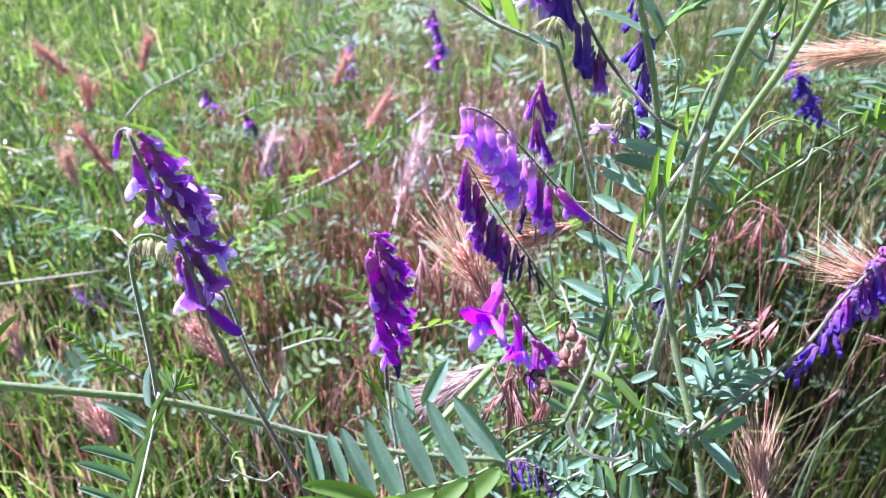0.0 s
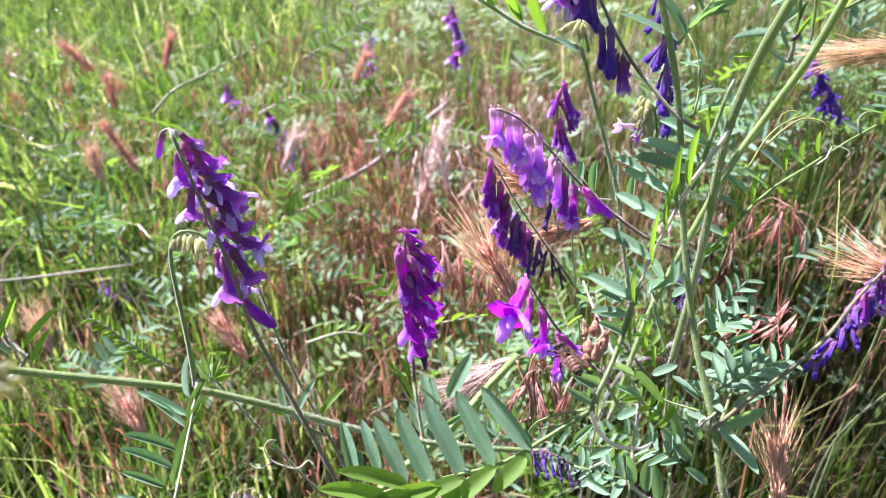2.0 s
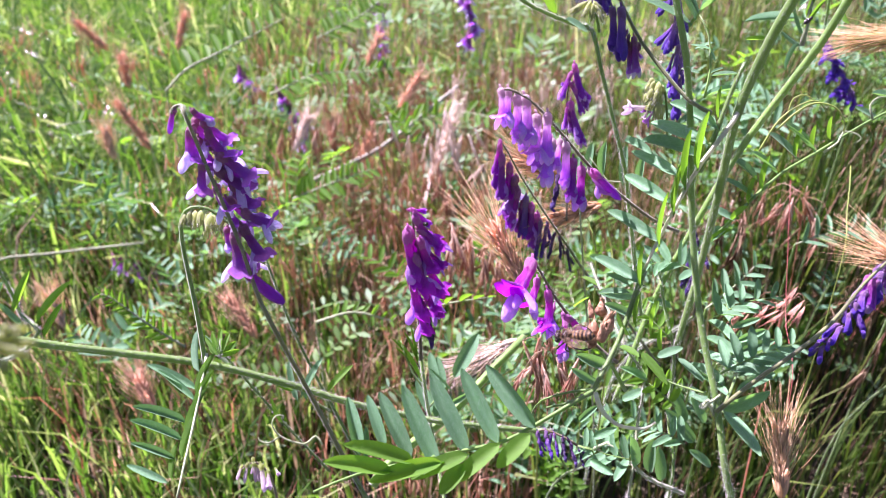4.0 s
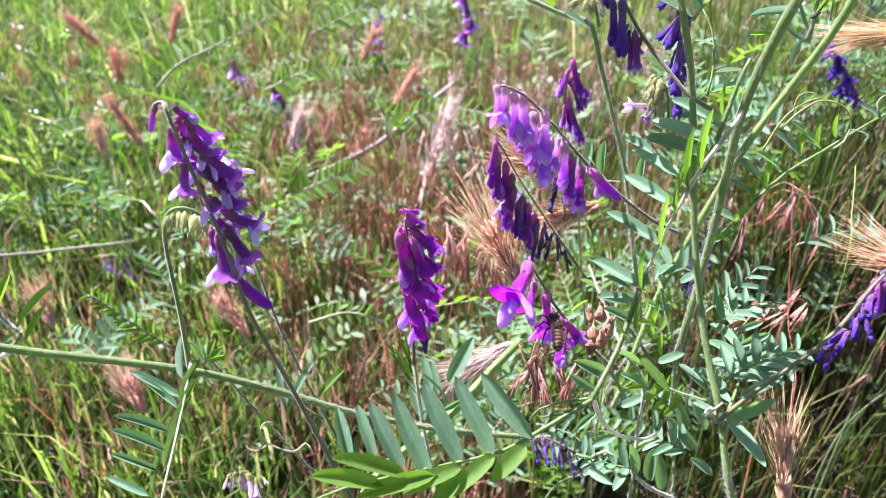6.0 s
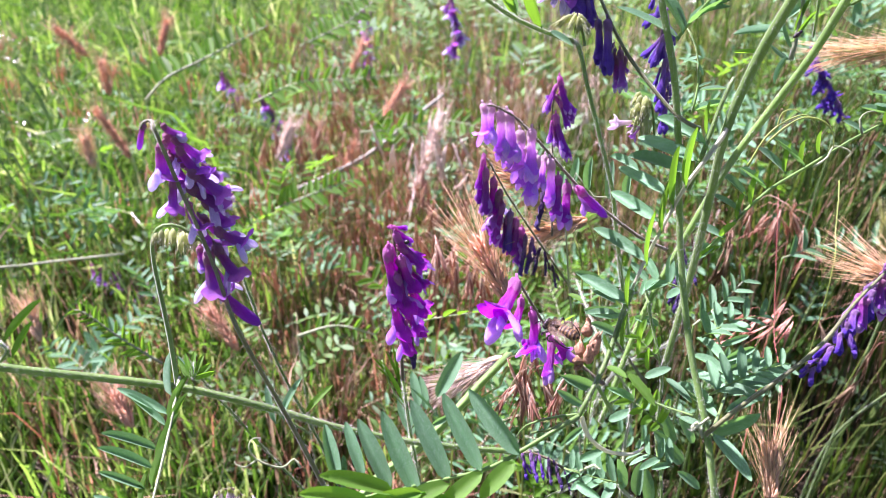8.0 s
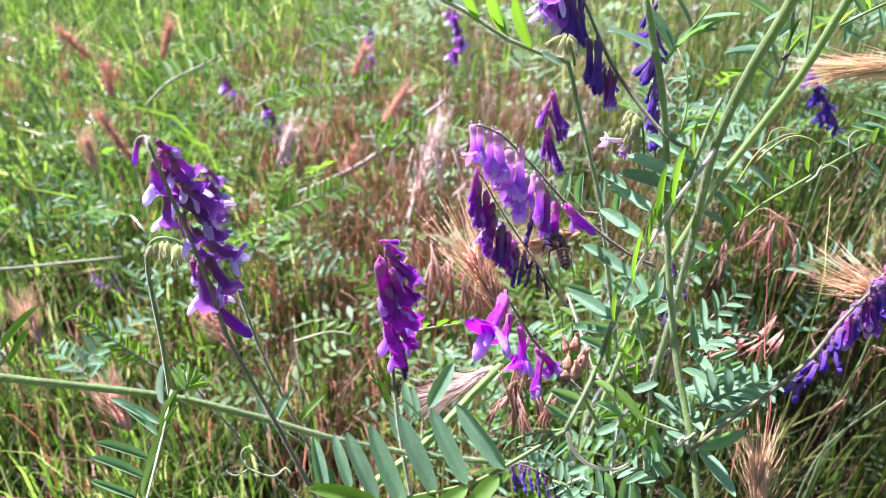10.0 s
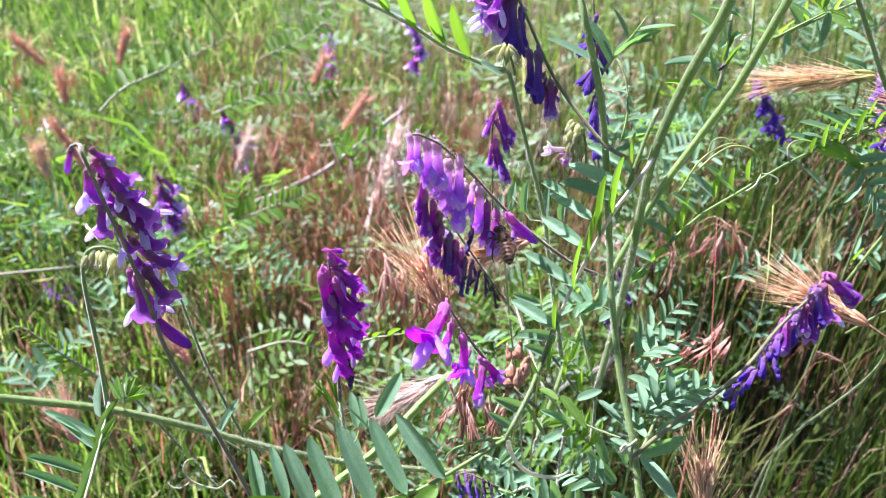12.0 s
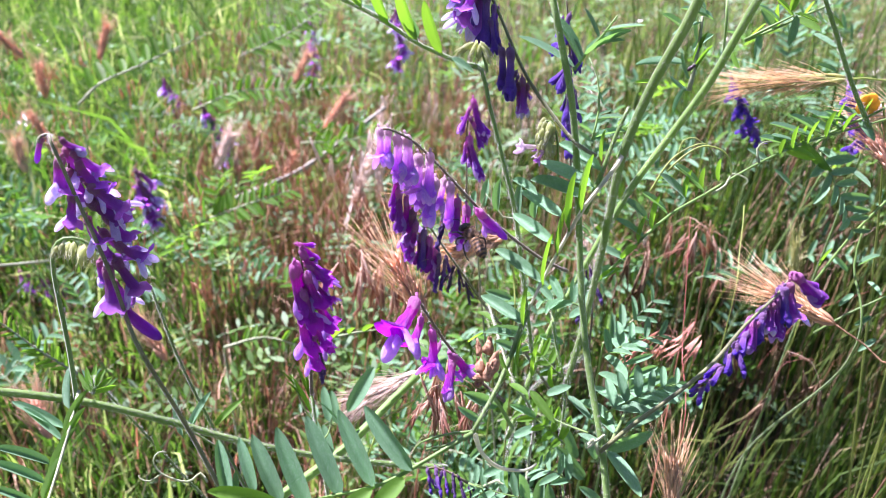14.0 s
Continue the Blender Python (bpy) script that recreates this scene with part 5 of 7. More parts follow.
    # leaflets round the upper stems
    leaf(p, [(0.0685, 0.2613, 0.4762), (0.0721, 0.2610, 0.4826), (0.0764, 0.2602, 0.4890), (0.0797, 0.2596, 0.4951)], [
        ((0.0682, 0.2605, 0.4773), (0.0506, 0.2686, 0.4858)),
        ((0.0697, 0.2604, 0.4792), (0.0604, 0.2671, 0.4935)),
        ((0.0705, 0.2604, 0.4806), (0.0673, 0.2630, 0.4860)),
        ((0.0735, 0.2602, 0.4846), (0.0819, 0.2576, 0.4887)),
        ((0.0749, 0.2603, 0.4872), (0.0701, 0.2640, 0.4959)),
        ((0.0763, 0.2603, 0.4898), (0.0875, 0.2562, 0.4942)),
        ((0.0712, 0.2605, 0.4818), (0.0831, 0.2578, 0.4921)),
    ], UPWARD, 0.0008, width=0.2)
    leaf(p, [*[(0.0802, 0.2704, 0.4477), (0.0824, 0.2764, 0.4570), (0.0816, 0.2830, 0.4670), (0.0785, 0.2876, 0.4727)]], [
        ((0.0821, 0.2785, 0.4628), (0.0756, 0.2811, 0.4640)),
        ((0.0821, 0.2784, 0.4624), (0.0836, 0.2763, 0.4594)),
        ((0.0827, 0.2741, 0.4547), (0.0908, 0.2722, 0.4563)),
        ((0.0832, 0.2783, 0.4542), (0.0878, 0.2780, 0.4564)),
        ((0.0813, 0.2711, 0.4485), (0.0912, 0.2700, 0.4526)),
        ((0.0785, 0.2756, 0.4552), (0.0725, 0.2778, 0.4561)),
        ((0.0840, 0.2831, 0.4640), (0.0779, 0.2839, 0.4619)),
    ], UPWARD, 0.0006, width=0.3)
    leaf(p, [(0.1199, 0.2939, 0.4597), (0.1209, 0.2963, 0.4694), (0.1214, 0.2985, 0.4790), (0.1214, 0.3002, 0.4865)], [
        ((0.1203, 0.2952, 0.4645), (0.1248, 0.2967, 0.4770)),
        ((0.1205, 0.2964, 0.4694), (0.1233, 0.2982, 0.4811)),
        ((0.1200, 0.2950, 0.4635), (0.1157, 0.2992, 0.4727)),
        ((0.1196, 0.2940, 0.4596), (0.1128, 0.2979, 0.4637)),
        ((0.1173, 0.2976, 0.4690), (0.1006, 0.3032, 0.4671)),
        ((0.1212, 0.2981, 0.4771), (0.1186, 0.3017, 0.4882)),
        ((0.1102, 0.2980, 0.4609), (0.1011, 0.3011, 0.4605)),
        ((0.1186, 0.2946, 0.4605), (0.1147, 0.2933, 0.4513)),
    ], AWAY, 0.0012, STEM_PALE, fresh=(0, 1, 6), width=0.2)
    leaf(p, [(0.1363, 0.2931, 0.4801), (0.1433, 0.2916, 0.4854), (0.1505, 0.2896, 0.4907)], [
        ((0.1520, 0.2926, 0.4896), (0.1421, 0.2972, 0.4982)),
        ((0.1528, 0.2927, 0.4907), (0.1606, 0.2900, 0.4887)),
        ((0.1508, 0.2934, 0.4914), (0.1530, 0.2952, 0.5011)),
        ((0.1476, 0.2932, 0.4876), (0.1401, 0.2962, 0.4922)),
        ((0.1529, 0.2925, 0.4901), (0.1517, 0.2900, 0.4800)),
        ((0.1218, 0.2989, 0.4887), (0.1136, 0.3024, 0.4977)),
        ((0.1203, 0.2981, 0.4846), (0.1107, 0.2983, 0.4799)),
        ((0.1246, 0.2977, 0.4860), (0.1136, 0.3006, 0.4899)),
    ], UPWARD, 0.0008, fresh=(0, 1, 2), width=0.3)
    tendril(p, [(0.1136, 0.2966, 0.4153), (0.1198, 0.3009, 0.4256), (0.1258, 0.3022, 0.4317), (0.1330, 0.3026, 0.4349), (0.1367, 0.3026, 0.4332), (0.1396, 0.3009, 0.4292)], 0.0005, CULM)
    tendril(p, [(0.1199, 0.2999, 0.4231), (0.1262, 0.3012, 0.4298), (0.1336, 0.3020, 0.4341), (0.1414, 0.3003, 0.4329), (0.1453, 0.2987, 0.4277), (0.1459, 0.2978, 0.4233)], 0.0005, CULM)
    tendril(p, [(0.1239, 0.3020, 0.4294), (0.1255, 0.3037, 0.4354), (0.1304, 0.3043, 0.4365), (0.1330, 0.3026, 0.4349)], 0.0004, CULM)
    tendril(p, [(0.1409, 0.2997, 0.4139), (0.1463, 0.3012, 0.4177), (0.1488, 0.3039, 0.4214), (0.1544, 0.3031, 0.4203), (0.1554, 0.3019, 0.4188), (0.1539, 0.3020, 0.4173)], 0.0005)
    tendril(p, [(0.1613, 0.3086, 0.4248), (0.1600, 0.3112, 0.4299), (0.1631, 0.3130, 0.4324), (0.1665, 0.3136, 0.4326)], 0.0005)
    stem(p, [(0.2131, 0.3210, 0.4344), (0.1990, 0.3245, 0.4553), (0.1873, 0.3271, 0.4755), (0.1773, 0.3292, 0.4926)], 0.0017, 0.0014)


def vetch_edge():
    """A shoot of lance-shaped leaves low beside the thick stem."""
    p = thing("vetch_shoot", (-0.44, 0.42, 0.0), "vetch shoot with lance-shaped bright green leaves", "wildflower", "vetch plants")
    stem(p, [(-0.44, 0.42, -0.01), (-0.40, 0.41, 0.15), *[(-0.2049, 0.2782, 0.3206), (-0.2035, 0.2792, 0.3390), (-0.2046, 0.2779, 0.3581), (-0.2105, 0.2817, 0.3702), (-0.2214, 0.2846, 0.3880)]], 0.0014, 0.0011)
    leaf(p, [(-0.2035, 0.2792, 0.3390), (-0.1964, 0.2747, 0.3363), (-0.1906, 0.2696, 0.3340)], [
        ((-0.1926, 0.2730, 0.3401), (-0.1820, 0.2878, 0.3515)),
        ((-0.2010, 0.2718, 0.3460), (-0.1971, 0.2838, 0.3594)),
        ((-0.2087, 0.2660, 0.3456), (-0.2122, 0.2714, 0.3566)),
        ((-0.1980, 0.2695, 0.3402), (-0.2061, 0.2716, 0.3506)),
        ((-0.2072, 0.2710, 0.3510), (-0.2054, 0.2773, 0.3580)),
        ((-0.1898, 0.2699, 0.3337), (-0.1845, 0.2811, 0.3441)),
        ((-0.2130, 0.2625, 0.3452), (-0.2208, 0.2670, 0.3595)),
        ((-0.1940, 0.2697, 0.3369), (-0.2013, 0.2620, 0.3336)),
    ], AWAY, 0.0007, fresh=(0, 1, 2, 5), width=0.2)


def vetch_low():
    """Leafy shoots that tangle low between the thick stems."""
    p = thing("vetch_plant", (0.08, 0.31, 0.0), "tangled vetch shoot with blue-green leaflets and thin stems", "wildflower", "vetch plants")
    a = stem(p, [(0.08, 0.31, -0.01), (0.085, 0.28, 0.15), (0.0828, 0.2317, 0.2877), (0.0813, 0.2474, 0.3163), (0.0806, 0.2523, 0.3447), (0.0761, 0.2611, 0.3627), (0.0752, 0.2811, 0.3734)], 0.0013, 0.0008)
    b = stem(p, [(0.08, 0.31, -0.01), (0.07, 0.27, 0.15), (0.0645, 0.2273, 0.2922), (0.0678, 0.2426, 0.3144), (0.067, 0.2411, 0.3425), (0.0585, 0.2413, 0.356), (0.0538, 0.2645, 0.3598), (0.05, 0.2921, 0.3631)], 0.0012, 0.0007, STEM_PALE)
    stem(p, [(0.0413, 0.2291, 0.3025), (0.0539, 0.2324, 0.3151), (0.0703, 0.2281, 0.3013), (0.0882, 0.231, 0.2887)], 0.0008, 0.0011, STEM_PALE)
    stem(p, [(0.0693, 0.2331, 0.3497), (0.0758, 0.226, 0.3518), (0.0823, 0.215, 0.3577)], 0.0004, 0.0006, STEM, hairy=9000, hair=0.0022)
    for k, (base, tip) in enumerate([
        ((0.0508, 0.2339, 0.3529), (0.0386, 0.2303, 0.3615)),
        ((0.0452, 0.2229, 0.3544), (0.0356, 0.2234, 0.3605)),
        ((0.063, 0.2576, 0.3704), (0.0485, 0.2562, 0.3727)),
        ((0.0614, 0.253, 0.3636), (0.0502, 0.2492, 0.372)),
        ((0.0668, 0.2367, 0.3453), (0.057, 0.2373, 0.3507)),
        ((0.071, 0.2418, 0.3526), (0.0785, 0.2386, 0.3597)),
        ((0.081, 0.2475, 0.3472), (0.0886, 0.2368, 0.3457)),
        ((0.0656, 0.2281, 0.3069), (0.0624, 0.2294, 0.3214)),
        ((0.072, 0.2292, 0.3027), (0.0721, 0.2308, 0.3184)),
        ((0.0776, 0.2293, 0.2976), (0.0751, 0.2318, 0.3132)),
        ((0.0481, 0.2309, 0.3194), (0.0558, 0.229, 0.3264)),
        ((0.0466, 0.2247, 0.3131), (0.054, 0.2166, 0.3142)),
        ((0.0881, 0.245, 0.3163), (0.0818, 0.2466, 0.3307)),
        ((0.0907, 0.2387, 0.3108), (0.0791, 0.2416, 0.3243)),
        ((0.0612, 0.2474, 0.325), (0.069, 0.2453, 0.3325)),
        ((0.0983, 0.2503, 0.3108), (0.0914, 0.2506, 0.3234)),
        ((0.0439, 0.243, 0.3164), (0.0503, 0.2431, 0.3251)),
        ((0.0808, 0.2686, 0.3573), (0.0707, 0.2682, 0.3616)),
        ((0.0604, 0.2908, 0.3641), (0.0493, 0.2898, 0.3685)),
        ((0.0662, 0.2847, 0.3569), (0.0562, 0.2845, 0.3625)),
        ((0.0995, 0.2373, 0.2985), (0.0899, 0.2363, 0.3082)),
        ((0.0609, 0.2359, 0.306), (0.0536, 0.2356, 0.3111)),
    ]):
        size = (Vector(tip) - Vector(base)).length
        leaflet(a if k % 2 else b, base, tip, size * RNG.uniform(0.26, 0.34), (RNG.uniform(-0.5, 0.2), RNG.uniform(-0.9, -0.3), RNG.uniform(0.4, 0.9)))
    for base, tip in [
        ((0.0562, 0.2424, 0.3567), (0.0621, 0.2356, 0.3582)),
        ((0.0639, 0.2398, 0.3558), (0.072, 0.2274, 0.352)),
        ((0.0749, 0.2507, 0.3487), (0.0735, 0.2523, 0.3584)),
        ((0.058, 0.2344, 0.3252), (0.056, 0.2236, 0.3212)),
        ((0.0419, 0.274, 0.3526), (0.0467, 0.2721, 0.3597)),
        ((0.0741, 0.2856, 0.3705), (0.0777, 0.2843, 0.3795)),
        ((0.0466, 0.2892, 0.3578), (0.0535, 0.2822, 0.3584)),
    ]:
        leaflet(b, base, tip, 0.0036, (-0.5, 0.5, 0.5), True)
    # leaves that rise among the brown grass
    for rachis, pairs, size in (
        ([(0.1107, 0.3124, 0.3257), (0.1258, 0.3235, 0.3311), (0.1385, 0.3347, 0.3367)], 5, 0.013), 
        
        ([(0.1844, 0.3990, 0.3107), (0.2082, 0.4125, 0.3105), (0.2310, 0.4148, 0.3133)], 5, 0.015),
        ([(0.1208, 0.3102, 0.2937), (0.1332, 0.3107, 0.3006), (0.1474, 0.3053, 0.3019)], 6, 0.014),
    ):
        foot = Vector((rachis[0][0] + 0.02, rachis[0][1] + 0.06, 0.0))
        q = thing("vetch_shoot", foot, "vetch shoot with paired blue-green leaflets", "wildflower", "vetch plants")
        stem(q, [foot + Vector((0, 0, -0.01)), foot.lerp(Vector(rachis[0]), 0.6), rachis[0]], 0.0012, 0.0008, hairy=0)
        pinnate(q, rachis, pairs, size, (RNG.uniform(-0.3, 0.3), -0.5, 0.9), 0.0007, STEM_PALE, width=0.3, spread=58)
    # thin red and green culms between them
    for points, r, tint, text in (
        ([(0.16, 0.36, -0.01), (0.1467, 0.2810, 0.2747), (0.1584, 0.3339, 0.3108), (0.1669, 0.3844, 0.3589)], 0.00022, CULM_RED, "thin upright red grass culm"),
        ([(0.20, 0.38, -0.01), (0.1700, 0.3150, 0.3200), (0.1757, 0.3358, 0.3678), (0.1803, 0.3533, 0.3824)], 0.0003, CULM, "thin upright green grass culm"),
    ):
        q = thing("grass_culm", points[0], text, "wild grass")
        g = Geo()
        g.tube(spline(points, 0.01), r * 1.3, r * 0.8, 6)
        part("stalk", g, [tint], q)


def vetch_border():
    """Shoots at the border of the tangle: crossing stems with scattered leaflets."""
    p = thing("vetch_plant", (0.24, 0.40, 0.0), "leafy vetch with crossing green stems and scattered leaflets", "wildflower", "vetch plants")
    main = stem(p, [(0.24, 0.40, -0.01), (0.25, 0.41, 0.15), (0.2273, 0.3035, 0.326), (0.2249, 0.3205, 0.3695), (0.2279, 0.3281, 0.3867)], 0.0011, 0.0008, hairy=2500, hair=0.0008)
    for points in (
        [(0.1621, 0.3559, 0.463), (0.1707, 0.3537, 0.4683), (0.1807, 0.3509, 0.4752), (0.1961, 0.3561, 0.4807)],
        [(0.1597, 0.3818, 0.4749), (0.161, 0.3778, 0.4601), (0.1644, 0.3825, 0.4423)],
        [(0.2052, 0.3152, 0.3623), (0.2172, 0.32, 0.3832), (0.2298, 0.322, 0.4029)],
        [(0.2143, 0.3167, 0.3325), (0.2275, 0.3166, 0.3445), (0.2416, 0.3147, 0.3565)],
        [(0.1892, 0.329, 0.4206), (0.1985, 0.3285, 0.4319), (0.2113, 0.3248, 0.4418), (0.2161, 0.3235, 0.4463)],
    ):
        stem(p, points, 0.0010, 0.0008, hairy=6000, hair=0.0009)
    for base, tip in [
        ((0.129, 0.3371, 0.47), (0.1184, 0.3372, 0.4784)),
        ((0.1424, 0.3429, 0.4685), (0.1334, 0.3393, 0.4635)),
        ((0.1621, 0.3559, 0.463), (0.1534, 0.3552, 0.4681)),
        ((0.1676, 0.3545, 0.4664), (0.1654, 0.3478, 0.4587)),
        ((0.1731, 0.353, 0.4696), (0.1654, 0.3527, 0.4777)),
        ((0.1817, 0.3606, 0.4705), (0.1824, 0.3527, 0.463)),
        ((0.1926, 0.3308, 0.4294), (0.1819, 0.3313, 0.432)),
        ((0.1984, 0.3288, 0.4326), (0.1866, 0.331, 0.4375)),
        ((0.204, 0.3274, 0.4371), (0.1937, 0.3288, 0.4418)),
        ((0.1951, 0.3276, 0.4249), (0.2013, 0.3168, 0.4219)),
        ((0.2078, 0.3259, 0.4389), (0.2114, 0.3159, 0.4343)),
        ((0.1961, 0.3639, 0.4656), (0.2029, 0.3541, 0.4636)),
        ((0.2068, 0.3542, 0.4507), (0.1973, 0.3546, 0.4549)),
        ((0.2118, 0.3495, 0.4445), (0.2161, 0.3428, 0.4497)),
        ((0.1847, 0.3499, 0.4082), (0.1742, 0.3512, 0.4139)),
        ((0.1945, 0.3411, 0.3995), (0.1857, 0.343, 0.407)),
        ((0.2153, 0.3352, 0.4119), (0.2214, 0.3239, 0.409)),
        ((0.2092, 0.3348, 0.4032), (0.2015, 0.3298, 0.3966)),
        ((0.2265, 0.3197, 0.37), (0.231, 0.3153, 0.379)),
        ((0.2225, 0.3202, 0.3664), (0.2153, 0.3219, 0.3729)),
        ((0.2298, 0.3141, 0.3643), (0.2323, 0.3053, 0.3639)),
        ((0.2247, 0.3136, 0.3581), (0.2172, 0.3093, 0.3543)),
        ((0.2309, 0.305, 0.3514), (0.2228, 0.3018, 0.3486)),
        ((0.2328, 0.2982, 0.3435), (0.2242, 0.2943, 0.3396)),
    ]:
        size = (Vector(tip) - Vector(base)).length
        leaflet(main, base, tip, size * RNG.uniform(0.26, 0.36), (RNG.uniform(-0.5, 0.3), RNG.uniform(-0.7, 0.0), RNG.uniform(0.5, 1.0)))
    for base, tip in [
        ((0.1645, 0.3555, 0.465), (0.1665, 0.351, 0.4728)),
        ((0.1747, 0.3526, 0.4708), (0.1701, 0.3513, 0.4807)),
        ((0.1805, 0.3509, 0.4749), (0.1875, 0.3415, 0.4734)),
        ((0.1876, 0.3589, 0.4747), (0.1876, 0.3548, 0.4821)),
        ((0.199, 0.3646, 0.4745), (0.2038, 0.3556, 0.4713)),
        ((0.2003, 0.3286, 0.4346), (0.1991, 0.3275, 0.4467)),
        ((0.1888, 0.331, 0.4251), (0.1873, 0.3301, 0.4361)),
        ((0.2096, 0.3253, 0.4403), (0.2081, 0.3234, 0.4498)),
        ((0.1577, 0.3564, 0.4583), (0.1589, 0.3488, 0.4529)),
        ((0.2117, 0.3263, 0.3654), (0.2135, 0.3247, 0.3758)),
    ]:
        leaflet(main, base, tip, 0.0038, (-0.7, 0.5, 0.4), True)
    # pale upright leaflets on a thin rachis
    q = thing("vetch_shoot", (0.075, 0.33, 0.0), "vetch shoot with pale upright leaflets", "wildflower", "vetch plants")
    stalk = stem(q, [(0.075, 0.33, -0.01), (0.07, 0.32, 0.2), *[(0.0435, 0.3008, 0.3961), (0.054, 0.296, 0.4013), (0.0682, 0.2884, 0.4034)]], 0.0009, 0.0005, STEM_PALE, hairy=0)
    for base, tip in [
        ((0.0459, 0.2989, 0.4043), (0.0462, 0.2991, 0.4166)),
        ((0.0513, 0.2931, 0.4058), (0.0506, 0.294, 0.4191)),
        ((0.0592, 0.2902, 0.4031), (0.0587, 0.2922, 0.4185)),
        ((0.0412, 0.3021, 0.398), (0.0417, 0.3021, 0.4095)),
        ((0.066, 0.2896, 0.4047), (0.0656, 0.2892, 0.4152)),
    ]:
        leaflet(stalk, base, tip, 0.0040, (-0.55, -0.5, 0.65))


vetch_left()
vetch_edge()
vetch_middle()
vetch_right()
vetch_low()
vetch_border()


# ---- wild barley and brome ----
HUSKS = {}
HUSK_TINTS = {
    HUSK.name: plain_material("tawny_chaff", (0.55, 0.35, 0.18), (0.72, 0.53, 0.31), 4, 0.5, (0.8, 0.58, 0.3), 0.4, spread=0.5),
    HUSK_RED.name: plain_material("pink_chaff", (0.64, 0.35, 0.21), (0.80, 0.57, 0.37), 4, 0.5, (0.85, 0.5, 0.3), 0.4, spread=0.5),
    AWN.name: plain_material("straw_chaff", (0.60, 0.42, 0.26), (0.72, 0.56, 0.36), 4, 0.5, (0.8, 0.6, 0.38), 0.35, spread=0.4),
    AWN_RED.name: plain_material("salmon_chaff", (0.56, 0.31, 0.17), (0.70, 0.50, 0.31), 4, 0.5, (0.8, 0.5, 0.3), 0.35, spread=0.4),
    AWN_WHITE.name: plain_material("bleached_chaff", (0.72, 0.62, 0.48), (0.84, 0.78, 0.66), 4, 0.5, (0.8, 0.7, 0.55), 0.35, spread=0.3),
    AWN_GREEN.name: plain_material("green_chaff", (0.26, 0.38, 0.10), (0.5, 0.5, 0.2), 4, 0.5, (0.6, 0.6, 0.2), 0.4, spread=0.3),
}


def husk_mesh(material, k):
    """A husk of length 1 along z with a keel along its back."""
    if (material.name, k) not in HUSKS:
        g = Geo()
        g.seed((0, 0, 0), (0.03 * k, 0, 1.0), 0.08 + 0.012 * k, 0, 6, 0.35 + 0.06 * k)
        HUSKS[(material.name, k)] = g.mesh("husk", [HUSK_TINTS[material.name]])
    return HUSKS[(material.name, k)]


def barley(base, tip, awn, culm, husk_material, awn_material, label, fans=1.0, rows=13, culm_material=None, thick=1.0, density=2, bend=0.0, name="wild_barley"):
    """An ear between base and tip: husks in rows, each with its awns; culm: places of the stalk below it."""
    base, tip = Vector(base), Vector(tip)
    p = thing(name, culm[-1], label, "wild grass", "barley ears")
    g = Geo()
    g.tube(spline([*culm[::-1], base], 0.01), 0.0006 * thick, 0.0004 * thick, 6)
    part("culm", g, [culm_material or CULM], p)
    d = (tip - base).normalized()
    a = d.orthogonal().normalized()
    b = d.cross(a)
    length = (tip - base).length
    husk, awns = Geo(), Geo()
    husk.tube([base, base + d * length * 0.5, base + d * length], 0.0005, 0.0003, 5)
    ear = part("ear", husk, [husk_material], p)
    for k in range(rows):
        s = k / rows
        q = base + d * length * s
        for j in range(6):
            w = 2 * math.pi * (j / 6 + (k % 2) / 12) + RNG.uniform(-0.2, 0.2)
            o = a * math.cos(w) + b * math.sin(w)
            h = 0.010 * thick
            start = q + o * 0.0006
            end = q + d * h * RNG.uniform(0.9, 1.1) + o * h * 0.36 * fans
            piece("husk", husk_mesh(husk_material, RNG.randrange(3)), frame_of(start, end, o), ear)
            for _ in range(density if j % 2 else 1):
                spread = RNG.uniform(0.2, 0.8) * fans * (1 - 0.3 * s)
                o2 = (o + Vector((RNG.gauss(0, 0.25), RNG.gauss(0, 0.25), RNG.gauss(0, 0.25)))).normalized()
                stop = end + (d + o2 * spread).normalized() * awn * RNG.uniform(0.7, 1.15)
                awns.spike(end - (end - start) * 0.1, stop, 0.00013 * thick, 0, o2 * awn * RNG.uniform(0.0, 0.05))
    part("beard", awns, [awn_material], p)
    return p


def spikelet_mesh(name, seed, materials):
    """A flat brome spikelet of length 1 along z: overlapping husks with short awns."""
    rng = random.Random(seed)
    g = Geo()
    for k in range(7):
        s = k / 8
        sgn = 1 if k % 2 else -1
        o = Vector((sgn * (0.045 + 0.02 * s), rng.gauss(0, 0.012), 0))
        start = Vector((0, 0, s * 0.62))
        end = Vector((o.x * 1.6, o.y, s * 0.62 + 0.42))
        g.seed(start, end, 0.024, 0, 5)
        g.spike(end, end + Vector((o.x * 1.2, rng.gauss(0, 0.04), rng.uniform(0.3, 0.45))), 0.008, 0)
    g.tube([Vector((0, 0, 0.7)), Vector((0, 0, 0))], 0.012, 0.012, 5)
    return g.mesh(name, materials)


SPIKELETS_BROWN = [spikelet_mesh("spikelet", k + 9, [BROWN_GRASS]) for k in range(3)]
SPIKELETS = [spikelet_mesh("spikelet", k, [BROME]) for k in range(3)]
SPIKELETS_PINK = [spikelet_mesh("spikelet", k + 12, [HUSK_RED]) for k in range(2)]
SPIKELETS_PALE = [spikelet_mesh("spikelet", k + 5, [AWN_WHITE]) for k in range(2)]


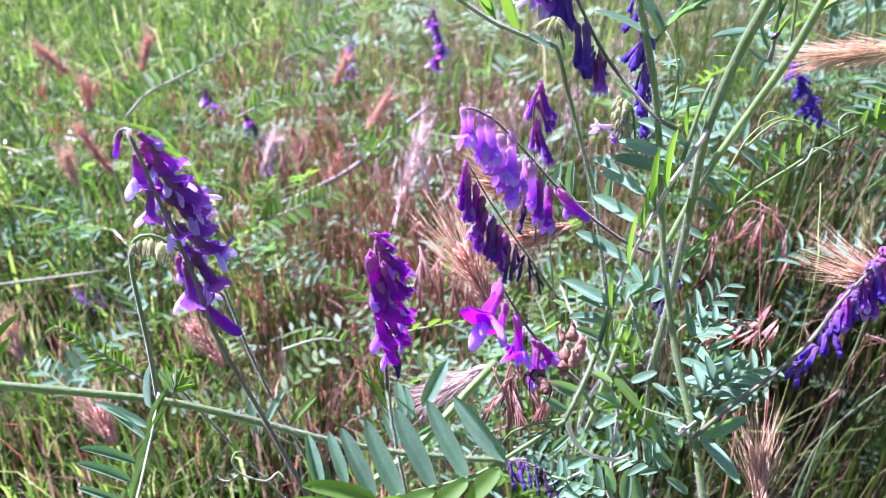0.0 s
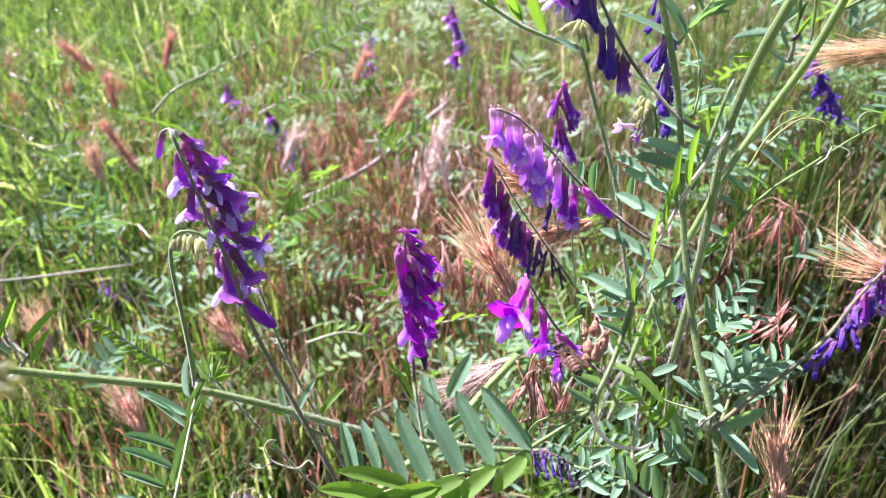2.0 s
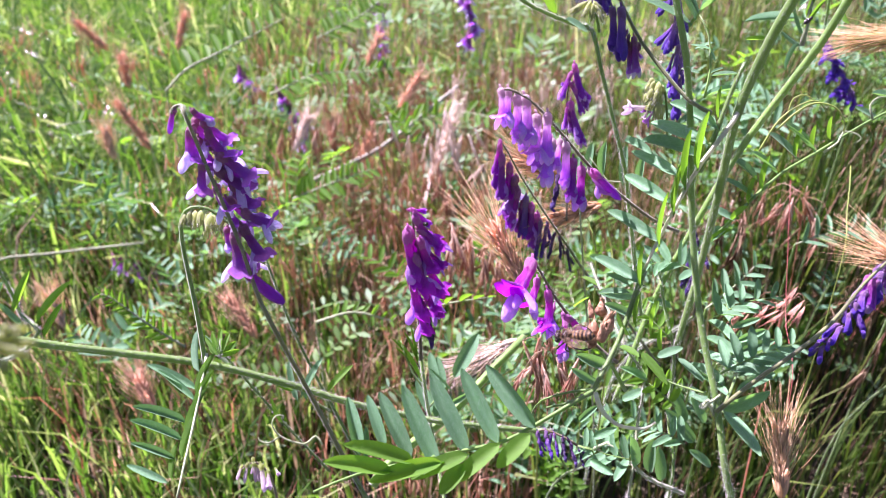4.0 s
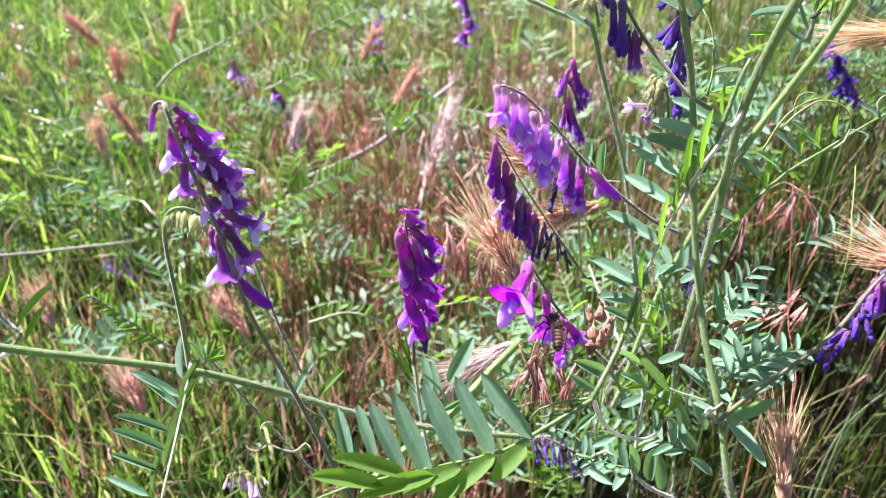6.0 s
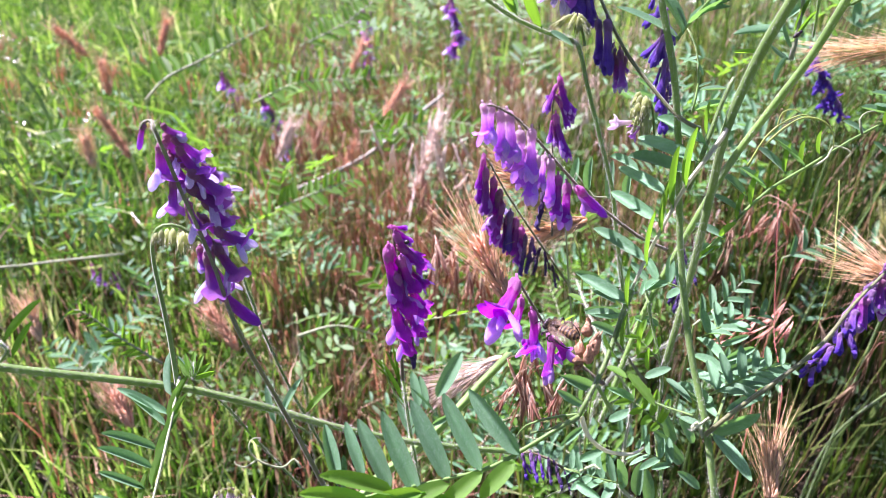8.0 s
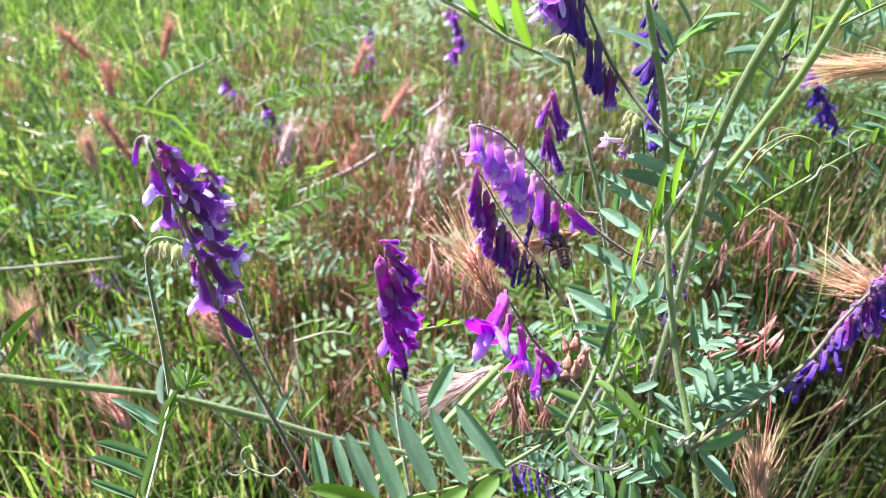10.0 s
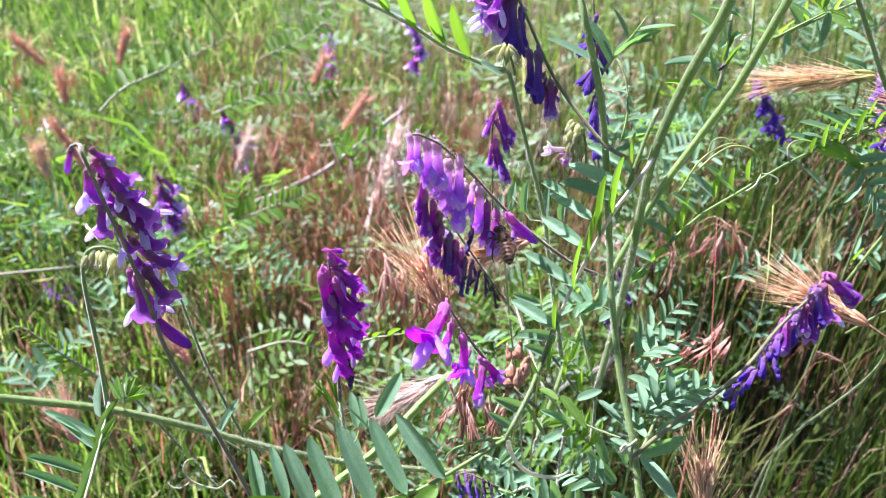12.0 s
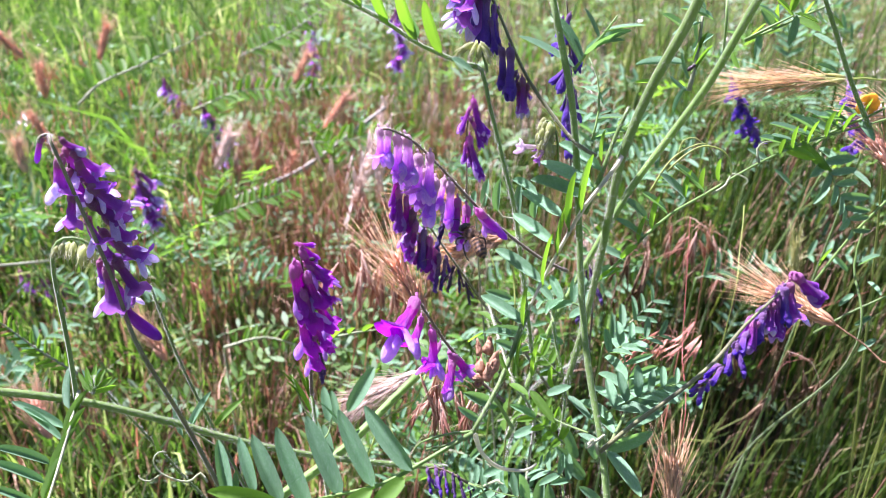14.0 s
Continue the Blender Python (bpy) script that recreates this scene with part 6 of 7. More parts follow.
def brome(top, culm, count, size, spread, label, meshes=None, droop=(0, 0, -1), name="brome_grass"):
    """A drooping panicle: threads from the top of the stalk, each with a hanging spikelet."""
    top = Vector(top)
    p = thing(name, culm[-1], label, "wild grass", "brome grasses")
    g = Geo()
    foot = Vector(culm[-1])
    g.tube(spline([foot, foot.lerp(top, 0.55) + Vector((RNG.gauss(0, 0.008), 0.01, 0)), top], 0.01), 0.0006, 0.0003, 6)
    part("culm", g, [(meshes or SPIKELETS)[0].materials[0]], p)
    threads = Geo()
    places = []
    for k in range(count):
        o = Vector((RNG.gauss(0, spread), RNG.gauss(0, spread), RNG.gauss(0, spread * 0.5)))
        q = top + o + Vector(droop) * RNG.uniform(0.0, spread * 2.2)
        threads.tube(spline([top + Vector((0, 0, RNG.uniform(-0.01, 0.0))), top.lerp(q, 0.6) + Vector((0, 0, spread * 0.5)), q], 0.006), 0.00018, 0.00014, 4)
        places.append(q)
    part("threads", threads, [BROME], p)
    for q in places:
        w = (Vector(droop) + Vector((RNG.gauss(0, 0.28), RNG.gauss(0, 0.28), RNG.gauss(0, 0.15)))).normalized()
        piece("spikelet", RNG.choice(meshes or SPIKELETS), frame_of(q, q + w * size * RNG.uniform(0.8, 1.15), (RNG.gauss(0, 1), RNG.gauss(0, 1), 0.1)), p)
    return p


def grasses_near():
    foot = lambda x, y: (x, y, -0.01)  # noqa: E731
    barley((0.0249, 0.3164, 0.3321), (0.0110, 0.3267, 0.3562), 0.029, [(0.0268, 0.3136, 0.3197), (0.0328, 0.3012, 0.2888), foot(0.05, 0.40)], HUSK_RED, AWN, "ripening barley ear with long salmon-pink awns", 1.0, 15, thick=1.1)
    barley((0.0465, 0.3412, 0.3777), (0.0224, 0.3339, 0.3922), 0.022, [(0.0551, 0.3459, 0.3569), (0.0618, 0.3349, 0.3042), foot(0.07, 0.40)], HUSK, AWN, "straw-coloured barley ear behind the lilac flowers", 1.0, 12)
    barley((0.0618, 0.3477, 0.3622), (0.0382, 0.3291, 0.3639), 0.022, [(0.0688, 0.3459, 0.3409), (0.0715, 0.3331, 0.2876), foot(0.09, 0.42)], HUSK, AWN, "pale barley ear with spreading awns", 1.0, 12)
    barley((0.0230, 0.3140, 0.3033), (-0.0021, 0.2952, 0.3028), 0.020, [(0.0263, 0.3152, 0.3051), (0.0207, 0.3052, 0.2923), (-0.0011, 0.2951, 0.2654), foot(0.0, 0.40)], AWN_WHITE, AWN_WHITE, "bleached white barley ear lying sunlit", 0.8, 13, density=4)
    barley((0.1384, 0.2477, 0.2680), (0.1385, 0.2646, 0.2915), 0.022, [(0.1409, 0.2451, 0.2530), (0.1424, 0.2367, 0.2336), foot(0.15, 0.33)], HUSK, AWN, "ripe brown barley ear standing upright", 0.9, 12)
    barley((0.2298, 0.3852, 0.4387), (0.1877, 0.3922, 0.4321), 0.021, [(0.2479, 0.3867, 0.4385), (0.2712, 0.3815, 0.4301), (0.2845, 0.3497, 0.3772), foot(0.36, 0.42)], AWN_GREEN, AWN, "barley ear turning from green to pink", 0.75, 18, thick=1.05, density=4)
    barley((0.2086, 0.2941, 0.3539), (0.1849, 0.3064, 0.3613), 0.027, [(0.2140, 0.2913, 0.3511), (0.2295, 0.2844, 0.3411), (0.2447, 0.2674, 0.3167), foot(0.28, 0.36)], HUSK, AWN, "golden barley ear with long fanned awns", 0.9, 13, POD)
    barley((0.2366, 0.3321, 0.4375), (0.2240, 0.3405, 0.4388), 0.016, [(0.2427, 0.3265, 0.4334), (0.2474, 0.3076, 0.3988), foot(0.33, 0.36)], AWN_WHITE, AWN, "pale dry barley ear on a stalk", 0.8, 10)
    barley((0.2352, 0.3230, 0.4129), (0.2256, 0.3338, 0.4236), 0.016, [(0.2420, 0.3106, 0.3969), foot(0.32, 0.35)], HUSK_RED, AWN_RED, "reddish barley ear with short awns", 0.8, 10)
    barley((0.2760, 0.4521, 0.2687), (0.2672, 0.4521, 0.3036), 0.018, [(0.2754, 0.4352, 0.2434), foot(0.28, 0.50)], AWN_GREEN, AWN_GREEN, "green unripe barley ear", 0.5, 11)
    brome((0.0343, 0.2886, 0.3210), [(0.0333, 0.2926, 0.3227), (0.0281, 0.2972, 0.2991), foot(0.04, 0.40)], 16, 0.026, 0.006, "drooping brome head with dry red-brown spikelets")
    brome((-0.0160, 0.4443, 0.2949), [(-0.0185, 0.4555, 0.2945), (-0.0299, 0.4469, 0.2283), foot(-0.06, 0.52)], 9, 0.036, 0.010, "drooping brome head with long red-brown spikelets")
    brome((0.0003, 0.4610, 0.2825), [(-0.0009, 0.4728, 0.2829), (-0.0032, 0.4484, 0.2280), foot(-0.02, 0.55)], 8, 0.034, 0.010, "drooping brome head with long red-brown spikelets")
    brome((0.0177, 0.4202, 0.2922), [(0.0182, 0.4324, 0.2928), (0.0125, 0.4125, 0.2462), foot(0.0, 0.52)], 7, 0.03, 0.010, "drooping brome head with long red-brown spikelets")
    brome((0.2077, 0.4518, 0.3182), [(0.2099, 0.4639, 0.3200), (0.2067, 0.4139, 0.2566), foot(0.2, 0.5)], 12, 0.026, 0.012, "drooping brown brome head among green leaves", SPIKELETS)
    brome((0.1581, 0.4128, 0.3221), [(0.1614, 0.4244, 0.3234), (0.1592, 0.3796, 0.2721), foot(0.14, 0.46)], 12, 0.026, 0.012, "drooping brown brome head among green leaves", SPIKELETS_BROWN)
    brome((0.2396, 0.3733, 0.2799), [(0.2440, 0.3845, 0.2799), (0.2322, 0.3309, 0.2575), foot(0.24, 0.44)], 8, 0.03, 0.014, "drooping brown brome head among green leaves", SPIKELETS_BROWN)
    brome((-0.0257, 0.7851, 0.2253), [(-0.0248, 0.7966, 0.2269), (-0.0292, 0.7563, 0.1415), foot(-0.04, 0.9)], 16, 0.04, 0.02, "large pale brome head hanging heavily", SPIKELETS_PALE)
    brome((-0.0281, 0.7505, 0.1967), [(-0.0312, 0.7643, 0.2029), (-0.0285, 0.7244, 0.1257), foot(-0.03, 0.85)], 14, 0.04, 0.018, "large reddish brome head hanging heavily")
    brome((-0.1939, 0.8618, 0.2005), [(-0.1970, 0.8731, 0.2028), (-0.2039, 0.8254, 0.1042), foot(-0.2, 0.95)], 12, 0.035, 0.02, "reddish brome head in the middle distance")
    brome((0.1611, 0.3437, 0.3084), [(0.1638, 0.3430, 0.3054), (0.1628, 0.3242, 0.2837), foot(0.18, 0.36)], 12, 0.015, 0.010, "brome head with pinkish bleached spikelets", SPIKELETS_PINK, (-0.5, -0.1, -0.4))
    # thick pale green sheath lying across
    p = thing("grass_stalk", (-0.04, 0.30, 0.2), "thick striped green grass stalk in a pale sheath", "wild grass")
    g = Geo()
    g.tube(spline([(-0.0414, 0.2268, 0.2934), (-0.0333, 0.2393, 0.2968), (-0.0107, 0.2621, 0.3005), (0.0092, 0.2861, 0.3078), (0.0242, 0.3031, 0.3138)], 0.008), 0.0020, 0.0017, 12, 0, 0.16)
    part("sheath", g, [STEM], p)



grasses_near()


# ---- background plants ----
def blades(name, count, spots, height, width, lean, material, seed, label, category="grass"):
    """Grass blades as one sheet of growth; spots: a function giving x, y or None."""
    rng = random.Random(seed)
    g = Geo()
    made = 0
    while made < count:
        spot = spots(rng)
        if spot is None:
            continue
        x, y = spot
        made += 1
        h = height * rng.uniform(0.45, 1.15) * (1 if rng.random() < 0.9 else 1.35)
        a = rng.uniform(0, 2 * math.pi)
        out = Vector((math.cos(a), math.sin(a), 0)) * h * lean * rng.uniform(0.2, 1.5)
        b = Vector((x, y, -0.01))
        droop = rng.uniform(0, 0.35) * h * lean
        curve = [b, b + out * 0.12 + Vector((0, 0, h * 0.38)), b + out * 0.45 + Vector((0, 0, h * 0.74)), b + out + Vector((0, 0, h - droop))]
        g.blade(curve, width * rng.uniform(0.6, 1.3), Vector((-math.sin(a) * 0.3 + math.cos(a), math.sin(a), 0.4)), 0)
    return tagged(new(name, g.mesh(name, [material])), label, category, kind="stuff")


def clump(x, y):
    """Uneven growth: about 1 in a tuft, about 0 in a gap."""
    a = math.sin(x * 31 + 2.1 * math.sin(y * 17)) + math.sin(y * 27 + 1.7 * math.sin(x * 23 + 1)) + 0.8 * math.sin((x + y) * 67 + 2 * math.sin((x - y) * 41))
    return 0.5 + a * 0.42


def wedge(y0, y1, left, right, power=1.0, tufts=0.0):
    """Spots between two slopes x / y seen from the origin; tufts: how far they gather."""
    def spot(rng):
        for _ in range(40):
            y = y0 + (y1 - y0) * rng.random() ** power
            x = y * rng.uniform(left, right)
            if rng.random() > tufts * (1 - max(0.0, min(1.0, clump(x, y)))):
                break
        return (x, y)
    return spot


def heads(count, spots, low, high, material, seed, label, size=0.022, droop=True):
    """Brome further back: each a thin stalk with hanging husks; those far off are joined."""
    rng = random.Random(seed)
    far = Geo()
    for _ in range(count):
        x, y = spots(rng)
        g = far if y > 0.88 else Geo()
        h = rng.uniform(low, high)
        top = Vector((x + rng.gauss(0, 0.03), y + rng.gauss(0, 0.03), h))
        g.tube([Vector((x, y, -0.01)), Vector((x, y, h * 0.6)).lerp(top, 0.4), top], 0.0006, 0.0003, 4, 0, 0, False)
        side = Vector((rng.gauss(0, 1), rng.gauss(0, 1), 0)).normalized()
        for _ in range(rng.randint(7, 14)):
            q = top + side * rng.uniform(0, 0.03) + Vector((rng.gauss(0, 0.008), rng.gauss(0, 0.008), rng.uniform(-0.03, 0.005)))
            w = Vector((rng.gauss(0, 0.25), rng.gauss(0, 0.25), -1 if droop else 1)).normalized()
            g.seed(q, q + w * size * rng.uniform(0.7, 1.2), 0.0010, 0, 4)
            g.spike(q + w * size * 0.8, q + w * size * 1.6 + Vector((rng.gauss(0, 0.003), rng.gauss(0, 0.003), 0)), 0.0002, 0)
        if g is not far:
            ob = new("brome_stalk", g.mesh("brome_stalk", [material], Vector((x, y, 0))))
            ob.location = (x, y, 0)
            tagged(ob, label, "wild grass", "brome grasses")
    if far.v:
        tagged(new("far_brome", far.mesh("far_brome", [material])), label, "wild grass", kind="stuff")


def litter(name, count, spots, height, size, material, seed, label):
    """Small pinnate leaves in tangles, joined as growth."""
    rng = random.Random(seed)
    g = Geo()
    for _ in range(count):
        x, y = spots(rng)
        q = Vector((x, y, rng.uniform(0.02, height)))
        a = rng.uniform(0, 2 * math.pi)
        d = Vector((math.cos(a), math.sin(a), rng.uniform(-0.3, 0.5))).normalized()
        length = size * rng.uniform(2.5, 4.5)
        end = q + d * length
        mid = q.lerp(end, 0.5) + Vector((0, 0, length * 0.12))
        curve = spline([q, mid, end], length / 5)
        g.tube(curve, 0.0006, 0.0003, 4, 0, 0, False)
        side = d.cross(Vector((0, 0, 1))).normalized()
        n = side.cross(d)
        for k in range(6):
            s, e = along(curve, 0.12 + k * 0.16)
            for sgn in (-1, 1):
                w = (e * 0.5 + side * sgn + n * rng.uniform(0.0, 0.7)).normalized()
                r = size * rng.uniform(0.7, 1.1)
                across = w.cross(n).normalized() * r * 0.16
                tip = s + w * r
                m = s.lerp(tip, 0.5)
                up = n * r * 0.03
                g.add([s, m - across + up, tip, m + across + up, s.lerp(tip, 0.8) - across * 0.7, s.lerp(tip, 0.8) + across * 0.7], [(0, 3, 1), (1, 3, 5, 4), (4, 5, 2)], 0)
    return tagged(new(name, g.mesh(name, [material])), label, "weeds", kind="stuff")


blades("green_grass", 15000, wedge(0.75, 3.6, -0.95, -0.22, 0.8, 0.8), 0.17, 0.0055, 0.55, GRASS, 1, "bright green meadow grass in the sun")
blades("green_grass", 8500, wedge(1.2, 4.2, -0.3, 0.75, 0.9, 0.9), 0.20, 0.0045, 0.5, GRASS, 2, "bright green meadow grass in the sun")
blades("green_grass", 3300, wedge(0.45, 1.3, -0.25, 0.3, 1.0, 0.95), 0.105, 0.0036, 0.35, GRASS, 3, "fresh green grass under the dry brome")
# right-hand grass, with shade put into the blade colour
blades("green_grass", 3600, wedge(0.42, 1.4, 0.12, 0.9, 1.0, 0.98), 0.16, 0.0028, 0.28, GRASS_SHADE, 4, "green grass toned dark for shade among dry stalks")
blades("green_grass", 6000, wedge(0.36, 0.9, -1.1, -0.2, 1.0, 0.9), 0.11, 0.0036, 0.32, GRASS, 5, "low green grass in the sun")
blades("dry_grass", 2600, wedge(0.42, 1.4, -0.3, 0.1, 1.0, 0.8), 0.12, 0.0014, 0.34, BROME, 6, "dry reddish-brown grass stalks", "grass")
blades("dry_grass", 900, wedge(0.38, 1.2, 0.08, 0.85, 1.0, 0.8), 0.15, 0.0013, 0.25, BROWN_GRASS, 7, "dry brown grass stalks", "grass")
blades("dry_grass", 800, wedge(0.4, 1.6, -1.0, -0.2), 0.12, 0.0016, 0.7, STRAW, 8, "scattered straw in the green grass", "grass")
heads(210, wedge(0.6, 1.5, -0.27, 0.08), 0.08, 0.20, BROME, 9, "dry red-brown brome stalk with a drooping head")
heads(44, wedge(0.5, 1.1, 0.18, 0.62), 0.10, 0.20, BROWN_GRASS, 10, "brown brome stalk drooping among green weeds")
blades("dry_grass", 1300, wedge(0.36, 1.0, -0.75, -0.1, 1.0, 0.9), 0.10, 0.0020, 0.3, BROME, 38, "reddish dead stalks in low grass", "grass")
heads(26, wedge(0.7, 1.4, -0.6, -0.25), 0.10, 0.2, HUSK, 12, "tawny grass stalk in the green grass", droop=False)
litter("vetch_tangle", 95, wedge(0.5, 1.3, -0.35, 0.15, 1.0, 1.0), 0.14, 0.018, FOLIAGE, 13, "tangle of small pinnate vetch leaves")
# right-hand tangle: its shade comes from the darker leaf colour
litter("vetch_tangle", 150, wedge(0.5, 1.1, 0.1, 0.85, 1.0, 0.95), 0.13, 0.010, FOLIAGE_SHADE, 14, "tangle of small pinnate vetch leaves")
litter("vetch_tangle", 120, wedge(0.6, 1.8, -0.85, -0.3, 1.0, 1.0), 0.12, 0.017, FOLIAGE, 15, "tangle of small pinnate vetch leaves")


blades("dry_grass", 1500, wedge(0.28, 1.0, 0.05, 0.95), 0.06, 0.0014, 1.3, BROWN_GRASS, 35, "brown matted thatch of dead grass", "grass")
blades("green_grass", 1300, wedge(0.8, 1.6, -0.66, -0.36), 0.14, 0.0045, 1.7, GRASS, 34, "long grass blades lying over in the sun")
blades("dry_grass", 1500, wedge(1.1, 2.6, -0.1, 0.75, 1.0, 0.8), 0.22, 0.0020, 0.6, STRAW, 31, "dry stalks among the far green grass", "grass")
litter("vetch_tangle", 240, wedge(0.9, 2.2, -0.2, 0.75, 1.0, 1.0), 0.24, 0.026, FOLIAGE, 32, "far tangle of vetch leaves in the grass")
heads(26, wedge(1.0, 1.9, 0.0, 0.7), 0.16, 0.3, BROWN_GRASS, 33, "tall brown brome stalk in the far grass", 0.026)


def meadow(rng):
    """Spots all round the place that is looked at."""
    while True:
        x, y = rng.uniform(-4.5, 4.5), rng.uniform(-3.0, 6.0)
        if abs(x) > 0.45 or y < -0.3:
            if not (y > 0.3 and -1.1 < x / y < 0.95 and y < 3.6):
                return (x, y)


blades("meadow_grass", 30000, meadow, 0.20, 0.0095, 0.6, GRASS, 40, "green meadow grass all round the flowers")
blades("meadow_grass", 4000, meadow, 0.22, 0.0040, 0.6, STRAW, 41, "dry straw in the meadow grass")


def vetch_far():
    """Vetch shoots further back: arching stems with comb-like leaves and small racemes."""
    rows = (
        ([(-0.2855, 0.6990, 0.2856), (-0.2677, 0.7120, 0.3023), (-0.2409, 0.7461, 0.3098), (-0.1912, 0.7975, 0.3264)], 7, 0.024, -1),
        ([(-0.1882, 0.9391, 0.2626), (-0.1395, 0.9837, 0.2783), (-0.1010, 1.0253, 0.3006)], 8, 0.020, 0),
        ([(-0.2427, 0.9067, 0.2050), (-0.1936, 0.9443, 0.2166), (-0.1267, 0.9559, 0.2175), (-0.0443, 0.9658, 0.2249)], 10, 0.020, 0),
        ([(-0.1128, 0.8697, 0.1848), (-0.0677, 0.8752, 0.1867), (-0.0156, 0.8812, 0.1954), (0.0294, 0.8590, 0.1948)], 7, 0.022, 0),
        ([(-0.1802, 0.6858, 0.1796), (-0.1437, 0.7001, 0.1905), (-0.1034, 0.7311, 0.1934)], 7, 0.018, 0),
        ([(-0.1149, 0.4699, 0.1951), (-0.0874, 0.4785, 0.1987), (-0.0591, 0.4777, 0.1917)], 5, 0.010, 0),
        ([(-0.5064, 0.8972, 0.1646), (-0.4735, 0.9149, 0.1644), (-0.4336, 0.9310, 0.1561)], 6, 0.018, 0),
    )
    for rachis, pairs, size, side in rows:
        p = thing("vetch_shoot", (rachis[0][0], rachis[0][1] + 0.02, 0.0), "arching vetch shoot with a comb-like green leaf", "wildflower", "background vetch")
        stem(p, [(rachis[0][0], rachis[0][1] + 0.02, -0.01), Vector(rachis[0]) * 0.6 + Vector((rachis[0][0], rachis[0][1] + 0.02, 0)) * 0.4, rachis[0]], 0.0013, 0.0009, hairy=0)
        pinnate(p, rachis, int(pairs * 1.7), size * 1.05, (0.0, -0.6, 0.8), 0.0016, STEM_PALE, fresh=True, one_side=side, lift=10, width=0.34)
    spikes = (
        ([(-0.1487, 1.2812, 0.1187), (-0.1512, 1.2945, 0.1613), (-0.1528, 1.2890, 0.2171)], "violet", 12, (0.2, -0.1, -1)),
        ([(-0.2145, 0.9638, 0.1124), (-0.2287, 0.9686, 0.1572), (-0.2522, 0.9666, 0.1955)], "violet", 11, (0.3, -0.2, -1)),
        ([(-0.2260, 0.6663, 0.1946), (-0.2310, 0.6733, 0.2113), (-0.2377, 0.6832, 0.2365)], "violet", 9, (0.3, -0.2, -0.8)),
        ([(-0.0067, 1.0514, 0.2268), (-0.0066, 1.0595, 0.2544), (-0.0139, 1.0701, 0.2955)], "violet", 9, (0.2, -0.2, -1)),
        ([(-0.3010, 0.7407, 0.0369), (-0.3557, 0.7377, 0.0685), (-0.3967, 0.7309, 0.0908)], "violet", 7, (0.1, -0.3, -1)),
        ([(0.2587, 0.5274, 0.3513), (0.2439, 0.5297, 0.3707), (0.2281, 0.5329, 0.3950)], "indigo", 12, (0.1, -0.3, -1)),
        ([(-0.3220, 1.1223, 0.1037), (-0.3322, 1.1314, 0.1351), (-0.3458, 1.1384, 0.1667)], "violet", 7, (0.2, -0.2, -1)),
        ([(0.2595, 0.4014, 0.3967), (0.2491, 0.4033, 0.4180), (0.2388, 0.4031, 0.4361)], "indigo", 9, (0.1, -0.3, -1)),
    )
    for axis, palette, count, hang in spikes:
        size = 0.024 if axis[0][1] > 0.65 else 0.0125
        b = Vector((axis[0][0], axis[0][1] + 0.03, 0.0))
        p = thing("vetch_shoot", b, "distant vetch shoot with a small violet raceme", "wildflower", "background vetch")
        stem(p, [b + Vector((0, 0, -0.01)), b * 0.5 + Vector(axis[0]) * 0.5, axis[0]], 0.0014, 0.0009, hairy=0)
        raceme_by_rule(p, axis, palette, "open", int(count * 1.5), size, hang, 0.1, 0.0006, 1.25)
    # long stems crossing the background
    p = thing("dead_stem", [(-0.1496, 0.7963, 0.1582)][0], "grey dry plant stem lying across the grass", "stem")
    g = Geo()
    g.tube(spline([(-0.1734, 0.7883, 0.1520), (-0.1482, 0.8070, 0.1564), (-0.1056, 0.8505, 0.1638), (-0.0691, 0.8936, 0.1791), (-0.0198, 0.9387, 0.2058)], 0.02), 0.0030, 0.0022, 7)
    part("stalk", g, [TWIG], p)
    p = thing("dry_stalk", (-0.42, 0.9, 0.0), "pale dry grass stalk lying across grass", "stem")
    g = Geo()
    g.tube(spline([*[(-0.3064, 0.6298, 0.1634), (-0.3550, 0.6267, 0.1581), (-0.4005, 0.6227, 0.1533), (-0.4485, 0.6145, 0.1490)], (-0.55, 0.8, 0.0)], 0.02), 0.0012, 0.0016, 6)
    part("stalk", g, [STEM_PALE], p)
    p = thing("red_stalk", (-0.09, 1.0, 0.0), "upright pinkish red grass stalk", "stem")
    g = Geo()
    g.tube(spline([*[(-0.1354, 0.9888, 0.1372), (-0.1240, 0.9829, 0.0955), (-0.1090, 0.9719, 0.0466), (-0.0911, 0.9535, 0.0091)], (-0.09, 1.0, -0.01)], 0.02), 0.0014, 0.0020, 6)
    part("stalk", g, [CULM_RED], p)
    p = thing("vetch_shoot", (-0.3, 1.1, 0.0), "bare grey-green stem of a vetch", "wildflower", "background vetch")
    stem(p, [(-0.2447, 0.8969, 0.3545), (-0.2200, 0.9215, 0.2993), (-0.1879, 0.9414, 0.2700), (-0.1497, 0.9431, 0.2532), (-0.1247, 0.9292, 0.2021)], 0.0016, 0.0012, hairy=0)
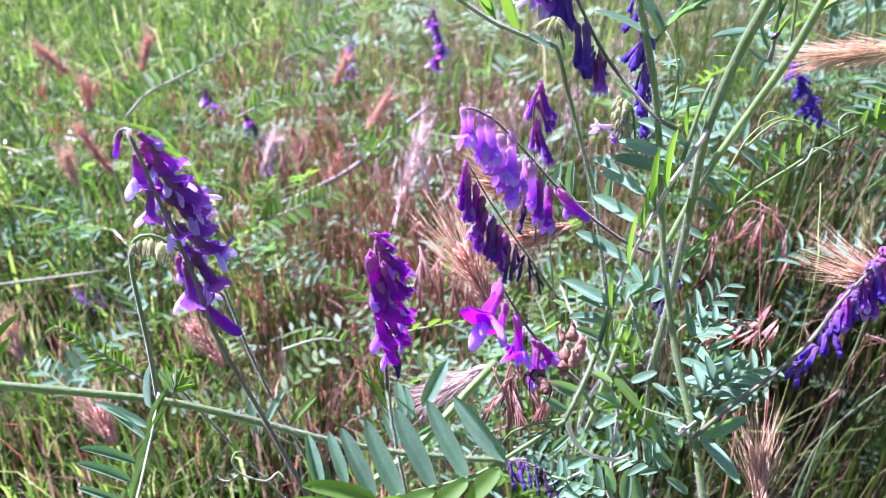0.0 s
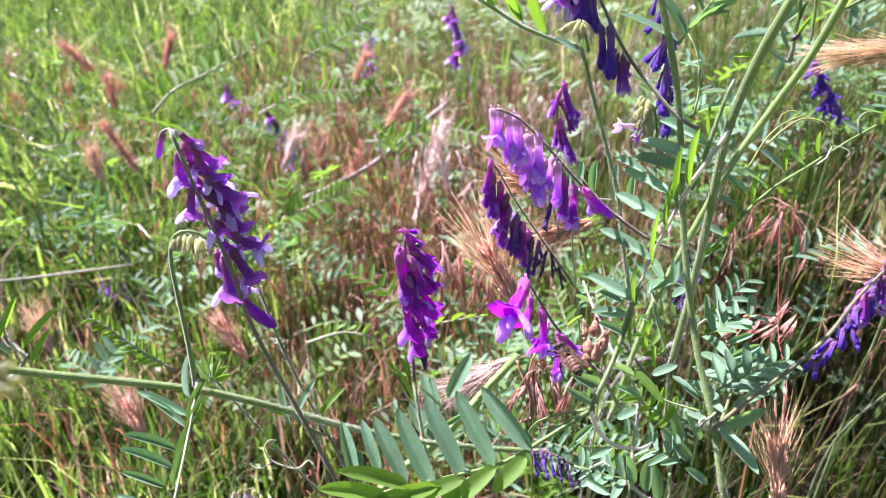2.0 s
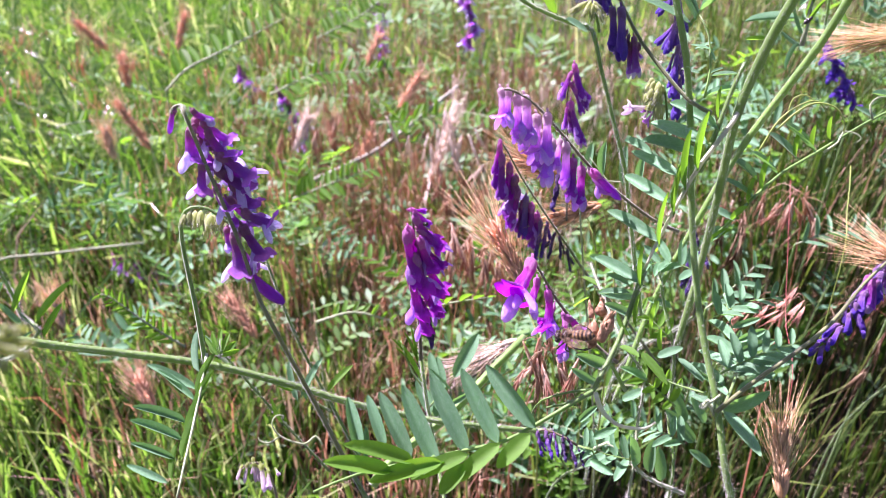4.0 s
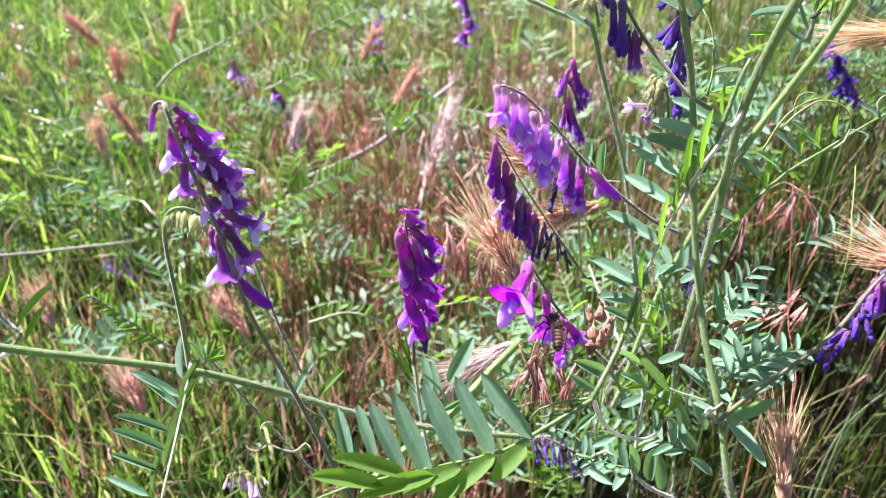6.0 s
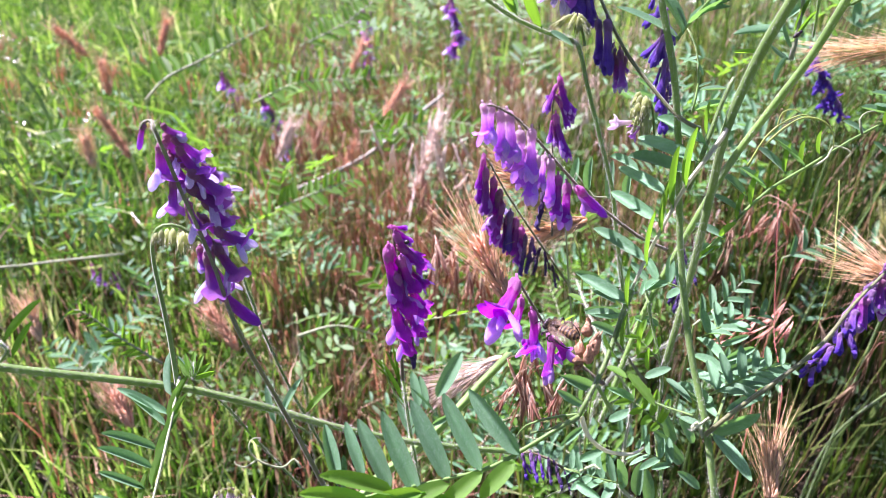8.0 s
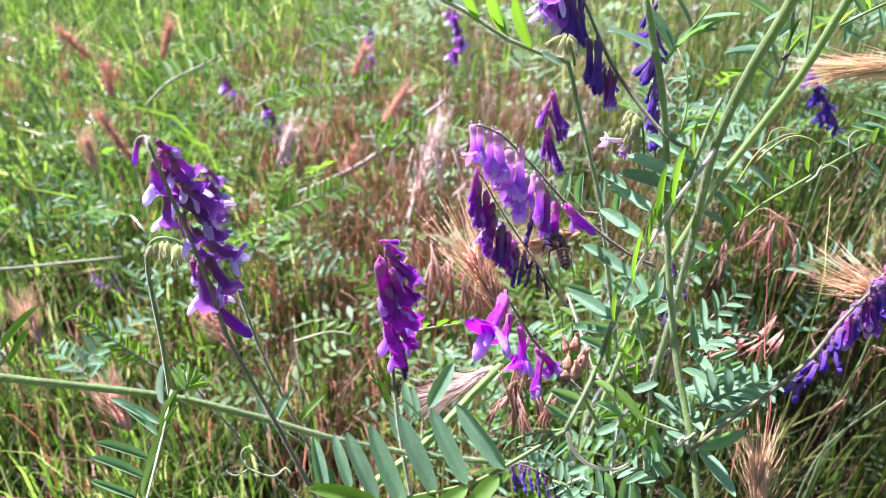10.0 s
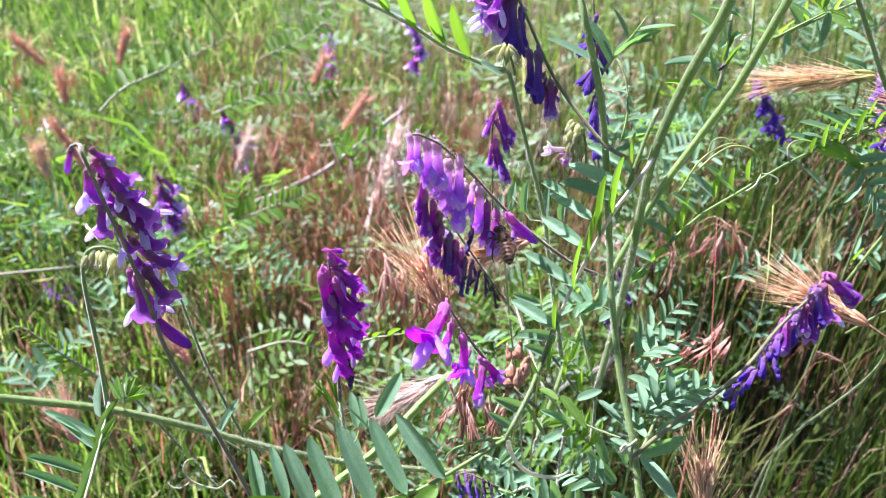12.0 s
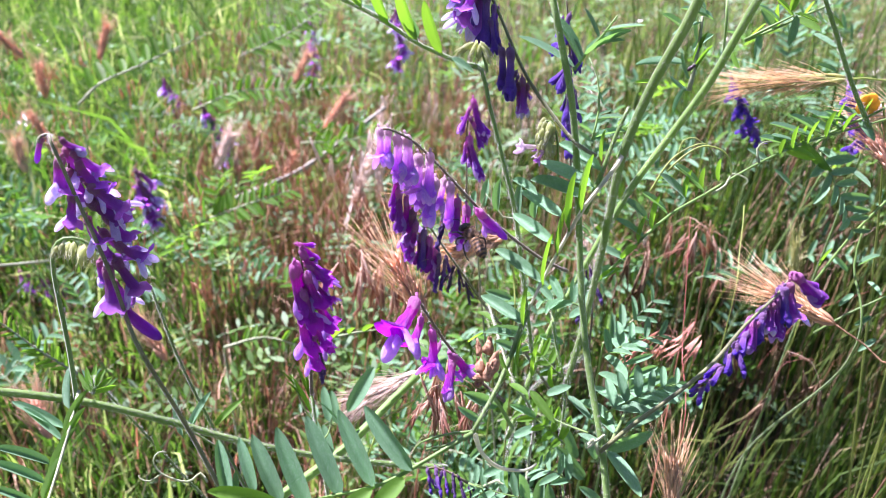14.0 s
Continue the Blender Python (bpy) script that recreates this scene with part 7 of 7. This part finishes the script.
    for base, tip, husks, bristles, text in (
        ((-0.3736, 0.8419, 0.1607), (-0.4047, 0.8507, 0.2144), HUSK_RED, AWN_RED, "red barley ear in the green grass"),
        ((-0.4909, 1.0419, 0.2131), (-0.5217, 1.0382, 0.2501), HUSK, AWN_RED, "tawny barley ear in the green grass"),
        ((-0.4693, 1.0343, 0.1628), (-0.4755, 1.0451, 0.2013), HUSK, AWN_RED, "tawny barley ear in the green grass"),
        ((-0.4080, 1.0742, 0.2042), (-0.3966, 1.0909, 0.2456), HUSK, AWN_RED, "tawny barley ear in the green grass"),
        ((-0.0964, 0.9025, 0.1804), (-0.0653, 0.9212, 0.2220), HUSK, AWN_RED, "orange barley ear on a green stalk"),
        ((-0.1503, 1.0786, 0.1805), (-0.1325, 1.0930, 0.2179), HUSK, AWN_RED, "orange barley ear on a green stalk"),
        ((-0.1932, 0.5692, 0.1015), (-0.2172, 0.5839, 0.1324), HUSK_RED, AWN_RED, "pink barley ear on a green stalk"),
        ((-0.2360, 0.4387, 0.1324), (-0.2479, 0.4500, 0.1518), HUSK, AWN_RED, "orange barley ear on a green stalk"),
        ((-0.3637, 0.5627, 0.1128), (-0.3742, 0.5742, 0.1374), HUSK, AWN, "tawny barley ear on a green stalk"),
        ((-0.4090, 0.8229, 0.1556), (-0.4167, 0.8328, 0.1855), HUSK, AWN, "tawny barley ear on a green stalk"),
        ((-0.2072, 0.8415, 0.1609), (-0.1911, 0.8595, 0.1932), HUSK, AWN_WHITE, "pale dry barley ear on a stalk"),
        ((-0.1693, 0.8946, 0.1363), (-0.1733, 0.9070, 0.1662), HUSK, AWN_RED, "orange barley ear on a green stalk"),
        ((-0.0522, 0.7964, 0.1340), (-0.0241, 0.8314, 0.2062), HUSK_RED, AWN_WHITE, "large pale pink barley ear"),
        ((-0.0406, 0.8288, 0.1528), (-0.0202, 0.8558, 0.2130), AWN_WHITE, AWN_WHITE, "bleached barley ear with white awns"),
        ((-0.1531, 0.8822, 0.1046), (-0.1256, 0.9088, 0.1522), HUSK_RED, AWN_RED, "pink barley ear on a green stalk"),
    ):
        b = Vector(base)
        barley(base, tip, 0.02, [b * 0.55 + Vector((b.x, b.y, 0)) * 0.45, (b.x + 0.01, b.y + 0.02, -0.01)], bristles, bristles, text, 1.1, 10, CULM, 1.2, 4)


vetch_far()


def vetch_undergrowth(count, spots, low, high, seed, young=0.35):
    """Leafy vetch shoots in the middle distance."""
    rng = random.Random(seed)
    for _ in range(count):
        x, y = spots(rng)
        h = rng.uniform(low, high)
        a = rng.uniform(0, 2 * math.pi)
        d = Vector((math.cos(a), math.sin(a) * 0.5, 0))
        b = Vector((x, y, -0.01))
        p = thing("vetch_shoot", (x, y, 0), "leafy green vetch shoot among the dry grass", "wildflower", "background vetch")
        top = b + d * 0.05 + Vector((0, 0, h))
        curve = [b, b + d * 0.012 + Vector((0, 0, h * 0.5)), top]
        stem(p, curve, 0.0013, 0.0009, hairy=0)
        path = spline(curve, 0.01)
        for k in range(rng.randint(2, 4)):
            q, _ = along(path, 1.0 if k == 0 else rng.uniform(0.45, 0.95))
            w = rng.uniform(0, 2 * math.pi)
            e = Vector((math.cos(w), math.sin(w), rng.uniform(0.0, 0.7))).normalized()
            length = rng.uniform(0.045, 0.075)
            rachis = [q, q + e * length * 0.5 + Vector((0, 0, 0.006)), q + e * length]
            pinnate(p, rachis, rng.randint(5, 7), rng.uniform(0.014, 0.020), (rng.uniform(-0.4, 0.4), rng.uniform(-0.6, 0.2), 1), 0.0006, STEM_PALE if rng.random() < 0.5 else STEM, fresh=rng.random() < young, width=0.3)


vetch_undergrowth(8, wedge(0.40, 0.52, 0.05, 0.24), 0.08, 0.18, 20)
vetch_undergrowth(15, wedge(0.50, 0.80, 0.04, 0.28), 0.07, 0.15, 25, 0.75)
heads(26, wedge(0.62, 1.15, 0.02, 0.26), 0.12, 0.22, BROME, 36, "red-brown brome stalk with a drooping head")
heads(26, wedge(0.62, 1.15, 0.0, 0.28), 0.12, 0.24, AWN_WHITE, 37, "bleached brome stalk with a drooping head")
vetch_undergrowth(28, wedge(0.62, 1.0, 0.27, 0.75), 0.2, 0.38, 26)
# tall blades in the same shade-darkened green
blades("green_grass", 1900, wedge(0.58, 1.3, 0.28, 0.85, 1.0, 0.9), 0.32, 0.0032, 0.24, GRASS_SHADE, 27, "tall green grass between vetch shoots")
blades("brown_grass", 900, wedge(0.45, 0.95, -0.75, -0.1, 1.0, 0.9), 0.13, 0.0030, 0.3, BROWN_GRASS, 43, "low brown grass under the green blades", "grass")
blades("dry_grass", 850, wedge(0.55, 1.1, 0.2, 0.8, 1.0, 0.9), 0.26, 0.0016, 0.3, STRAW, 28, "tall dry stalks between vetch shoots", "grass")
heads(26, wedge(0.60, 1.0, 0.30, 0.70), 0.16, 0.30, BROWN_GRASS, 29, "tall brown brome stalk with a drooping head", 0.022)
vetch_undergrowth(9, wedge(0.48, 0.75, 0.18, 0.5), 0.08, 0.17, 21)
vetch_undergrowth(10, wedge(0.55, 0.95, -0.12, 0.2), 0.08, 0.18, 22)
vetch_undergrowth(12, wedge(0.75, 1.3, -0.45, 0.05), 0.10, 0.2, 23)
vetch_undergrowth(10, wedge(0.8, 1.3, 0.2, 0.6), 0.12, 0.26, 24)
vetch_undergrowth(14, wedge(0.55, 0.85, 0.25, 0.62), 0.18, 0.34, 41, 0.5)
vetch_undergrowth(15, wedge(0.50, 1.0, -0.62, -0.15), 0.10, 0.20, 42, 0.6)


# ---- small things ----
def dry_pods():
    p = thing("seed_pods", (0.0439, 0.2325, 0.3655), "cluster of dry orange-brown seed pods", "seed pods")
    for base, tip, r in (
        ((0.0456, 0.2326, 0.3778), (0.0453, 0.2353, 0.3831), 0.0023), ((0.0456, 0.2254, 0.3734), (0.0492, 0.2285, 0.3818), 0.0026), ((0.0426, 0.2268, 0.3728), (0.0428, 0.2300, 0.3787), 0.0020),
        ((0.0394, 0.2259, 0.3725), (0.0446, 0.2262, 0.3725), 0.0019), ((0.0443, 0.2228, 0.3730), (0.0460, 0.2261, 0.3792), 0.0024), ((0.0426, 0.2339, 0.3753), (0.0419, 0.2377, 0.3804), 0.0016), ((0.0412, 0.2254, 0.3689), (0.0438, 0.2260, 0.3719), 0.0015),
    ):
        g = Geo()
        g.seed(base, tip, r * 0.86, 0, 9, 0.42)
        for _ in range(1):
            way = Vector((RNG.gauss(0, 1), RNG.gauss(0, 1), RNG.gauss(0, 1))).normalized()
            g.seed(Vector(base).lerp(Vector(tip), 0.2) + way * r * 0.5, Vector(tip) + way * r * 0.9, r * 0.4, 0, 6, 0.4)
        g.v = [Vector(q) + Vector((RNG.gauss(0, 1), RNG.gauss(0, 1), RNG.gauss(0, 1))) * 0.0003 for q in g.v]
        tip = Vector(tip)
        g.spike(tip - (tip - Vector(base)) * 0.06, tip + (tip - Vector(base)) * 0.22, 0.0005)
        part("pod", g, [POD], p)
    g = Geo()
    g.tube(spline([(0.0444, 0.2308, 0.3668), (0.0497, 0.2274, 0.3607), (0.0570, 0.2275, 0.3473)], 0.004), 0.0007, 0.0008, 6)
    part("stalk", g, [STEM], p)


def withered_raceme():
    p = thing("vetch_shoot", (0.03, 0.33, 0.0), "low vetch shoot with withered dark blue flowers", "wildflower", "vetch plants")
    stem(p, [(0.03, 0.33, -0.01), (0.04, 0.30, 0.2), (0.0504, 0.2313, 0.3059), (0.0424, 0.2328, 0.3129)], 0.0008, 0.0006, hairy=1500)
    raceme(p, [(0.0424, 0.2328, 0.3129), (0.0357, 0.2346, 0.3163), (0.0290, 0.2358, 0.3181), (0.0257, 0.2355, 0.3175)], "wilted", "wilt", (0, -0.7, 0.5), [
        ((0.0260, 0.2342, 0.3188), (0.0276, 0.2277, 0.3121)),
        ((0.0291, 0.2344, 0.3186), (0.0311, 0.2274, 0.3112)),
        ((0.0327, 0.2341, 0.3177), (0.0342, 0.2270, 0.3104)),
        ((0.0362, 0.2334, 0.3165), (0.0368, 0.2268, 0.3100)),
        ((0.0393, 0.2318, 0.3145), (0.0398, 0.2252, 0.3080)),
        ((0.0428, 0.2305, 0.3128), (0.0451, 0.2249, 0.3072)),
        ((0.0315, 0.2364, 0.3145), (0.0297, 0.2309, 0.3094)),
    ], r=0.0007, special=((0, ("indigo", "wilt")), (1, ("indigo", "wilt")), (2, ("indigo", "wilt"))), fat=1.15)
    q = thing("vetch_shoot", (0.08, 0.42, 0.0), "vetch shoot with small withered flowers behind the stems", "wildflower", "vetch plants")
    stem(q, [(0.08, 0.42, -0.01), (0.09, 0.40, 0.2), (0.0960, 0.2839, 0.3416)], 0.0010, 0.0008)
    raceme(q, [(0.0960, 0.2839, 0.3416), (0.0969, 0.2894, 0.3553), (0.0961, 0.2969, 0.3705), (0.0948, 0.3009, 0.3766)], "wilted", "wilt", (-0.3, -0.7, 0.5), [
        ((0.0948, 0.2984, 0.3758), (0.0978, 0.2939, 0.3668)),
        ((0.0959, 0.2962, 0.3710), (0.0935, 0.2920, 0.3594)),
        ((0.0952, 0.2936, 0.3641), (0.0910, 0.2893, 0.3520)),
        ((0.0961, 0.2929, 0.3632), (0.0929, 0.2880, 0.3505)),
        ((0.0953, 0.2972, 0.3731), (0.0988, 0.2917, 0.3625)),
    ], r=0.0006)


def near_bud():
    """A woolly bud cluster close before the lens."""
    p = thing("vetch_bud", (-0.16, 0.06, 0.0), "woolly pale green vetch bud head close to the lens", "wildflower")
    stem(p, [(-0.16, 0.06, -0.01), (-0.17, 0.07, 0.25), (-0.0977, 0.0715, 0.4574)], 0.0014, 0.0011, hairy=0)
    raceme(p, [(-0.1004, 0.0701, 0.4589), (-0.0872, 0.0711, 0.4808), (-0.0776, 0.0695, 0.4910), (-0.0714, 0.0701, 0.4927), (-0.0665, 0.0700, 0.4913), (-0.0631, 0.0696, 0.4894)], "lime", "bud", (0, -0.4, 1),
        [
        ((-0.0721, 0.0702, 0.4919), (-0.0713, 0.0667, 0.4869)),
        ((-0.0683, 0.0690, 0.4932), (-0.0672, 0.0650, 0.4875)),
        ((-0.0680, 0.0711, 0.4909), (-0.0668, 0.0674, 0.4855)),
        ((-0.0682, 0.0732, 0.4887), (-0.0665, 0.0697, 0.4834)),
        ((-0.0654, 0.0711, 0.4895), (-0.0624, 0.0689, 0.4854)),
        ((-0.0647, 0.0710, 0.4890), (-0.0605, 0.0711, 0.4873)),
        ((-0.0676, 0.0734, 0.4886), (-0.0627, 0.0746, 0.4879)),
        ((-0.0719, 0.0752, 0.4881), (-0.0711, 0.0723, 0.4841)),
        ((-0.0658, 0.0693, 0.4923), (-0.0621, 0.0706, 0.4923)),
    ], r=0.0012, fill=1, fat=1.5)
    q = thing("vetch_shoot", (-0.10, 0.30, 0.0), "small low vetch raceme of pale lilac buds", "wildflower", "vetch plants")
    stem(q, [(-0.10, 0.30, -0.01), (-0.09, 0.28, 0.15), (-0.0765, 0.2092, 0.3010)], 0.0010, 0.0008)
    raceme(q, [(-0.0765, 0.2092, 0.3010), (-0.0794, 0.2133, 0.3124), (-0.0846, 0.2144, 0.3179), (-0.0897, 0.2121, 0.3176)], "pearl", "bud", (0, -0.6, 0.6), [
        ((-0.0892, 0.2113, 0.3192), (-0.0900, 0.2073, 0.3160)),
        ((-0.0873, 0.2125, 0.3192), (-0.0871, 0.2069, 0.3140)),
        ((-0.0849, 0.2135, 0.3188), (-0.0842, 0.2068, 0.3124)),
        ((-0.0824, 0.2136, 0.3176), (-0.0809, 0.2071, 0.3109)),
        ((-0.0798, 0.2128, 0.3154), (-0.0786, 0.2084, 0.3108)),
        ((-0.0844, 0.2156, 0.3161), (-0.0835, 0.2105, 0.3109)),
    ], r=0.0006, special=((4, ("pearl", "shut")),), fill=1, fat=1.3)


def beetle():
    p = thing("beetle", (0.1123, 0.2752, 0.4742), "tiny shiny black beetle on a green stem", "insect")
    d = (Vector((0.1139, 0.2751, 0.4758)) - Vector((0.1123, 0.2752, 0.4742))).normalized()
    turn = d.to_track_quat("Z", "Y").to_matrix()
    g = Geo()
    g.blob(p.location, (0.0008, 0.0008, 0.0015), 7, 10, 0, turn)
    part("wing_case", g, [CHITIN], p)
    g = Geo()
    g.blob(p.location + d * 0.0016, (0.0006, 0.0006, 0.0005), 6, 9, 0, turn)
    part("head", g, [CHITIN], p)
    p = thing("fly", (-0.0190, 0.2471, 0.4073), "tiny black fly on the magenta spike", "insect")
    g = Geo()
    g.blob(p.location, (0.0011, 0.0008, 0.0008))
    part("body", g, [CHITIN], p)
    p = thing("yellow_flower", (0.34, 0.36, 0.0), "small orange-yellow flower on a thin stalk", "wildflower")
    g = Geo()
    g.tube(spline([(0.34, 0.36, -0.01), (0.2379, 0.3415, 0.4012), (0.2092, 0.3266, 0.4434)], 0.01), 0.0007, 0.0005, 6)
    part("stalk", g, [CULM], p)
    c = Vector((0.2092, 0.3266, 0.4434))
    for k in range(5):
        a = 2 * math.pi * k / 5
        g = Geo()
        g.blob(c + Vector((math.cos(a) * 0.0028, -0.001, math.sin(a) * 0.0028 + 0.003)), (0.0026, 0.0009, 0.0030), 6, 8, 0, Matrix.Rotation(-a, 3, "Y"))
        part("petal", g, [YELLOW], p)


def honey_bee():
    """A worker bee about 13 mm long: head along -z, back along +y."""
    bee = new("honey_bee")
    tagged(bee, "brown honey bee with dark banded abdomen feeding on flowers", "bee")
    rng = random.Random(4)

    def fuzz(g, centre, axes, count, length, slot, rear=True):
        for _ in range(count):
            o = Vector((rng.gauss(0, 1), rng.gauss(0, 1), rng.gauss(0, 1))).normalized()
            q = Vector(centre) + Vector((o.x * axes[0], o.y * axes[1], o.z * axes[2])) * 0.97
            g.spike(q, q + (o + Vector((0, 0, 0.5))).normalized() * length * rng.uniform(0.6, 1.2), 0.00005, slot)

    g = Geo()
    g.blob((0, 0, 0), (0.0020, 0.0019, 0.0016), 8, 12, 0)
    fuzz(g, (0, 0, 0), (0.0020, 0.0019, 0.0016), 420, 0.0008, 1)
    part("thorax", g, [BAND, FUR], bee, "furry tawny thorax")
    g = Geo()
    rings = ((0.0018, 0.0006), (0.0024, 0.0016), (0.0034, 0.0016), (0.0046, 0.0017), (0.0058, 0.0016), (0.0070, 0.0017), (0.0080, 0.0010), (0.0087, 0.0002))
    sides = 14
    verts, fine = [], []
    for k in range(len(rings) - 1):
        (z0, r0), (z1, r1) = rings[k], rings[k + 1]
        for s in (0.0, 0.5, 0.92):
            fine.append((z0 + (z1 - z0) * s, (r0 + (r1 - r0) * s) * (1.0 + 0.02 * s), 0 if s < 0.3 else 1))
    fine.append((rings[-1][0], rings[-1][1], 1))
    for z, r, _ in fine:
        for j in range(sides):
            a = 2 * math.pi * j / sides
            verts.append((math.cos(a) * r, math.sin(a) * r * 0.9 - (z - 0.0018) ** 2 * 14, z))
    for k in range(len(fine) - 1):
        faces = []
        for j in range(sides):
            p, q = k * sides + j, k * sides + (j + 1) % sides
            faces.append((p, q, q + sides, p + sides))
        if k == 0:
            g.v.extend(verts)
        g.f.extend(faces)
        g.m.extend([fine[k][2]] * len(faces))
    fuzz(g, (0, -0.0003, 0.0045), (0.0022, 0.0021, 0.0034), 160, 0.0005, 2)
    part("abdomen", g, [AMBER, BAND, FUR], bee, "banded brown abdomen")
    g = Geo()
    g.blob((0, -0.0004, -0.0029), (0.0017, 0.0016, 0.0010), 7, 12, 0)
    fuzz(g, (0, -0.0004, -0.0029), (0.0017, 0.0016, 0.0010), 90, 0.0005, 1)
    head = part("head", g, [CHITIN, FUR], bee)
    for sgn in (-1, 1):
        g = Geo()
        g.blob((sgn * 0.0014, -0.0003, -0.0030), (0.0005, 0.0011, 0.0007), 6, 9, 0)
        part("eye", g, [CHITIN], head, "large dark eye")
        g = Geo()
        g.tube(spline([(sgn * 0.0004, 0.0006, -0.0037), (sgn * 0.0012, 0.0010, -0.0050), (sgn * 0.0020, 0.0, -0.0062)], 0.0004), 0.00012, 0.0001, 5)
        part("antenna", g, [CHITIN], head)
        for length, wide, z0, tip in ((0.0090, 0.0030, -0.0004, (sgn * 0.0034, 0.0016, 0.0082)), (0.0062, 0.0020, 0.0006, (sgn * 0.0040, 0.0006, 0.0058))):
            g = Geo()
            base, end = Vector((sgn * 0.0011, 0.0015, z0)), Vector(tip)
            d = (end - base).normalized()
            side = d.cross(Vector((0, 1, 0))).normalized()
            verts, faces = [], []
            for k in range(8):
                s = k / 7
                w = wide * 0.5 * math.sin(math.pi * (0.08 + 0.84 * s)) ** 0.7
                c = base.lerp(end, s)
                verts += [c - side * w * 0.4, c + side * w * 1.4]
            for k in range(7):
                faces.append((2 * k, 2 * k + 1, 2 * k + 3, 2 * k + 2))
            g.add(verts, faces)
            part("wing", g, [WING], bee, "clear brownish wing")
        for z0, out, back in ((-0.0010, 0.0030, -0.0030), (0.0, 0.0040, -0.0002), (0.0010, 0.0036, 0.0040)):
            g = Geo()
            g.tube(spline([(sgn * 0.0014, -0.0012, z0), (sgn * out, -0.0006, z0 + back * 0.4), (sgn * out * 0.95, -0.0030, z0 + back), (sgn * out * 0.7, -0.0042, z0 + back * 1.25)], 0.0005), 0.00034, 0.00016, 6)
            part("leg", g, [CHITIN], bee)
    bee.scale = (1.1, 1.1, 1.1)
    return bee


dry_pods()
withered_raceme()
near_bud()
beetle()
BEE = honey_bee()


def facing(place, head, back):
    """The pose of the bee: its head towards head, its back towards back."""
    place, z = Vector(place), (Vector(place) - Vector(head)).normalized()
    y = Vector(back) - z * Vector(back).dot(z)
    y.normalize()
    return Matrix.Translation(place) @ Matrix((y.cross(z), y, z)).transposed().to_4x4()


# seconds, place of the bee, point that its head is turned to, way its back faces
BEE_ROWS = [
    (0.0, (0.0315, 0.2094, 0.3808), (0.0301, 0.2185, 0.3791), (0.4, -0.6, 0.7)),
    (0.5, (0.0306, 0.2095, 0.3850), (0.0298, 0.2144, 0.3863), (0.5, -0.7, 0.5)),
    (1.0, (0.0310, 0.2067, 0.3883), (0.0301, 0.2117, 0.3897), (0.5, -0.7, 0.5)),
    (1.5, (0.0307, 0.2091, 0.3891), (0.0289, 0.2139, 0.3901), (0.5, -0.6, 0.6)),
    (2.0, (0.0307, 0.2051, 0.3912), (0.0286, 0.2089, 0.3924), (0.4, -0.6, 0.7)),
    (2.5, (0.0287, 0.2047, 0.3917), (0.0257, 0.2083, 0.3926), (0.3, -0.6, 0.7)),
    (3.0, (0.0309, 0.2048, 0.3959), (0.0272, 0.2075, 0.3971), (0.2, -0.5, 0.8)),
    (3.5, (0.0299, 0.2021, 0.3915), (0.0260, 0.2030, 0.3903), (0.1, -0.5, 0.8)),
    (4.6, (0.0287, 0.2021, 0.3929), (0.0254, 0.2052, 0.3914), (0.2, -0.6, 0.7)),
    (6.0, (0.0273, 0.2127, 0.3909), (0.0269, 0.2179, 0.3929), (0.5, -0.7, 0.4)),
    (6.5, (0.0298, 0.2157, 0.3934), (0.0265, 0.2198, 0.3933), (0.3, -0.6, 0.7)),
    (7.0, (0.0306, 0.2153, 0.3958), (0.0273, 0.2189, 0.3949), (0.2, -0.6, 0.7)),
    (7.5, (0.0304, 0.2142, 0.3955), (0.0264, 0.2178, 0.3946), (0.2, -0.6, 0.7)),
    (8.2, (0.0316, 0.2129, 0.3974), (0.0280, 0.2172, 0.3974), (0.2, -0.6, 0.7)),
    (8.6, (0.0419, 0.2037, 0.4115), (0.0405, 0.2080, 0.4138), (0.3, -0.6, 0.7)),
    (9.1, (0.0438, 0.2132, 0.4298), (0.0417, 0.2178, 0.4310), (0.3, -0.6, 0.7)),
    (9.6, (0.0364, 0.2181, 0.4300), (0.0349, 0.2227, 0.4314), (0.4, -0.7, 0.5)),
    (10.0, (0.0339, 0.2188, 0.4306), (0.0328, 0.2234, 0.4322), (0.4, -0.7, 0.5)),
    (10.3, (0.0370, 0.2182, 0.4344), (0.0359, 0.2228, 0.4362), (0.4, -0.7, 0.5)),
    (10.6, (0.0350, 0.2184, 0.4342), (0.0337, 0.2230, 0.4360), (0.4, -0.7, 0.5)),
    (11.0, (0.0352, 0.2192, 0.4344), (0.0342, 0.2226, 0.4361), (0.4, -0.7, 0.4)),
    (11.5, (0.0352, 0.2207, 0.4342), (0.0342, 0.2242, 0.4362), (0.4, -0.7, 0.4)),
    (12.0, (0.0353, 0.2223, 0.4343), (0.0343, 0.2258, 0.4364), (0.4, -0.7, 0.4)),
    (12.5, (0.0352, 0.2218, 0.4346), (0.0346, 0.2264, 0.4365), (0.5, -0.7, 0.4)),
    (13.0, (0.0354, 0.2211, 0.4341), (0.0341, 0.2255, 0.4357), (0.4, -0.7, 0.5)),
    (13.5, (0.0353, 0.2219, 0.4355), (0.0336, 0.2253, 0.4373), (0.4, -0.7, 0.5)),
    (14.0, (0.0344, 0.2204, 0.4348), (0.0323, 0.2238, 0.4365), (0.4, -0.7, 0.5)),
]


def motions():
    walk(BEE, [(t, facing(place, head, back)) for t, place, head, back in BEE_ROWS])


motions()
